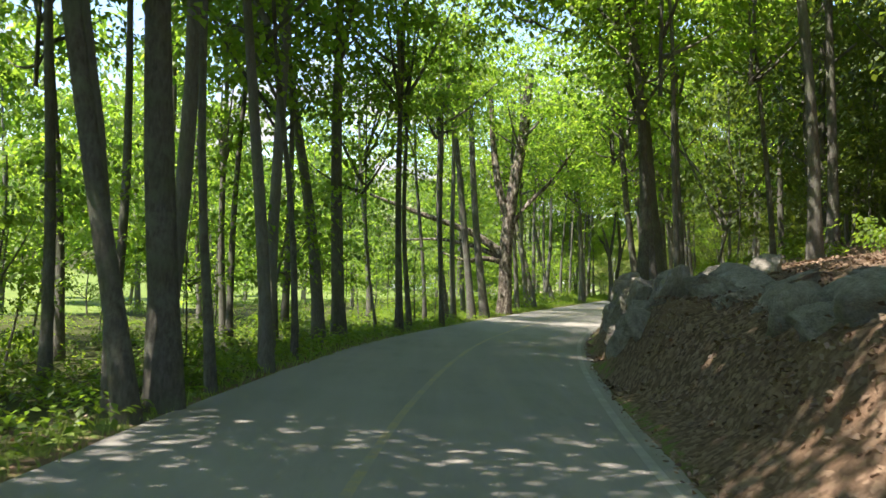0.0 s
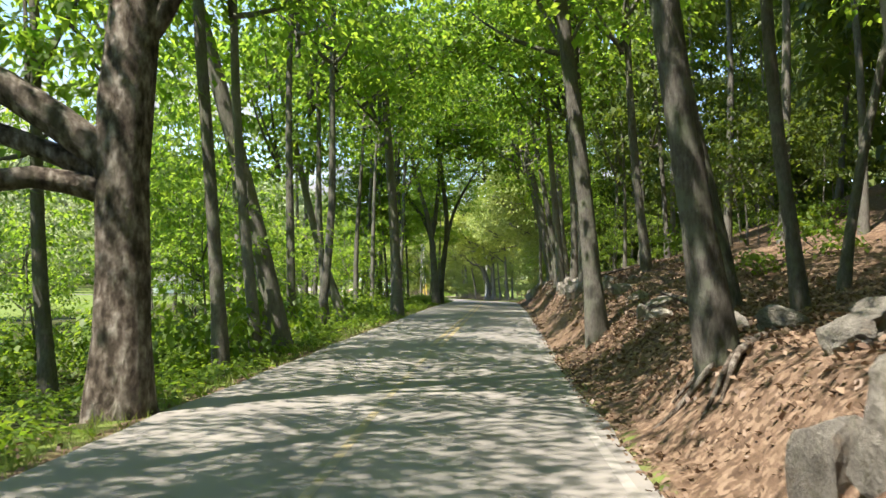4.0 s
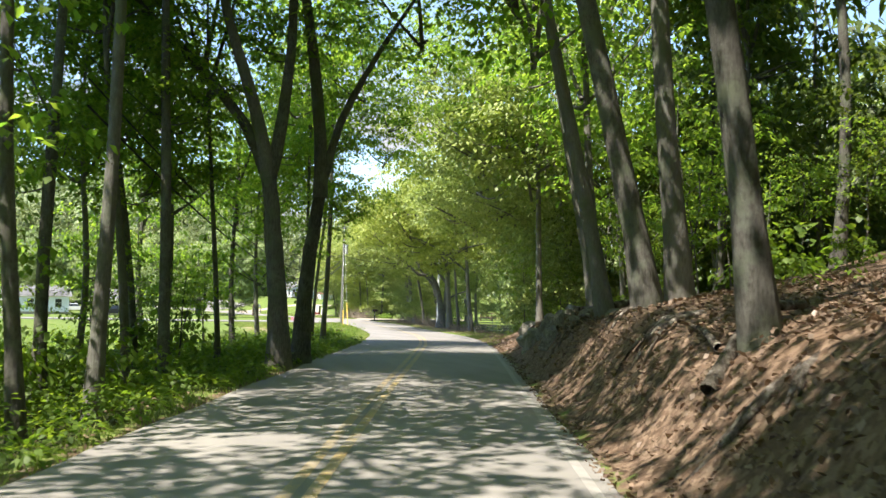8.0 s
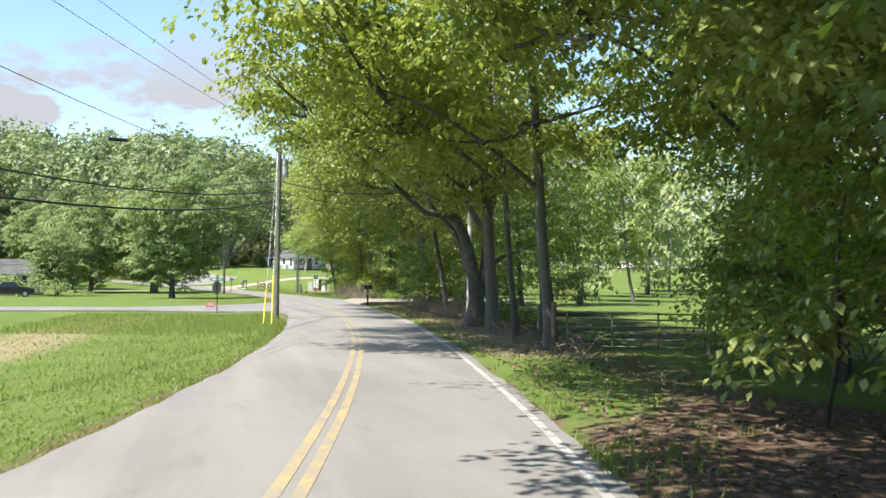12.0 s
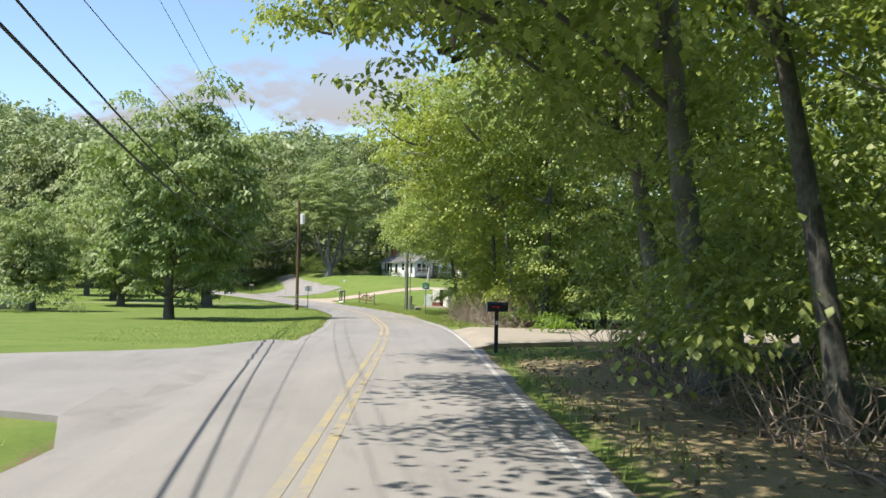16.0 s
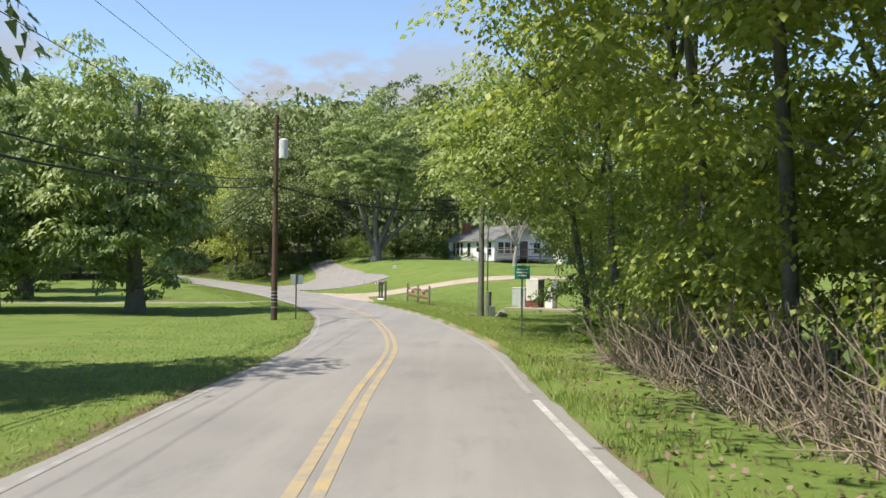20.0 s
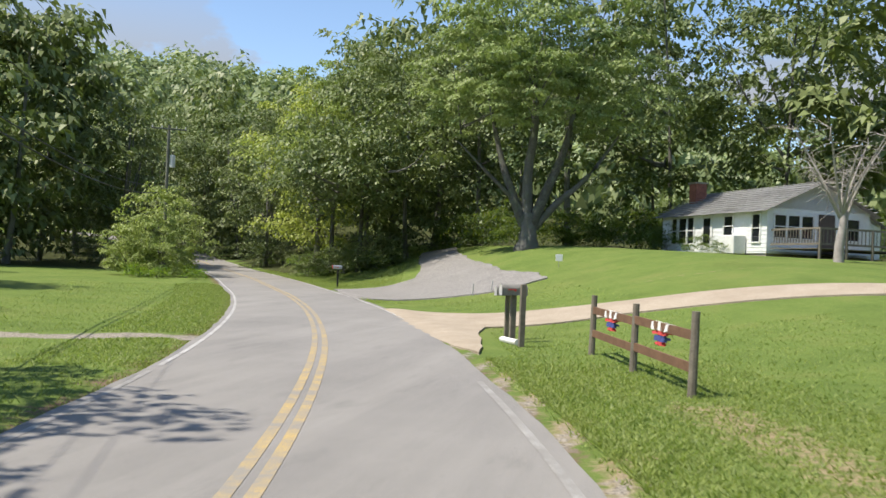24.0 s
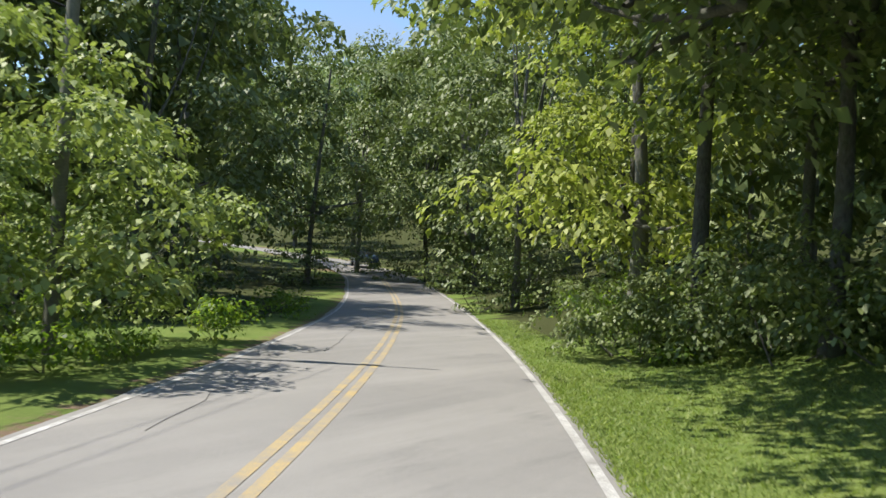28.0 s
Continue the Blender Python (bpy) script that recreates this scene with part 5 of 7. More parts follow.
# ---- rocks, logs, litter, brush, grass ----
def rock_mesh(seed):
    """A block of bedded limestone: flat broken faces, ledges and chipped edges."""
    rng = np.random.default_rng(seed)
    bm = bmesh.new()
    bmesh.ops.create_icosphere(bm, subdivisions=4 if seed < 5 else 3, radius=1.0)
    sides = [Vector(a) + Vector(rng.normal(0, .24, 3)) for a in ((1, 0, 0), (-1, 0, 0), (0, 1, 0), (0, -1, 0), (0, 0, 1), (0, 0, -1))] + [Vector(rng.normal(0, 1, 3)) for _ in range(6)]
    planes = [(n.normalized(), rng.uniform(.45, .8)) for n in sides]
    beds = np.sort(rng.uniform(-.8, .8, 5))
    step = rng.uniform(-.1, .1, 6)
    cleft = rng.uniform(0, 2 * np.pi, 3)
    for v in bm.verts:
        for n, d in planes:
            k = v.co.dot(n)
            if k > d:
                v.co -= n * (k - d)
        c = v.co.copy()
        bed = int(np.searchsorted(beds, c.z + .09 * noise.noise(c * 1.7 + Vector((seed, 3, 0)))))
        grow = 1 + step[bed] + .1 * noise.noise(c * 2.3 + Vector((seed, 0, 0))) + .07 * noise.noise(c * 6 + Vector((0, seed, 0))) + .05 * noise.noise(c * 13 + Vector((seed, seed, 0)))
        near = min(abs(c.z - b) for b in beds)
        grow -= .12 * max(0, 1 - near / .07)
        a = math.atan2(c.y, c.x) + .5 * noise.noise(c * 2 + Vector((9, seed, 0)))
        grow -= .22 * max(0.0, 1 - min(abs(math.remainder(a - w, 2 * math.pi)) for w in cleft) / .13)
        v.co = Vector((c.x * grow, c.y * grow, c.z * (1 + .08 * noise.noise(c * 4 + Vector((0, 0, seed))))))
    me = bpy.data.meshes.new("rock")
    bm.to_mesh(me)
    bm.free()
    me.materials.append(M["rock"])
    return me


ROCKS = [rock_mesh(k) for k in range(8)]
rock_rng = np.random.default_rng(21)


def on_road(s, q):
    k = int(np.argmin(np.abs(RS - s)))
    return RL[k, 0] + q * RT[k, 1], RL[k, 1] - q * RT[k, 0]


def boulder(s, q, w, h, lift=0.0, tall=False):
    x, y = on_road(s, q)
    ob = new("boulder", ROCKS[rock_rng.integers(len(ROCKS))])
    ob.matrix_world = pose(x, y, z_at(x, y) - h * .25 + lift, *(rock_rng.uniform(-14, 14, 2) if tall else rock_rng.uniform(-25, 25, 2)), rock_rng.uniform(0, 360)) @ Matrix.Diagonal((w, w * rock_rng.uniform(.6, .95), h, 1))
    return tagged(ob, "weathered grey limestone boulder on the leafy bank" if not tall else "upright block of pale limestone in the bank", "rock", group="bank rocks")


for s in np.arange(6, 34, 1.0):
    boulder(s + rock_rng.uniform(-.4, .4), 4.3 + rock_rng.uniform(-.25, .6), rock_rng.uniform(.35, .75), rock_rng.uniform(.3, .6))
for s in np.arange(8, 34, 1.6):
    boulder(s + rock_rng.uniform(-.5, .5), 5.2 + rock_rng.uniform(-.4, 1.2), rock_rng.uniform(.45, .95), rock_rng.uniform(.3, .65))
# the broken face of the outcrop, block beside block
for s in np.arange(16.5, 45, .62):
    boulder(s + rock_rng.uniform(-.25, .25), 3.5 + rock_rng.uniform(-.1, .15), rock_rng.uniform(.26, .5), rock_rng.uniform(.3, .62), lift=rock_rng.uniform(-.05, .15), tall=True)
for s in np.arange(17, 45, .75):
    boulder(s + rock_rng.uniform(-.3, .3), 3.85 + rock_rng.uniform(-.12, .15), rock_rng.uniform(.35, .62), rock_rng.uniform(.45, .8), lift=rock_rng.uniform(0, .25), tall=True)
for s in np.arange(31, 44.5, .6):
    boulder(s + rock_rng.uniform(-.2, .2), 4.1 + rock_rng.uniform(-.15, .3), rock_rng.uniform(.26, .5), rock_rng.uniform(.45, .85), tall=True)
for s in np.arange(30, 46, .8):
    boulder(s, 4.9 + rock_rng.uniform(-.3, .7), rock_rng.uniform(.25, .5), rock_rng.uniform(.28, .5), lift=.12)
for s in np.arange(44.6, 48.4, .42):
    boulder(s, 4.9 + rock_rng.uniform(-.5, .9), rock_rng.uniform(.35, .6), rock_rng.uniform(.24, .42), lift=.1)
for s in (50.5, 52, 57.5, 59, 60.3, 61.8, 63):
    boulder(s, 4.6 + rock_rng.uniform(-.2, .8), rock_rng.uniform(.3, .55), rock_rng.uniform(.3, .5))
for s in np.arange(64, 86, .75):
    boulder(s, 4.5 + rock_rng.uniform(-.3, .8), rock_rng.uniform(.18, .42), rock_rng.uniform(.18, .4))
# rocks in the low end of the bank before the open stretch
for s in np.arange(103.4, 113.5, 1.25):
    boulder(s + rock_rng.uniform(-.25, .25), 3.7 + rock_rng.uniform(-.15, .3), rock_rng.uniform(.26, .55), rock_rng.uniform(.3, .65), lift=rock_rng.uniform(-.05, .1), tall=True)
for s in np.arange(104.0, 119, 1.3):
    boulder(s + rock_rng.uniform(-.3, .3), 4.5 + rock_rng.uniform(-.3, .6), rock_rng.uniform(.25, .6), rock_rng.uniform(.2, .42), lift=.05)
for s in np.arange(69, 78, .8):
    boulder(s, 4.1 + rock_rng.uniform(-.2, .2), rock_rng.uniform(.25, .42), rock_rng.uniform(.35, .6), tall=True)
for s in (97, 98.5, 100, 101.3, 103, 104.1, 104.9, 105.7, 107):
    boulder(s, 4.3 + rock_rng.uniform(-.2, .6), rock_rng.uniform(.2, .42), rock_rng.uniform(.22, .45), tall=True)
for s in (108.4, 109.2, 110.1, 111.3, 112.4, 113.8):
    boulder(s, 4.9 + rock_rng.uniform(-.4, .8), rock_rng.uniform(.25, .5), rock_rng.uniform(.2, .4))

# fallen timber on the bank
log_rng = np.random.default_rng(3)
for s, q, length, r, along in ((90, 4.6, 2.2, .09, 30), (91, 4.2, 1.6, .05, 70), (104, 5.2, 3.2, .1, 10), (106, 4.6, 2.4, .07, 35), (74, 5.6, 3.0, .06, 15), (79, 5.0, 2.4, .05, 60), (84, 4.8, 2.0, .06, 50), (60, 5.5, 2.5, .06, 80), (36, 6.2, 2.6, .07, 60), (111, 5, 2.4, .06, 20), (116, 5.4, 2.0, .05, 60), (163, 5.4, 1.5, .04, 40), (44, 4.9, 1.8, .04, 20)):
    x, y = on_road(s, q)
    d = np.array([math.cos(radians(along)), math.sin(radians(along))]) * length / 2
    pts = [(x - d[0], y - d[1], z_at(x - d[0], y - d[1]) + r), (x, y, z_at(x, y) + r * 1.6), (x + d[0], y + d[1], z_at(x + d[0], y + d[1]) + r)]
    p = bent([tuple(a) for a in pts])
    v, f = tube_arrays(p, np.linspace(r, r * .55, len(p)), 8, log_rng, .08)
    tagged(new("log", mesh_from("log", v, f, M["bark_old"], True)), "fallen dead branch lying on leaf litter", "log", group="fallen branches")
# roots that hang out of the bank below the trees
for s, q in ((49, 4.2), (76, 4.6), (78, 4.7), (88, 4.3), (93, 4.6), (97, 4.7), (100.5, 4.6), (102, 4.6)):
    x, y = on_road(s, q)
    z = z_at(x, y)
    for _ in range(4):
        a = log_rng.uniform(2.2, 4.2)
        e = np.array([math.cos(a), math.sin(a)]) * log_rng.uniform(.6, 1.3)
        pts = [(x + .2, y, z + .05)] + [(x + e[0] * u, y + e[1] * u, z_at(x + e[0] * u, y + e[1] * u) + .04) for u in (.35, .7, 1.0)]
        p = bent(pts)
        v, f = tube_arrays(p, np.linspace(.06, .015, len(p)), 5)
        tagged(new("root", mesh_from("root", v, f, M["bark_old"], True)), "bare tree root creeping down the earth bank", "root", group="roots")


def strewn(n, s0, s1, q0, q1, rng, power=1.3):
    s, q = rng.uniform(s0, s1, n), q0 + (q1 - q0) * rng.uniform(0, 1, n) ** power
    x, y = np.interp(s, RS, RL[:, 0]), np.interp(s, RS, RL[:, 1])
    tx, ty = np.interp(s, RS, RT[:, 0]), np.interp(s, RS, RT[:, 1])
    x, y = x + q * ty, y - q * tx
    return np.stack([x, y, ground(x, y)], -1)


lit = np.random.default_rng(31)
c = np.concatenate([strewn(26000, -2, 60, 2.75, 9, lit), strewn(26000, 55, 126, 2.75, 8, lit), strewn(5000, 126, 225, 3.3, 7, lit), strewn(2500, 0, 110, -4.5, -2.6, lit)])
c[:, 2] += lit.uniform(.005, .05, len(c))
v, f = leaf_arrays(c, lit, 0.088, 0.45, 0.65)
tagged(new("leaf_litter", mesh_from("leaf_litter", v, f, M["leaf_dead"])), "fallen brown leaves covering the roadside bank", "leaf litter", kind="stuff")


fern = np.random.default_rng(61)
c = np.concatenate([strewn(900, -8, 60, -3.1, -14, fern, 1.5), strewn(1000, 55, 118, -3.1, -14, fern, 1.5), strewn(420, -5, 118, -14, -26, fern, 1.0), strewn(260, 95, 122, -2.9, -7, fern, 1.2)])
tall = fern.uniform(.25, .85, len(c)) * np.where(np.abs(road_frame(c[:, 0], c[:, 1])[1]) < 3.6, .55, 1.0)
k = np.repeat(np.arange(len(c)), 34)
a, u = fern.uniform(0, 2 * np.pi, len(k)), np.sqrt(fern.uniform(0, 1, len(k)))
c = c[k] + np.stack([np.cos(a) * u * .5, np.sin(a) * u * .5, tall[k] * (1 - .7 * u * u) * fern.uniform(.35, 1, len(k))], -1)
v, f = leaf_arrays(c, fern, 0.125, 0.35, 0.6, yaw=a, pitch=.3 - .8 * u + fern.normal(0, .3, len(k)))
tagged(new("forest_undergrowth", mesh_from("forest_undergrowth", v, f, M["leaf_low"])), "low green ferns and weeds covering the forest floor", "undergrowth", kind="stuff")


def blades(name, label, c, rng, tall, wide=.012, material="grass_blade", lean=.35):
    n = len(c)
    a, t = rng.uniform(0, 2 * np.pi, n), tall * rng.uniform(.5, 1.3, n)
    side = np.stack([np.cos(a), np.sin(a), 0 * a], -1) * (wide * rng.uniform(.7, 1.4, n))[:, None]
    tip = c + np.stack([rng.normal(0, lean, n) * t, rng.normal(0, lean, n) * t, t], -1)
    v = np.stack([c - side, c + side, tip], 1).reshape(-1, 3)
    tagged(new(name, mesh_from(name, v, np.arange(3 * n).reshape(-1, 3), M[material])), label, "grass", kind="stuff")


gr = np.random.default_rng(41)
clumped = lambda c, size, cut: c[wave(c[:, 0], c[:, 1], size, 2.0) + gr.normal(0, .35, len(c)) > cut]
c = np.concatenate([strewn(52000, 228, 264, 3.2, 7.5, gr, 1.3), strewn(26000, 262, 300, -2.6, -5, gr, 1.3), strewn(14000, 300, 318, 3.1, 7, gr, 1.2), strewn(34000, 110, 166, -2.6, -11, gr, 2.3), strewn(40000, 192, 300, -2.65, -10, gr, 2.3), strewn(46000, 226, 268, 3.2, 12, gr, 1.8), strewn(14000, 268, 300, 3.2, 10, gr, 1.8), strewn(10000, 300, 335, 3.0, 4.5, gr), strewn(12000, 297, 314, 3.0, 9.0, gr), strewn(12000, 300, 320, 6, 13, gr, 1.0), strewn(5000, 225, 300, 3.05, 3.5, gr, 1.0)])
keep = strip(c[:, 0], c[:, 1], [(22, 279), (24.5, 274.4), (28.2, 272.1), (31.4, 271.2), (42.7, 270.6)], 1.7, .2) + strip(c[:, 0], c[:, 1], [(28, 262), (26.4, 269), (24, 275)], 1.2, .2) + strip(c[:, 0], c[:, 1], [(18, 288.3), (22, 286.6), (25.5, 284.6)], 3.3, .2) + strip(c[:, 0], c[:, 1], [(21.6, 292), (19.5, 302)], 2.2, .2) + strip(c[:, 0], c[:, 1], [(24, 262.8), (14, 259)], .8, .2)
keep += gr.uniform(0, .6, len(c)) * strip(c[:, 0], c[:, 1], [(34.2, 250.5), (33.4, 253.2), (32.6, 256)], .8, .7)
blades("lawn_grass", "bright green grass of the roadside lawns", c[keep < .4], gr, .055, .012, lean=.8)
corner = strewn(22000, 158, 175, -2.9, -13, gr, 1.2)
corner = corner[((corner[:, 1] < 170) & (corner[:, 0] < 29.6)) | ((corner[:, 1] < 172.6) & (corner[:, 0] < 26.4))]
c = np.concatenate([corner, clumped(strewn(7000, 118, 146, 2.8, 5.0, gr, 1.8), 1.2, .35), clumped(strewn(2600, 146, 188, 2.9, 4.0, gr), 1.4, .3), clumped(strewn(4000, 205, 226, 2.9, 4.3, gr), 1.4, .1), strewn(6000, 0, 112, -3.3, -2.55, gr), clumped(strewn(9000, 138, 166, -2.65, -8, gr, 2.2), 1.5, .15)])
blades("verge_grass", "tufts of longer grass along the road edge", c, gr, .15, .01)


def brush(s0, s1, q0, q1, n, high, seed, label):
    """A tangle of dead stems."""
    rng = np.random.default_rng(seed)
    c = strewn(n, s0, s1, q0, q1, rng)
    out = []
    for p in c:
        d = rng.normal(0, .55, 3)
        d[2] = rng.uniform(.2, 1.0) * high
        out.append(tube_arrays([p, p + d * .5 + rng.normal(0, .12, 3), p + d + rng.normal(0, .1, 3) - np.array([0, 0, .2 * abs(d[0])])], [.013, .01, .004], 3))
    v, f = joined(out)
    tagged(new("brush", mesh_from("brush", v, f, M["twig"])), label, "brush", kind="stuff")


brush(206, 224, 4.9, 7.4, 1100, 1.7, 1, "tangle of dry brown brush at the foot of the trees")
brush(165, 187, 5.0, 6.6, 520, 1.3, 2, "tangle of dry stems and vines under roadside trees")
brush(146, 160, 4.8, 6.0, 160, .8, 3, "dry stems along a roadside fence line")


# ---- side road and drives ----
def patch(name, label, category, outline, material, lift, step=.6, kind="structure", ragged=0.0):
    """A paved patch inside an outline, lying on the ground, with a thick rim."""
    bm = bmesh.new()
    vs = [bm.verts.new((x, y, 0)) for x, y in outline]
    bm.faces.new(vs)
    bmesh.ops.triangulate(bm, faces=bm.faces[:])
    for _ in range(8):
        long = [e for e in bm.edges if e.calc_length() > step * 2.2]
        if not long:
            break
        bmesh.ops.subdivide_edges(bm, edges=long, cuts=1)
        bmesh.ops.triangulate(bm, faces=bm.faces[:])
    bm.verts.ensure_lookup_table()
    xy = np.array([v.co[:2] for v in bm.verts])
    if ragged:
        rim_ = np.array([v.is_boundary for v in bm.verts])
        xy[rim_, 0] += ragged * (wave(xy[rim_, 0], xy[rim_, 1], .9, 1.0) + .6 * wave(xy[rim_, 0], xy[rim_, 1], .37, 2.0))
        xy[rim_, 1] += ragged * (wave(xy[rim_, 0], xy[rim_, 1], .8, 4.0) + .6 * wave(xy[rim_, 0], xy[rim_, 1], .41, 3.0))
        for v, (x, y) in zip(bm.verts, xy):
            v.co.x, v.co.y = x, y
    z = ground(xy[:, 0], xy[:, 1])
    s, q, rz = road_frame(xy[:, 0], xy[:, 1])
    near = 1 - ease((np.abs(q) - 2.75) / .6)
    z = (z + lift) * (1 - near) + (rz - 0.025) * near
    for v, h in zip(bm.verts, z):
        v.co.z = h
    me = bpy.data.meshes.new(name)
    rim = bmesh.ops.extrude_edge_only(bm, edges=[e for e in bm.edges if e.is_boundary])["geom"]
    for v in rim:
        if isinstance(v, bmesh.types.BMVert):
            v.co.z -= .2
    bmesh.ops.recalc_face_normals(bm, faces=bm.faces[:])
    bm.to_mesh(me)
    bm.free()
    me.materials.append(material)
    return tagged(new(name, me), label, category, kind=kind)


patch("side_road", "grey asphalt side road joining from the lawn side", "road", [(32.4, 167.6), (30.6, 168.4), (29.6, 171.6), (27.5, 173.2), (22.6, 174.3), (0, 174.6), (-40, 172), (-40, 178), (0, 180.2), (20.7, 180.1), (25, 182.8), (28.6, 184.7), (30.7, 189.5), (32.6, 190.2)], M["asphalt"], .085)
patch("sandy_drive", "pale sandy gravel drive leading to the white house", "driveway", [(27.6, 269.2), (31.4, 270.0), (38.2, 269.3), (46, 270.2), (62, 273.6), (62, 276.2), (46, 272.4), (38.4, 271.2), (31.5, 272.4), (28.2, 273.6), (26.2, 274.4)], M["sand"], .05, .3, ragged=.03)
patch("drive_apron", "trodden sand and gravel where the drive meets the road", "driveway", [(28.6, 262.0), (28.2, 264.8), (27.7, 267.4), (27.6, 269.2), (26.2, 274.4), (24.4, 275.4), (22.9, 276.8), (22.2, 277.4), (24.6, 271), (26.8, 265.8)], M["sand"], .055, .3, ragged=.03)
patch("gravel_drive", "grey gravel drive curving up under the shade tree", "driveway", [(19.2, 284.0), (20.6, 282.8), (22.5, 282.9), (24.5, 282.3), (26.2, 281.4), (28.1, 282.2), (27.4, 284.8), (26.0, 287.4), (25.2, 289.2), (22.6, 296.0), (20.6, 302.4), (19.2, 308.6), (16.4, 309.8), (17.8, 303.4), (19.1, 298.2), (19.5, 294.6), (18.5, 293.1), (16.3, 292.2), (15.9, 291.6), (17.4, 288.0)], M["gravel"], .06, .3, ragged=.09)
patch("concrete_drive", "pale concrete driveway beside a black mailbox", "driveway", [(35.9, 186.2), (36.35, 199.3), (38.5, 198.2), (42, 197.3), (50, 196.6), (50, 189.4), (42, 188.9), (39.2, 188.3), (37.4, 187.2)], M["concrete"], .14)
bm = bmesh.new()
box(bm, (1.3, .35, .006), (0, 0, 0))
bar = part("stop_bar", bm, M["white_line"], None)
bar.matrix_world = pose(29.0, 175.9, -1.30, 0, 0, 78)
tagged(bar, "worn white stop bar painted on the side road", "road marking", kind="structure")
bar.location.z = z_at(29.0, 175.9) + .065
# cracks in the asphalt
for s0, s1, q0, wav in ((236, 246, -1.4, .1), (308, 316, -1.55, .12), (318, 335, -1.1, .06)):
    road_strip("crack_line", M["tar"], q0, q0 + .016, s0, s1, .004, wav, road)


# ---- utility poles and cables ----
def utility_pole(x, y, height, dia, mat, label, arm=0.0, turn=0.0, can=0.0, can_side=.32, lean=(0, 0)):
    ob = thing("utility_pole", label, "utility pole", (x, y, z_at(x, y)), turn)
    p = np.array([(0, 0, -.4), (0, 0, 1.2), (lean[0] * .5, lean[1] * .5, height / 2), (lean[0], lean[1], height)])
    v, f = tube_arrays(bent([tuple(a) for a in p]), np.linspace(dia / 2, dia * .33, len(bent([tuple(a) for a in p]))), 14)
    part("pole", mesh_from("pole", v, f, mat, True), None, ob)
    bm = bmesh.new()
    rod(bm, (lean[0], lean[1], height - .02), (lean[0], lean[1], height + .01), dia * .33, sides=14)
    part("pole_cap", bm, mat, ob)
    if arm:
        bm = bmesh.new()
        box(bm, (arm, .09, .11), (lean[0], lean[1] - .14, height - .25), bevel=.01)
        cross = part("crossarm", bm, M["wood_pole"], ob)
        for u in (-.46, -.2, .2, .46):
            bm = bmesh.new()
            rod(bm, (lean[0] + u * arm, lean[1] - .14, height - .2), (lean[0] + u * arm, lean[1] - .14, height - .04), .035, .02)
            part("insulator", bm, M["can_grey"], cross)
    if can:
        bm = bmesh.new()
        rod(bm, (can_side, 0, can - .4), (can_side, 0, can + .4), .2, sides=16)
        rod(bm, (can_side, 0, can + .4), (can_side, 0, can + .46), .2, .1, sides=16)
        tank = part("transformer", bm, M["can_grey"], ob, "pale grey cylindrical transformer can")
        bm = bmesh.new()
        rod(bm, (can_side, 0, can + .44), (can_side, 0, can + .68), .04, .025)
        part("bushing", bm, M["wood_pole_dark"], tank)
        bm = bmesh.new()
        box(bm, (can_side, .08, .06), (can_side / 2, 0, can + .2))
        part("bracket", bm, M["metal_grey"], tank)
    return ob


P1 = utility_pole(29.4, 164.2, 9.1, .27, M["wood_pole"], "tall grey-green weathered timber utility pole on the verge", arm=1.5, turn=35, can=6.9, lean=(.06, 0))
P2 = utility_pole(26.25, 239.8, 9.1, .3, M["wood_pole_dark"], "dark brown timber utility pole with transformer on a lawn", can=7.6)
P3 = utility_pole(35.5, 245.2, 9.6, .34, M["wood_pole"], "weathered grey timber utility pole on the lawn")
P4 = utility_pole(37.75, 161.3, 9.8, .24, M["white_paint"], "pale slender utility pole among roadside trees")
P5 = utility_pole(-0.5, 303.6, 10.4, .3, M["wood_pole"], "timber utility pole with crossarm and transformer above a bush", arm=2.4, turn=30, can=7.9)
# rings of metal band on the dark pole
for h in (.55, .8, .95, 1.1, 1.25):
    bm = bmesh.new()
    rod(bm, (0, 0, h), (0, 0, h + .05), .158, .158, 14)
    part("metal_band", bm, M["metal_grey"], P2)
# riser conduit and stub posts beside the lawn pole
bm = bmesh.new()
rod(bm, (.32, .1, 1.1), (.34, .1, 8.5), .035)
part("conduit", bm, M["metal_grey"], P3)
ob = thing("stub_post", "short thick weathered timber post beside the utility pole", "post", (35.85, 244.8, z_at(35.85, 244.8)))
bm = bmesh.new()
rod(bm, (0, 0, -.2), (.02, 0, 1.25), .15, .145, 14)
part("post", bm, M["wood_pole"], ob)
ob = thing("pedestal_box", "dark green utility pedestal box on grass", "utility box", (36.05, 244.6, z_at(36.05, 244.6)))
bm = bmesh.new()
box(bm, (.28, .28, .55), (0, 0, .26), bevel=.02)
part("body", bm, M["post_green"], ob)
for x, y, w, h, lb in ((36.5, 244.1, .36, .32, "pale grey rock on the mown grass"), (35.0, 245.1, .17, .12, "small pale rock on the mown grass")):
    ob = new("garden_rock", ROCKS[2])
    ob.matrix_world = pose(x, y, z_at(x, y) + h * .4, 8, 5, 30) @ Matrix.Diagonal((w, w * .8, h, 1))
    tagged(ob, lb, "rock")


def cable(a, b, sag, r=.012, name="cable", label="black overhead cable sagging between poles"):
    a, b = np.array(a, float), np.array(b, float)
    u = np.linspace(0, 1, 25)[:, None]
    p = a * (1 - u) + b * u
    p[:, 2] -= sag * 4 * u[:, 0] * (1 - u[:, 0])
    v, f = tube_arrays(p, np.full(25, r), 5)
    return tagged(new(name, mesh_from(name, v, f, M["cable"], True)), label, "cable", group="overhead cables")


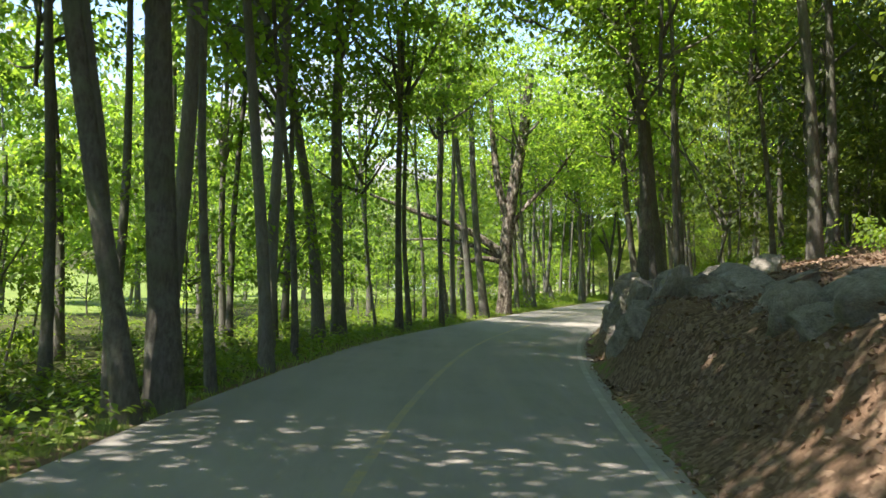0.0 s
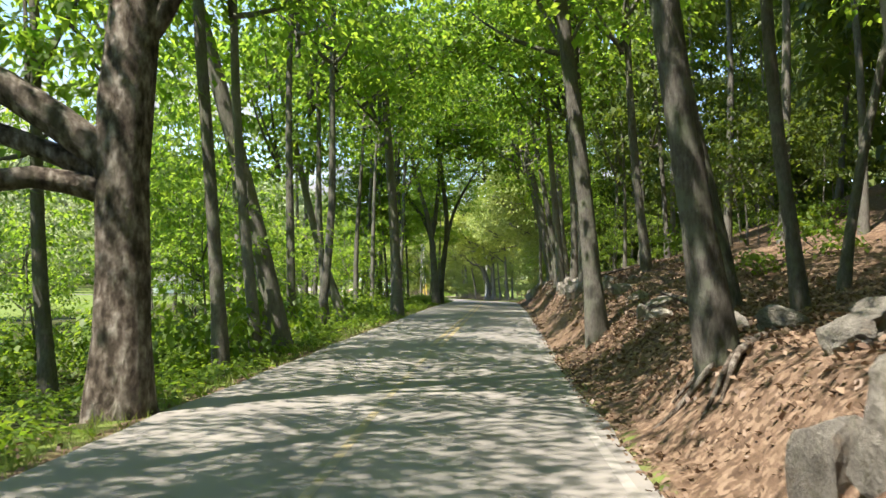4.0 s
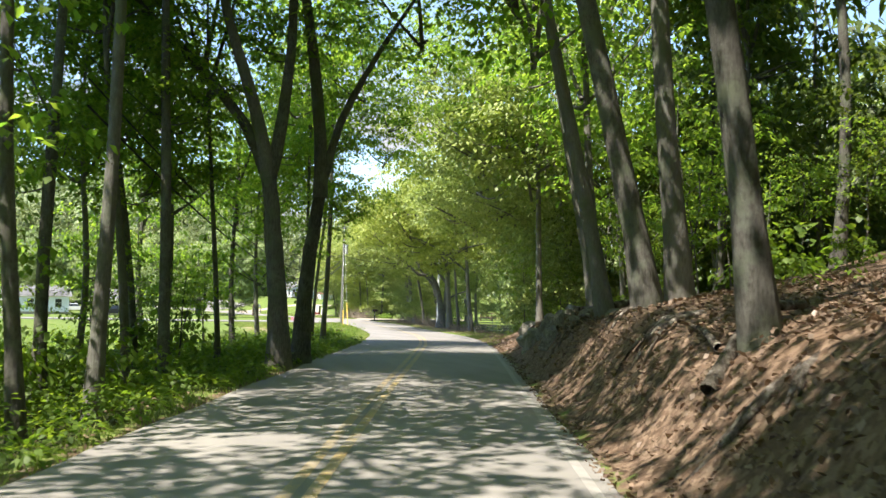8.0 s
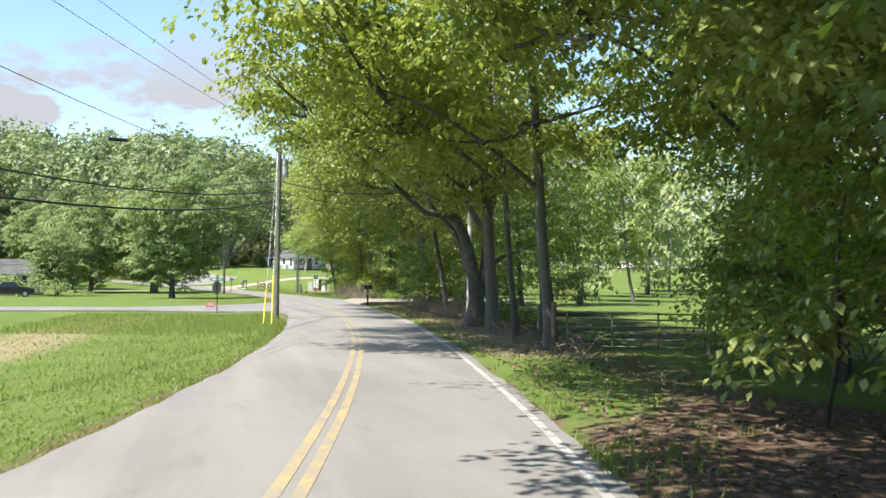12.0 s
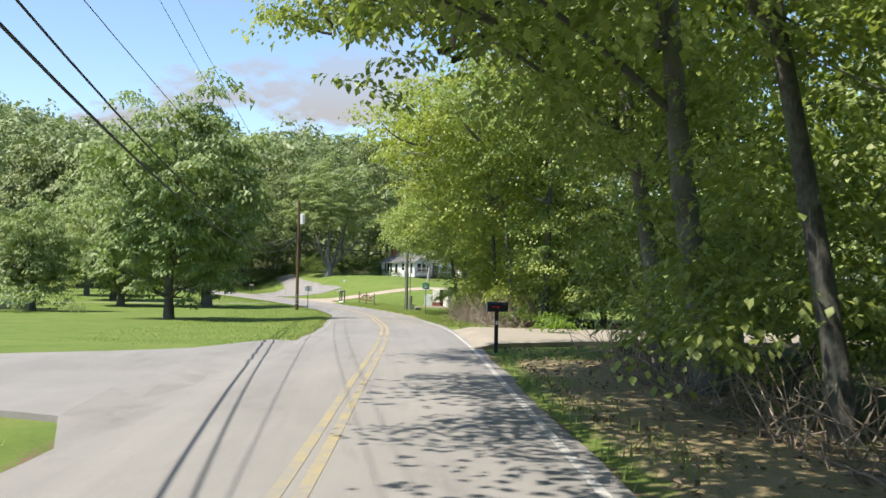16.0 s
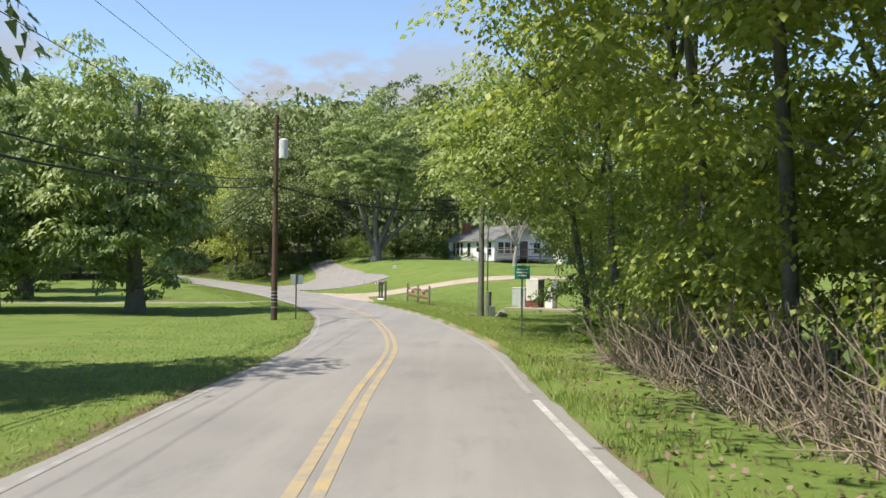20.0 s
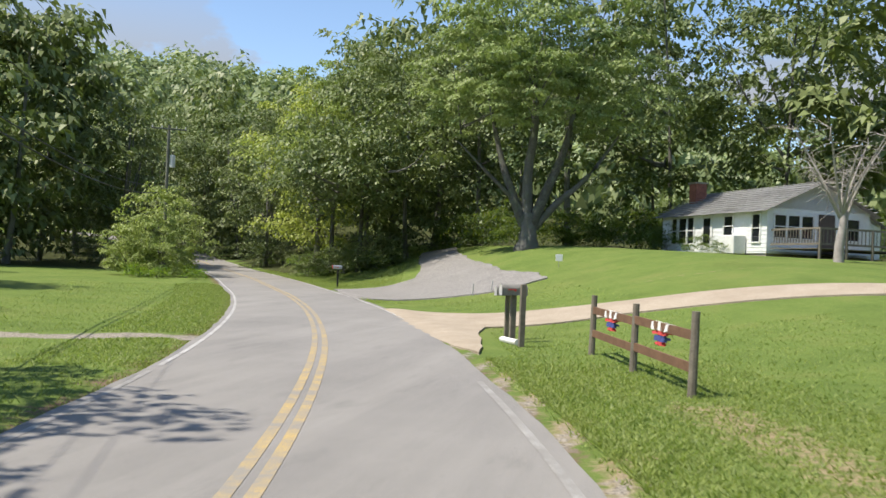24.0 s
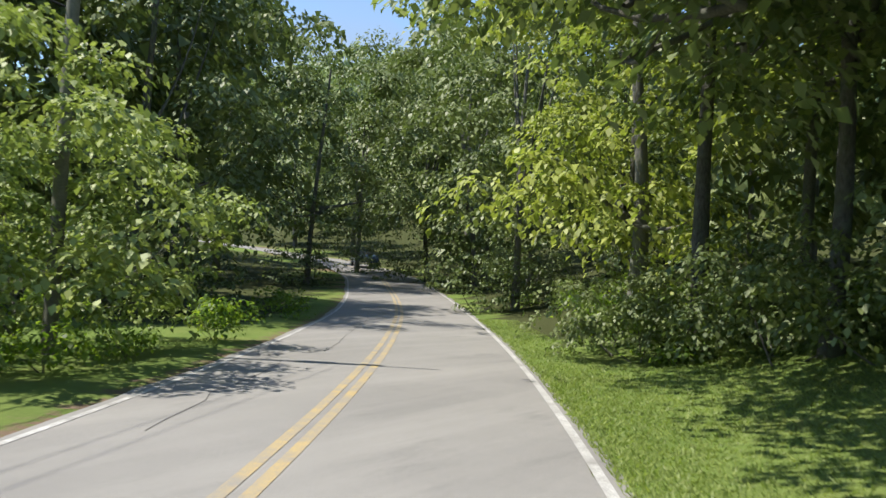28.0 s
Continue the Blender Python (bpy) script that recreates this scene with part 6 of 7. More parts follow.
def at_pole(p, h, dx=0.0, dy=0.0):
    x, y, z = p.matrix_world.translation
    return (x + dx, y + dy, z + h)


for h1, h2, d, sag, r in ((8.95, 8.9, .0, 1.0, .007), (8.6, 8.5, .1, 1.3, .007), (6.3, 6.9, .16, .7, .009), (5.9, 6.3, .16, 2.2, .02), (5.4, 6.0, .17, 2.2, .026)):
    cable(at_pole(P1, h1, -d), at_pole(P2, h2, -d), sag, r)
    cable(at_pole(P2, h2, -d), at_pole(P5, h1 + .4, -d), sag * .7, r)
    cable(at_pole(P1, h1, -d), (14, 96, h1 - .5), sag, r)
for h2, h3, sag, r in ((5.95, 5.4, .5, .03), (6.9, 5.75, .45, .012), (8.6, 8.2, .4, .008)):
    cable(at_pole(P2, h2, .15), at_pole(P3, h3, -.16), sag, r)
for h, sag, r in ((8.2, .5, .009), (6.3, .6, .02), (5.8, .6, .012)):
    cable(at_pole(P1, h, .15), at_pole(P4, h, -.12), sag, r)
    cable(at_pole(P1, h, -.15), (-4, 170, 6.5), sag * 2, r)
cable(at_pole(P3, 6.2), (41.5, 285.5, 3.2), .9, .01)
cable(at_pole(P3, 6.0, .15), (75, 262, 6), 1.2, .015)
for p, h, side in ((P2, 6.1, .5), (P1, 7.9, .35)):
    for k in range(2):
        u = np.linspace(0, 2 * np.pi, 14)
        x, y, z = p.matrix_world.translation
        pts = np.stack([x + side * .5 + .28 * np.cos(u), y - .12 + .1 * k + 0 * u, z + h - .5 - .45 * k + .4 * np.sin(u)], -1)
        v, f = tube_arrays(pts, np.full(14, .008), 4)
        tagged(new("cable_loop", mesh_from("cable_loop", v, f, M["cable"])), "slack loop of black cable hung at a pole", "cable")
# splice cases on the cables
for x, y, z in ((33.8, 244.3, 3.2), (22.8, 160.5, 6.2)):
    bm = bmesh.new()
    rod(bm, (x - .35, y - .15, z), (x + .35, y + .15, z), .075, sides=10)
    part_ = part("splice_case", bm, M["black_paint"], None)
    tagged(part_, "black splice case hung under the overhead cable", "splice case")
# guy wires with yellow guards
for gx_, gy_, h, guard in ((28.95, 157.8, 9.4, 2.4), (28.65, 158.4, 8.2, 1.7)):
    a, b = np.array([gx_, gy_, z_at(gx_, gy_)]), np.array(at_pole(P1, h))
    ob = thing("guy_wire", "steel guy wire with a yellow plastic guard", "guy wire", tuple(a))
    d = b - a
    v, f = tube_arrays([np.zeros(3), d * .5, d], [.008] * 3, 5)
    part("wire", mesh_from("wire", v, f, M["metal_grey"]), None, ob)
    d = d / np.linalg.norm(d)
    bm = bmesh.new()
    rod(bm, d * .1, d * guard, .03, sides=8)
    part("guard", bm, M["yellow_plastic"], ob, "yellow plastic guy guard")


# ---- signs ----
def sign_post(x, y, h, r, mat, name, label, turn):
    ob = thing(name, label, "road sign", (x, y, z_at(x, y)), turn)
    bm = bmesh.new()
    box(bm, (r * 2, r * 1.2, h + .2), (0, 0, h / 2 - .1), bevel=r * .2)
    part("post", bm, mat, ob)
    return ob


def ngon_plate(sides, r, thick, at):
    bm = bmesh.new()
    m = pose(*at, 90, 0, 0) @ pose(0, 0, 0, 0, 0, 180 / sides)
    bmesh.ops.create_cone(bm, cap_ends=True, segments=sides, radius1=r, radius2=r, depth=thick, matrix=m)
    return bm


ob = sign_post(26.6, 173.2, 1.95, .025, M["black_paint"], "stop_sign", "octagonal stop sign seen from behind with green name blades", 48)
part("plate", ngon_plate(8, .38, .006, (0, .03, 1.4)), M["sign_back"], ob)
part("plate_face", ngon_plate(8, .375, .004, (0, .037, 1.4)), M["red_paint"], ob)
for a, z in ((0, 1.84), (90, 2.0)):
    bm = bmesh.new()
    box(bm, (.75, .012, .15), (0, 0, z), (0, 0, a - 55), bevel=.003)
    bl = part("name_blade", bm, M["sign_green"], ob, "green street name blade")
    bm = bmesh.new()
    for sx, w in ((-.18, .22), (.1, .26)):
        m_ = pose(0, 0, z, 0, 0, a - 55)
        for sy in (-.008, .008):
            c_ = m_ @ Vector((sx, sy, 0))
            box(bm, (w, .003, .06), tuple(c_), (0, 0, a - 55))
    part("lettering", bm, M["sign_white"], bl)
ob = thing("yard_sign", "small pink-red yard sign on wire legs", "sign", (26.2, 175.2, z_at(26.2, 175.2)), 5)
bm = bmesh.new()
box(bm, (.5, .012, .3), (0, 0, .42))
board = part("board", bm, M["pink"], ob)
bm = bmesh.new()
for z, w in ((.49, .36), (.42, .4), (.35, .32)):
    box(bm, (w, .004, .025), (0, -.009, z))
part("lettering", bm, M["cloth_white"], board)
for sx in (-.18, .18):
    bm = bmesh.new()
    rod(bm, (sx, 0, -.05), (sx, 0, .3), .005, sides=5)
    part("leg", bm, M["metal_grey"], ob)
ob = sign_post(27.1, 240.45, 2.0, .03, M["post_green"], "road_sign", "rectangular road sign on a green steel post in grass", -8)
for sx, w, mt in ((-.09, .36, "sign_back"), (.2, .2, "sign_white")):
    bm = bmesh.new()
    box(bm, (w, .012, .42), (sx, .03, 1.78), bevel=.004)
    part("plate", bm, M[mt], ob)
ob = sign_post(36.5, 228.6, 2.35, .028, M["post_green"], "street_sign", "blue-green sign on a green steel post by brush", 5)
bm = bmesh.new()
box(bm, (.5, .012, .42), (0, -.03, 2.1), bevel=.004)
pl = part("plate", bm, M["sign_green"], ob, "blue-green sign plate")
bm = bmesh.new()
for z, w in ((2.2, .34), (2.1, .38), (2.0, .3)):
    box(bm, (w, .004, .045), (0, -.04, z))
part("lettering", bm, M["sign_white"], pl)
for x, y, h, mt, lb in ((25.06, 281.7, .5, "metal_grey", "thin reflector stake beside a gravel drive"), (25.83, 281.8, .5, "metal_grey", "thin reflector stake beside a gravel drive"), (41.8, 262.5, 1.5, "cabinet_white", "thin pale marker stake on the lawn")):
    ob = thing("marker_stake", lb, "stake", (x, y, z_at(x, y)))
    bm = bmesh.new()
    rod(bm, (0, 0, -.1), (.05, 0, h), .018, sides=6)
    part("stake", bm, M[mt], ob)
ob = thing("lawn_sign", "small white sign on the lawn beside a gravel drive", "sign", (28.3, 285.2, z_at(28.3, 285.2)), 15)
bm = bmesh.new()
box(bm, (.3, .02, .3), (0, 0, .42), bevel=.005)
part("board", bm, M["sign_white"], ob)
bm = bmesh.new()
rod(bm, (0, .02, -.1), (0, .02, .4), .012, sides=6)
part("stake", bm, M["metal_grey"], ob)


# ---- mailboxes ----
def mailbox_body(ob, at, turn, mat, length=.5, w=.2, h=.24, flag=True, door="white_paint"):
    """A box with a rounded top, lying along its own x, door at -x."""
    bm = bmesh.new()
    prof = [(-w / 2, 0), (w / 2, 0), (w / 2, h * .55)] + [(w / 2 * math.cos(a), h * .55 + h * .45 * math.sin(a)) for a in np.linspace(.3, math.pi - .3, 6)] + [(-w / 2, h * .55)]
    m = pose(*at, 0, 0, turn)
    rings = [[bm.verts.new(m @ Vector((x, py, pz))) for py, pz in prof] for x in (-length / 2, length / 2)]
    n = len(prof)
    for i in range(n):
        bm.faces.new((rings[0][i], rings[0][(i + 1) % n], rings[1][(i + 1) % n], rings[1][i]))
    bm.faces.new(rings[0][::-1])
    bm.faces.new(rings[1])
    body = part("box", bm, mat, ob)
    bm = bmesh.new()
    vs = [bm.verts.new(m @ Vector((-length / 2 - .012, py * 1.06, pz * 1.04 - .004))) for py, pz in prof]
    bm.faces.new(vs)
    bmesh.ops.solidify(bm, geom=bm.faces[:], thickness=.012)
    part("door", bm, M[door], body)
    if flag:
        bm = bmesh.new()
        c_ = m @ Vector((-length * .12, -w / 2 - .012, h * .5))
        box(bm, (.22, .008, .025), tuple(c_), (0, 0, turn))
        c_ = m @ Vector((-length * .0, -w / 2 - .014, h * .46))
        box(bm, (.05, .008, .05), tuple(c_), (0, 0, turn))
        part("flag", bm, M["red_paint"], body)
    return body


def square_post(ob, x, y, h, w, mat, name="post"):
    bm = bmesh.new()
    box(bm, (w, w, h + .15), (x, y, h / 2 - .075), bevel=w * .06)
    return part(name, bm, mat, ob)


ob = thing("mailbox", "black mailbox with red flag on a dark timber post", "mailbox", (36.5, 185.3, z_at(36.5, 185.3)), 0)
square_post(ob, 0, 0, 1.08, .1, M["black_paint"])
mailbox_body(ob, (.02, 0, 1.08), 3, M["black_paint"], .55, .22, .26, door="metal_grey")
bm = bmesh.new()
box(bm, (.004, .05, .14), (-.053, 0, .75))
box(bm, (.05, .004, .1), (0, -.053, .78))
part("number_bar", bm, M["cloth_white"], ob)
mx, my = 28.85, 265.2
ob = thing("double_mailbox", "two old grey mailboxes on weathered square timber posts", "mailbox", (mx, my, z_at(mx, my)), 22)
square_post(ob, 0, 0, 1.12, .13, M["wood_post"])
square_post(ob, .05, .75, 1.1, .1, M["wood_post"])
square_post(ob, -.1, -1.2, 1.4, .12, M["wood_post"])
mailbox_body(ob, (-.02, -.05, 1.12), 4, M["mailbox_old"], .62, .24, .26)
mailbox_body(ob, (-.02, .68, 1.08), 4, M["mailbox_old"], .5, .2, .22, flag=False)
bm = bmesh.new()
rod(bm, (-.155, .31, .05), (-.1, -.9, .07), .075, sides=12)
tagged(part("pipe", bm, M["white_paint"], None), "short length of white pipe lying in the grass", "pipe").matrix_world = pose(mx, my, z_at(mx, my), 0, 0, 22)
ob = thing("small_mailbox", "small dark mailbox on a black post beside the road", "mailbox", (14.9, 295.2, z_at(14.9, 295.2)), 28)
square_post(ob, 0, 0, 1.0, .09, M["black_paint"])
mailbox_body(ob, (-.05, 0, 1.05), 0, M["metal_grey"], .52, .2, .22, flag=True, door="red_paint")
bm = bmesh.new()
box(bm, (.5, .14, .03), (.12, 0, .86))
part("newspaper_shelf", bm, M["wood_post"], ob)


# ---- short ornamental fence with bunting ----
F = [(30.82, 262.67), (31.66, 259.87), (32.5, 257.07)]
ob = thing("rail_fence", "short brown two-rail timber fence hung with bunting", "fence", (F[1][0], F[1][1], z_at(*F[1])))
fz = [z_at(*p) - z_at(*F[1]) for p in F]
for (x, y), z, h in zip(F, fz, (1.22, 1.2, 1.24)):
    bm = bmesh.new()
    rod(bm, (x - F[1][0], y - F[1][1], z - .15), (x - F[1][0] + .02, y - F[1][1], z + h), .07, .06, 9)
    part("post", bm, M["wood_post"], ob)
for i in range(2):
    for h in (.45, .92):
        a, b = Vector((F[i][0] - F[1][0], F[i][1] - F[1][1], fz[i] + h)), Vector((F[i + 1][0] - F[1][0], F[i + 1][1] - F[1][1], fz[i + 1] + h - .03))
        d = b - a
        bm = bmesh.new()
        m = Matrix.Translation((a + b) / 2) @ d.to_track_quat("X", "Z").to_matrix().to_4x4() @ Matrix.Diagonal((d.length, .04, .14, 1))
        bmesh.ops.create_cube(bm, size=1, matrix=m)
        part("rail", bm, M["wood_rail"], ob)
for i in range(2):
    a, b = np.array([*F[i], z_at(*F[i]) + .98]), np.array([*F[i + 1], z_at(*F[i + 1]) + .95])
    mid = a * .5 + b * .5
    d = (b - a) / np.linalg.norm(b - a)
    ob = thing("bunting", "red, white and blue pleated bunting draped over a rail", "bunting", tuple(mid))
    for z0, z1, w, mt in ((.02, -.13, .55, "cloth_white"), (-.13, -.2, .45, "cloth_red"), (-.2, -.3, .3, "cloth_blue"), (-.3, -.36, .2, "cloth_red")):
        u = np.linspace(-1, 1, 13)
        top = np.stack([u * w * d[0] - .05 * np.cos(u * 9), u * w * d[1] + .03 * np.cos(u * 9), z0 - .02 * u * u + .012 * np.cos(u * 14)], -1)
        bot = np.stack([u * w * .88 * d[0] - .07 * np.cos(u * 9 + .4), u * w * .88 * d[1] + .04 * np.cos(u * 9 + .4), z1 + .04 * u * u + .015 * np.cos(u * 14)], -1)
        v = np.concatenate([top, bot])
        f = np.array([[k, k + 1, k + 14, k + 13] for k in range(12)])
        part("band", mesh_from("band", v, f, M[mt], True), None, ob)


# ---- utility cabinets on their slab ----
ux, uy = 38.7, 253.2
uz = z_at(ux, uy)
bm = bmesh.new()
box(bm, (4.3, 1.6, .16), (0, 0, .02), bevel=.02)
slab = part("concrete_slab", bm, M["concrete"], None)
slab.matrix_world = pose(39.3, 252.2, uz, 0, 0, -33)
tagged(slab, "low concrete slab under utility cabinets", "slab", kind="structure")


def cabinet(x, y, w, d, h, mats, label, ribs=0, plinth=0.0, turn=-33):
    ob = thing("utility_cabinet", label, "utility cabinet", (x, y, uz + .1), turn, group="utility cabinets")
    bm = bmesh.new()
    box(bm, (w, d, h - plinth), (0, 0, plinth + (h - plinth) / 2), bevel=.015)
    body = part("body", bm, M[mats[0]], ob)
    bm = bmesh.new()
    box(bm, (w * 1.04, d * 1.06, .06), (0, 0, h + .02), bevel=.015)
    part("lid", bm, M[mats[0]], ob)
    if plinth:
        for k in range(2):
            bm = bmesh.new()
            box(bm, (w * .48, d * .98, plinth), ((k - .5) * w * .5, 0, plinth / 2), bevel=.01)
            part("plinth", bm, M["maroon"], ob)
    for k in range(ribs):
        bm = bmesh.new()
        box(bm, (.025, .03, (h - plinth) * .94), (-w / 2 + (k + .5) * w / ribs, -d / 2 - .012, plinth + (h - plinth) / 2), bevel=.006)
        part("rib", bm, M[mats[0]], body)
    bm = bmesh.new()
    box(bm, (.02, d * .96, (h - plinth) * .96), (w / 2 + .008, 0, plinth + (h - plinth) / 2))
    part("side_panel", bm, M[mats[1]], body)
    bm = bmesh.new()
    box(bm, (.03, .03, .18), (w * .38, -d / 2 - .03, h * .55), bevel=.006)
    part("handle", bm, M["metal_grey"], body)
    return ob


cabinet(38.05, 254.5, .85, .65, 1.05, ("cabinet_green", "cabinet_green"), "low grey-green ribbed utility cabinet on a slab", 5)
cabinet(38.8, 253.3, .8, .75, 1.6, ("cabinet_white", "cabinet_brown"), "tall off-white ribbed utility cabinet on a maroon plinth", 9, .38)
cabinet(39.6, 252.2, .45, .5, 1.15, ("cabinet_white", "cabinet_white"), "small off-white utility cabinet on a concrete slab", 0)
ob = thing("meter_box", "grey electric meter box on a short post", "meter box", (40.0, 252.9, uz + .08), -33)
bm = bmesh.new()
box(bm, (.07, .07, 1.1), (0, 0, .55))
part("post", bm, M["wood_post"], ob)
bm = bmesh.new()
box(bm, (.4, .16, .5), (0, -.1, 1.3), bevel=.02)
part("box", bm, M["metal_grey"], ob)


# ---- field gate ----
ob = thing("field_gate", "dark tubular steel gate across a field entrance", "gate", (36.15, 144.1, z_at(36.15, 144.1)), -17)
for k, h in enumerate((.2, .38, .56, .74, .92, 1.08)):
    bm = bmesh.new()
    rod(bm, (0, 0, h), (3.6, 0, h - .02), .022, sides=8)
    part("bar", bm, M["post_green"], ob)
for x in (.02, 1.2, 2.4, 3.58):
    bm = bmesh.new()
    rod(bm, (x, 0, .17), (x, 0, 1.1), .025, sides=8)
    part("upright", bm, M["post_green"], ob)
for x, y, h in ((35.95, 144.6, 1.35), (39.7, 143.0, 1.3), (36.5, 147.5, 1.2), (36.8, 151, 1.25), (37.0, 155.0, 1.2), (37.6, 159.6, 1.2), (38.1, 163.2, 1.15)):
    ob = thing("fence_post", "weathered round timber fence post at the field edge", "post", (x, y, z_at(x, y)), group="field fence posts")
    bm = bmesh.new()
    rod(bm, (0, 0, -.2), (.02, 0, h), .08, .07, 9)
    part("post", bm, M["wood_post"], ob)
ob = thing("board_fence", "dark board fence at the end of the driveway", "fence", (55, 199, z_at(55, 199)), -60)
for h in (.5, 1.0):
    bm = bmesh.new()
    box(bm, (4, .04, .14), (0, 0, h))
    part("rail", bm, M["wood_pole_dark"], ob)
for x in (-2, 0, 2):
    square_post(ob, x, .06, 1.2, .12, M["wood_pole_dark"])
bm = bmesh.new()
box(bm, (2.4, .04, .12), (-1, -.03, .75), (0, 28, 0))
part("brace", bm, M["wood_pole_dark"], ob)
# dark stump with shoots on the left lawn
ob = thing("stump", "dark rotten stump with a few shoots on the lawn", "stump", (23.9, 129.2, z_at(23.9, 129.2)))
me = ROCKS[4].copy()
me.materials.clear()
me.materials.append(M["wood_pole_dark"])
c = part("stump_wood", me, None, ob)
c.matrix_basis = pose(0, 0, .12, 0, 0, 20) @ Matrix.Diagonal((.34, .2, .26, 1))
for x in (.1, .2, -.1):
    bm = bmesh.new()
    rod(bm, (x, 0, .2), (x + .06, .02, .55), .012, .006, 5)
    part("shoot", bm, M["twig"], ob)


# ---- houses ----
def window(ob, at, w, h, side, glass_bars=True):
    """A framed window with glass; side: 'x' on a wall whose outside is -x, 'y' on one whose outside is -y."""
    bm = bmesh.new()
    t = .07
    rects = [(w + 2 * t, t, 0, h / 2 + t / 2), (w + 2 * t, t, 0, -h / 2 - t / 2), (t, h, -w / 2 - t / 2, 0), (t, h, w / 2 + t / 2, 0)]
    if glass_bars:
        rects.append((w, t * .6, 0, 0))
    for a, b, u, v in rects:
        if side == "x":
            box(bm, (.08, a, b), (at[0] - .03, at[1] + u, at[2] + v))
        else:
            box(bm, (a, .08, b), (at[0] + u, at[1] - .03, at[2] + v))
    fr = part("window", bm, M["white_paint"], ob)
    bm = bmesh.new()
    box(bm, (.02, w, h) if side == "x" else (w, .02, h), (at[0] - .012, at[1], at[2]) if side == "x" else (at[0], at[1] - .012, at[2]))
    part("pane", bm, M["glass"], fr)
    return fr


def house_shell(ob, L, W, h, rise, wall, roof, over=.45, floor=.35):
    """Four walls, two gables and a ridged roof; the long side runs along x, the outside of the seen walls is -x and -y."""
    for sx, sy, x, y in ((L, .16, L / 2, .08), (L, .16, L / 2, W - .08), (.16, W - .32, .08, W / 2), (.16, W - .32, L - .08, W / 2)):
        bm = bmesh.new()
        box(bm, (sx, sy, h), (x, y, floor + h / 2))
        w_ = part("wall", bm, M[wall], ob)
        for k in range(int(h / .2)):
            bm = bmesh.new()
            z = floor + .1 + k * .2
            if sx > sy:
                box(bm, (sx, .02, .02), (x, y + (-.085 if y < W / 2 else .085), z))
            else:
                box(bm, (.02, sy + .3, .02), (x + (-.085 if x < L / 2 else .085), y, z))
            part("clapboard", bm, M[wall], w_)
    bm = bmesh.new()
    box(bm, (L - .1, W - .1, floor + .25), (L / 2, W / 2, floor / 2 - .1))
    part("foundation", bm, M["concrete"], ob)
    for x in (.08, L - .08):
        bm = bmesh.new()
        vs = [bm.verts.new((x - .08, 0, floor + h)), bm.verts.new((x - .08, W, floor + h)), bm.verts.new((x - .08, W / 2, floor + h + rise))]
        bm.faces.new(vs)
        bmesh.ops.solidify(bm, geom=bm.faces[:], thickness=-.16)
        part("gable", bm, M[wall], ob)
    for sgn in (0, 1):
        y0, y1 = (-over, W / 2) if sgn == 0 else (W + over, W / 2)
        z0, z1 = floor + h - rise * over / (W / 2), floor + h + rise
        bm = bmesh.new()
        vs = [bm.verts.new(p) for p in ((-over, y0, z0), (L + over, y0, z0), (L + over, y1, z1), (-over, y1, z1))]
        bm.faces.new(vs if sgn == 0 else vs[::-1])
        bmesh.ops.solidify(bm, geom=bm.faces[:], thickness=-.12)
        rf = part("roof", bm, M[roof], ob)
        rows = int(math.hypot(y1 - y0, rise) / .3)
        for k in range(1, rows):
            u = k / rows
            bm = bmesh.new()
            box(bm, (L + 2 * over, .05, .03), (L / 2, y0 + (y1 - y0) * u, z0 + (z1 - z0) * u + .125), (math.degrees(math.atan2(z1 - z0, y1 - y0)) if sgn == 0 else -math.degrees(math.atan2(z1 - z0, y0 - y1)), 0, 0))
            part("shingle_course", bm, M[roof], rf)


HX, HY, HL, HW = 37.6, 289.5, 9.6, 5.8
hz = z_at(HX, HY) - .05
HOUSE = thing("white_house", "single-storey white clapboard house with grey roof and deck", "house", (HX, HY, hz), 118.2)
# local x runs along the long wall away from the road bend; the wall seen from the road is at +y
HOUSE.matrix_world = pose(HX, HY, hz, 0, 0, 118.2) @ Matrix.Translation((0, -HW, 0))
house_shell(HOUSE, HL, HW, 2.15, 1.35, "siding", "roof_grey", .4, .2)


def long_wall_window(x, z, w, h, bars=True):
    bm = bmesh.new()
    for a, b, u, v in ((w + .14, .07, 0, h / 2 + .035), (w + .14, .07, 0, -h / 2 - .035), (.07, h, -w / 2 - .035, 0), (.07, h, w / 2 + .035, 0), (w, .04, 0, 0)):
        box(bm, (a, .08, b), (x + u, HW + .03, z + v))
    fr = part("window", bm, M["white_paint"], HOUSE)
    bm = bmesh.new()
    box(bm, (w, .02, h), (x, HW + .012, z))
    part("pane", bm, M["glass"], fr)


for x, z, w, h in ((.8, 1.4, .6, 1.3), (3.1, 1.55, .75, .95), (6.6, 1.4, .6, 1.35), (7.4, 1.4, .75, 1.35), (8.25, 1.4, .5, 1.35)):
    long_wall_window(x, z, w, h)
bm = bmesh.new()
box(bm, (.95, .06, 1.95), (5.0, HW + .03, 1.2), bevel=.01)
dr = part("door", bm, M["white_paint"], HOUSE)
bm = bmesh.new()
box(bm, (.6, .02, 1.3), (5.0, HW + .07, 1.35))
part("pane", bm, M["glass"], dr)
for y in (5.1, 4.35, 3.6):
    window(HOUSE, (0, y, 1.5), .62, 1.05, "x")
bm = bmesh.new()
box(bm, (.06, .9, 1.95), (-.03, 2.5, 1.2), bevel=.01)
part("door", bm, M["cabinet_brown"], HOUSE)
window(HOUSE, (0, 1.0, 1.5), .7, 1.0, "x")
bm = bmesh.new()
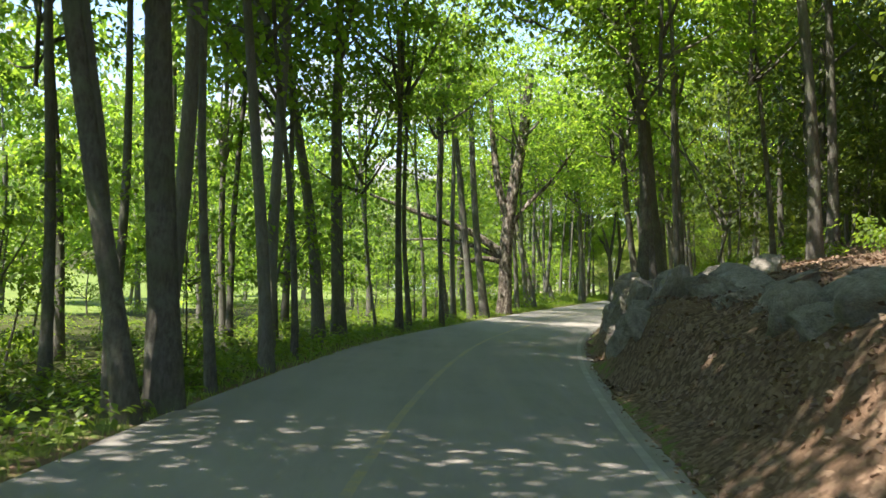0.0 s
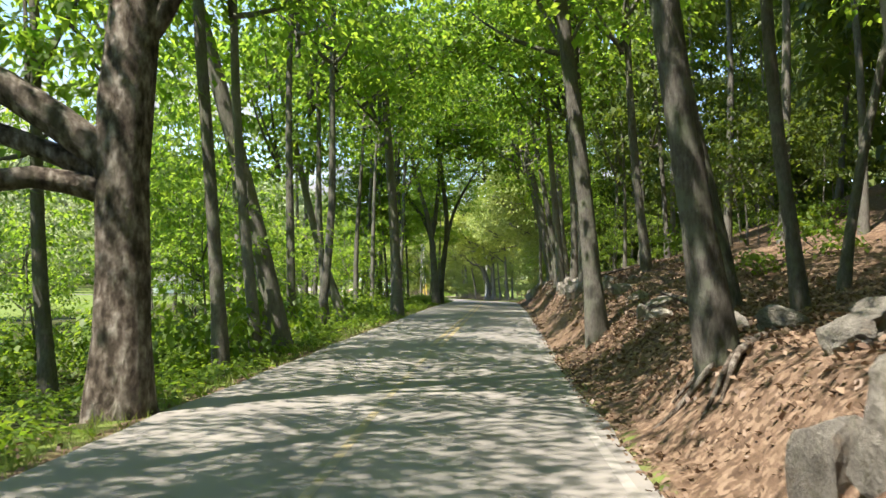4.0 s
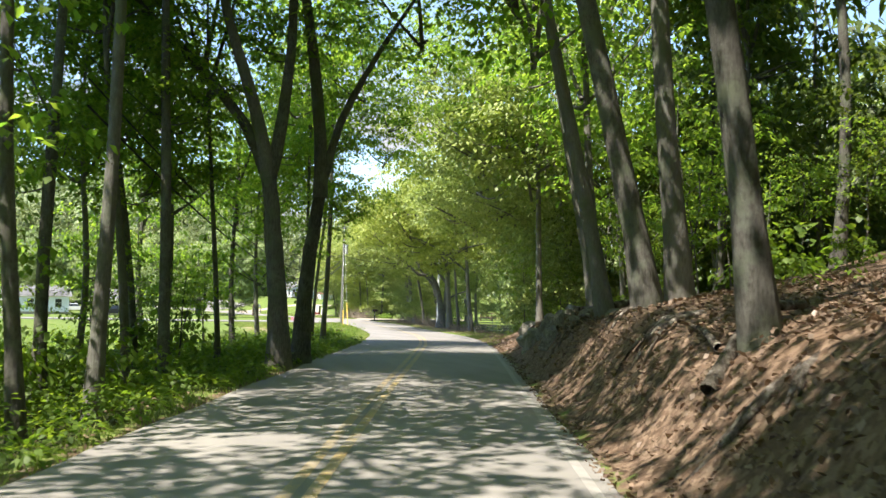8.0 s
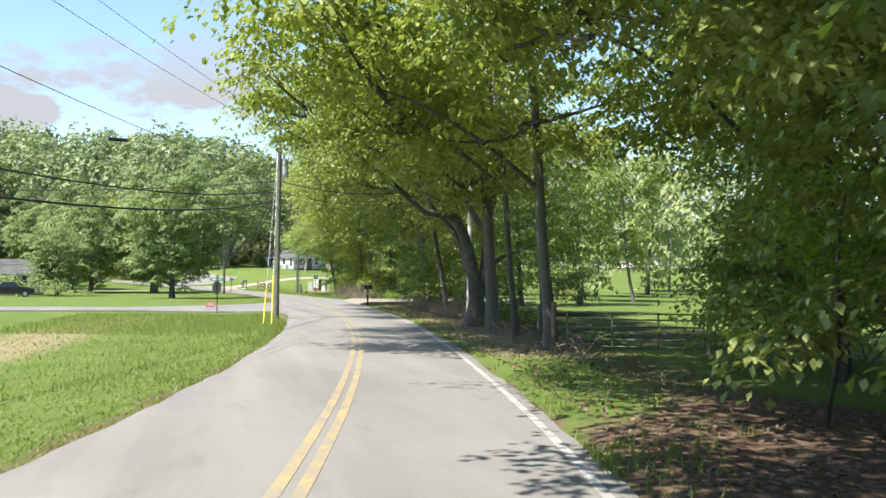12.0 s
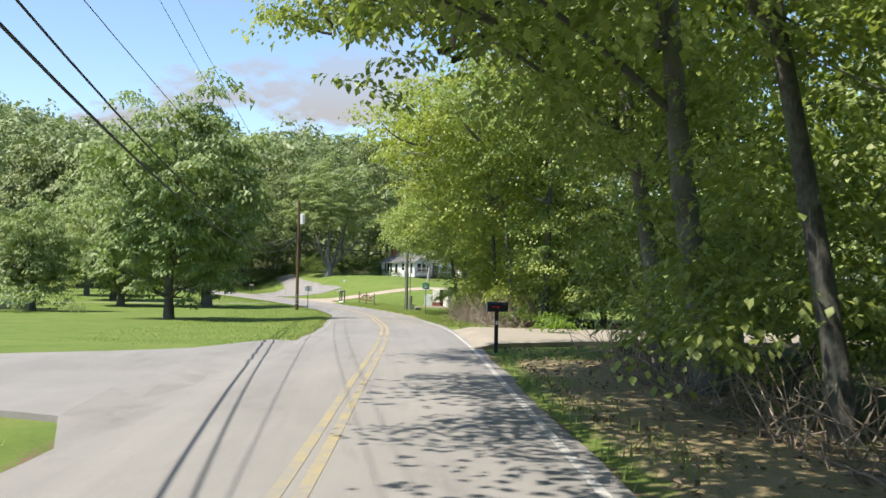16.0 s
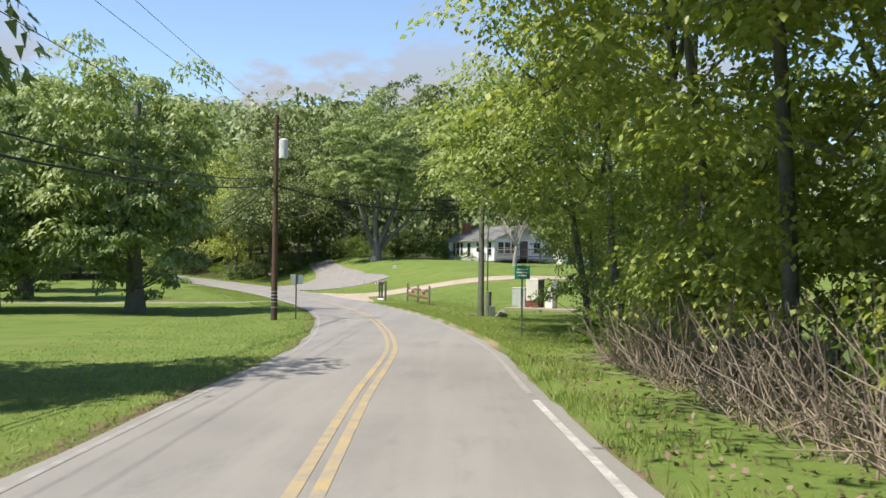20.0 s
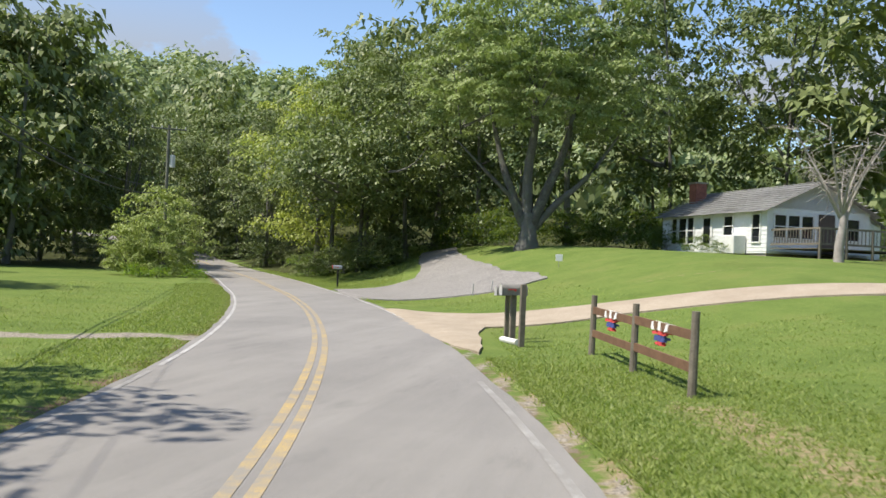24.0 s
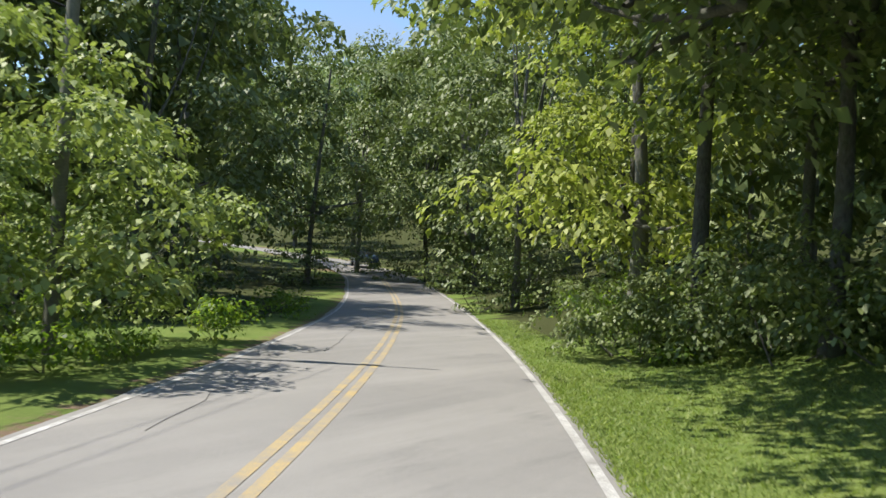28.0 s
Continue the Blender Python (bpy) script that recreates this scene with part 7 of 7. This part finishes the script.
box(bm, (.7, .7, 2.4), (9.0, 4.0, 3.0), bevel=.02)
ch = part("chimney", bm, M["brick_red"], HOUSE, "red brick chimney")
bm = bmesh.new()
box(bm, (.8, .8, .1), (9.0, 4.0, 4.22))
part("cap", bm, M["concrete"], ch)
# added white box standing in for a sunlit patch of the wall
bm = bmesh.new()
box(bm, (1.3, .7, .9), (2.2, HW + .4, .6), bevel=.03)
part("side_box", bm, M["white_paint"], HOUSE)
# small wing beyond the gable
wing = thing("house_wing", "small white clapboard wing with a low roof", "house", (0, 0, 0))
wing.matrix_world = HOUSE.matrix_world @ Matrix.Translation((1.2, -1.7, 0))
house_shell(wing, 5, 1.65, 1.7, .4, "siding", "roof_grey", .3, .2)
# deck in front of the gable, with railing and stairs
deck = thing("deck", "weathered timber deck with railing and steps", "deck", (0, 0, 0))
deck.matrix_world = HOUSE.matrix_world
DX, DZ = -3.6, .42
for k in range(24):
    bm = bmesh.new()
    box(bm, (.135, 5.6, .03), (-.2 - k * .145, 2.9, DZ))
    part("board", bm, M["wood_post"], deck)
for y in np.arange(.15, 5.8, 1.38):
    bm = bmesh.new()
    box(bm, (.09, .09, 1.75), (DX, y, .45))
    part("post", bm, M["wood_post"], deck)
for z in (DZ + .2, DZ + .88):
    bm = bmesh.new()
    box(bm, (.05, 5.6, .09), (DX, 2.9, z))
    part("rail", bm, M["wood_post"], deck)
    bm = bmesh.new()
    box(bm, (-DX - .2, .05, .09), (DX / 2 - .1, 5.68, z))
    part("rail", bm, M["wood_post"], deck)
for y in np.arange(.3, 5.6, .2):
    bm = bmesh.new()
    box(bm, (.03, .03, .68), (DX, y, DZ + .54))
    part("baluster", bm, M["wood_post"], deck)
for x in np.arange(DX + .2, -.2, .2):
    bm = bmesh.new()
    box(bm, (.03, .03, .68), (x, 5.68, DZ + .54))
    part("baluster", bm, M["wood_post"], deck)
for k in range(3):
    bm = bmesh.new()
    box(bm, (1.2, .28, .04), (DX + .8, -.05 - k * .28, DZ - .12 - k * .15))
    part("step", bm, M["wood_post"], deck)
for x in (DX + .2, DX + 1.4):
    bm = bmesh.new()
    rod(bm, (x, .1, DZ + .85), (x, -1.5, DZ + .25), .04, sides=6)
    part("handrail", bm, M["wood_post"], deck)
    for k in range(4):
        bm = bmesh.new()
        rod(bm, (x, -k * .42, -.25), (x, -k * .42, DZ + .8 - k * .16), .025, sides=5)
        part("baluster", bm, M["wood_post"], deck)
shed = thing("garden_shed", "small pale garden shed with a faded red roof", "shed", (43.9, 287.4, z_at(43.9, 287.4) - .1), 20)
house_shell(shed, 2.9, 2.2, 1.2, .4, "cabinet_white", "roof_red", .2, .1)
bm = bmesh.new()
box(bm, (.7, .05, 1.1), (1.0, -.03, .66))
part("door", bm, M["cabinet_brown"], shed)
far_house = thing("grey_house", "single-storey grey-white house behind garden shrubs", "house", (-10.5, 229.5, z_at(-10.5, 229.5)), 14)
house_shell(far_house, 9, 8, 2.5, 1.4, "siding", "roof_grey")
for x in (1.5, 3.6, 5.4, 7.5):
    window(far_house, (x, 0, 1.7), .9, 1.2, "y")
wing2 = thing("house_wing", "low grey-roofed wing of a pale house", "house", (2.6, 230.6, z_at(2.6, 230.6)), 14)
house_shell(wing2, 4.6, 4.5, 2.3, 1.3, "siding", "roof_grey")
window(wing2, (2.2, 0, 1.6), 1.2, 1.1, "y")
for x, y, k in ((9.5, 224.5, 1.8), (7.0, 226.0, 2.0), (11.5, 227, 1.1), (5.0, 224, 2.4), (12.8, 225.5, .7)):
    ob = thing("garden_shrub", "rounded garden shrub beside a house", "shrub", (x, y, z_at(x, y)))
    c = part("foliage", crown_of("bush", "leaf_lawn")[0], None, ob)
    c.matrix_basis = pose(0, 0, .5 * k, 0, 0, x * 40) @ Matrix.Diagonal((k, k, k * 1.2, 1))


# ---- cars ----
def car(x, y, turn, paint, label, dz=0.0):
    ob = thing("car", label, "car", (x, y, z_at(x, y) + dz), turn)
    bm = bmesh.new()
    prof = [(-2.2, .35), (-2.2, .75), (-1.9, .92), (-1.0, .98), (1.3, 1.0), (2.1, .85), (2.2, .6), (2.2, .35)]
    rings = [[bm.verts.new((px, sy, pz)) for px, pz in prof] for sy in (-.86, .86)]
    n = len(prof)
    for i in range(n):
        bm.faces.new((rings[0][i], rings[0][(i + 1) % n], rings[1][(i + 1) % n], rings[1][i]))
    bm.faces.new(rings[0][::-1])
    bm.faces.new(rings[1])
    bmesh.ops.bevel(bm, geom=bm.edges[:], offset=.06, segments=2, affect="EDGES")
    part("body", bm, M[paint], ob)
    for nm, lo, hi, mt, w in (("cabin", .94, 1.40, "glass", .0), ("roof", 1.38, 1.46, paint, .02)):
        bm = bmesh.new()
        k = 1.0 if nm == "cabin" else .0
        pts = [(-1.35 * k - .75 * (1 - k), lo), (.95 * k + .55 * (1 - k), lo), (.5, hi), (-.7, hi)]
        a, b = (.8, .62) if nm == "cabin" else (.64, .62)
        vs = [bm.verts.new((px, sy * (a if pz == lo else b), pz)) for sy in (-1, 1) for px, pz in pts]
        for q4 in ((0, 1, 2, 3), (7, 6, 5, 4), (0, 4, 5, 1), (1, 5, 6, 2), (2, 6, 7, 3), (3, 7, 4, 0)):
            bm.faces.new([vs[i] for i in q4])
        part(nm, bm, M[mt], ob)
    for wx in (-1.35, 1.35):
        for sy in (-.8, .8):
            bm = bmesh.new()
            rod(bm, (wx, sy - .1, .32), (wx, sy + .1, .32), .32, sides=18)
            wh = part("wheel", bm, M["rubber"], ob)
            bm = bmesh.new()
            rod(bm, (wx, sy - .11, .32), (wx, sy + .11, .32), .19, sides=12)
            part("rim", bm, M["metal_grey"], wh)
    for sy in (-.62, .62):
        bm = bmesh.new()
        box(bm, (.06, .34, .13), (-2.19, sy, .68), bevel=.02)
        part("headlight", bm, M["lamp"], ob)
    return ob


car(6.0, 220.5, 8, "car_dark", "dark parked car beside the garden shrubs")
car(-3.5, 254.6, 12, "car_white", "white parked car on a drive behind the lawn")
car(-30.5, 358.2, -47, "car_blue", "dark car on the shaded road ahead", .1)
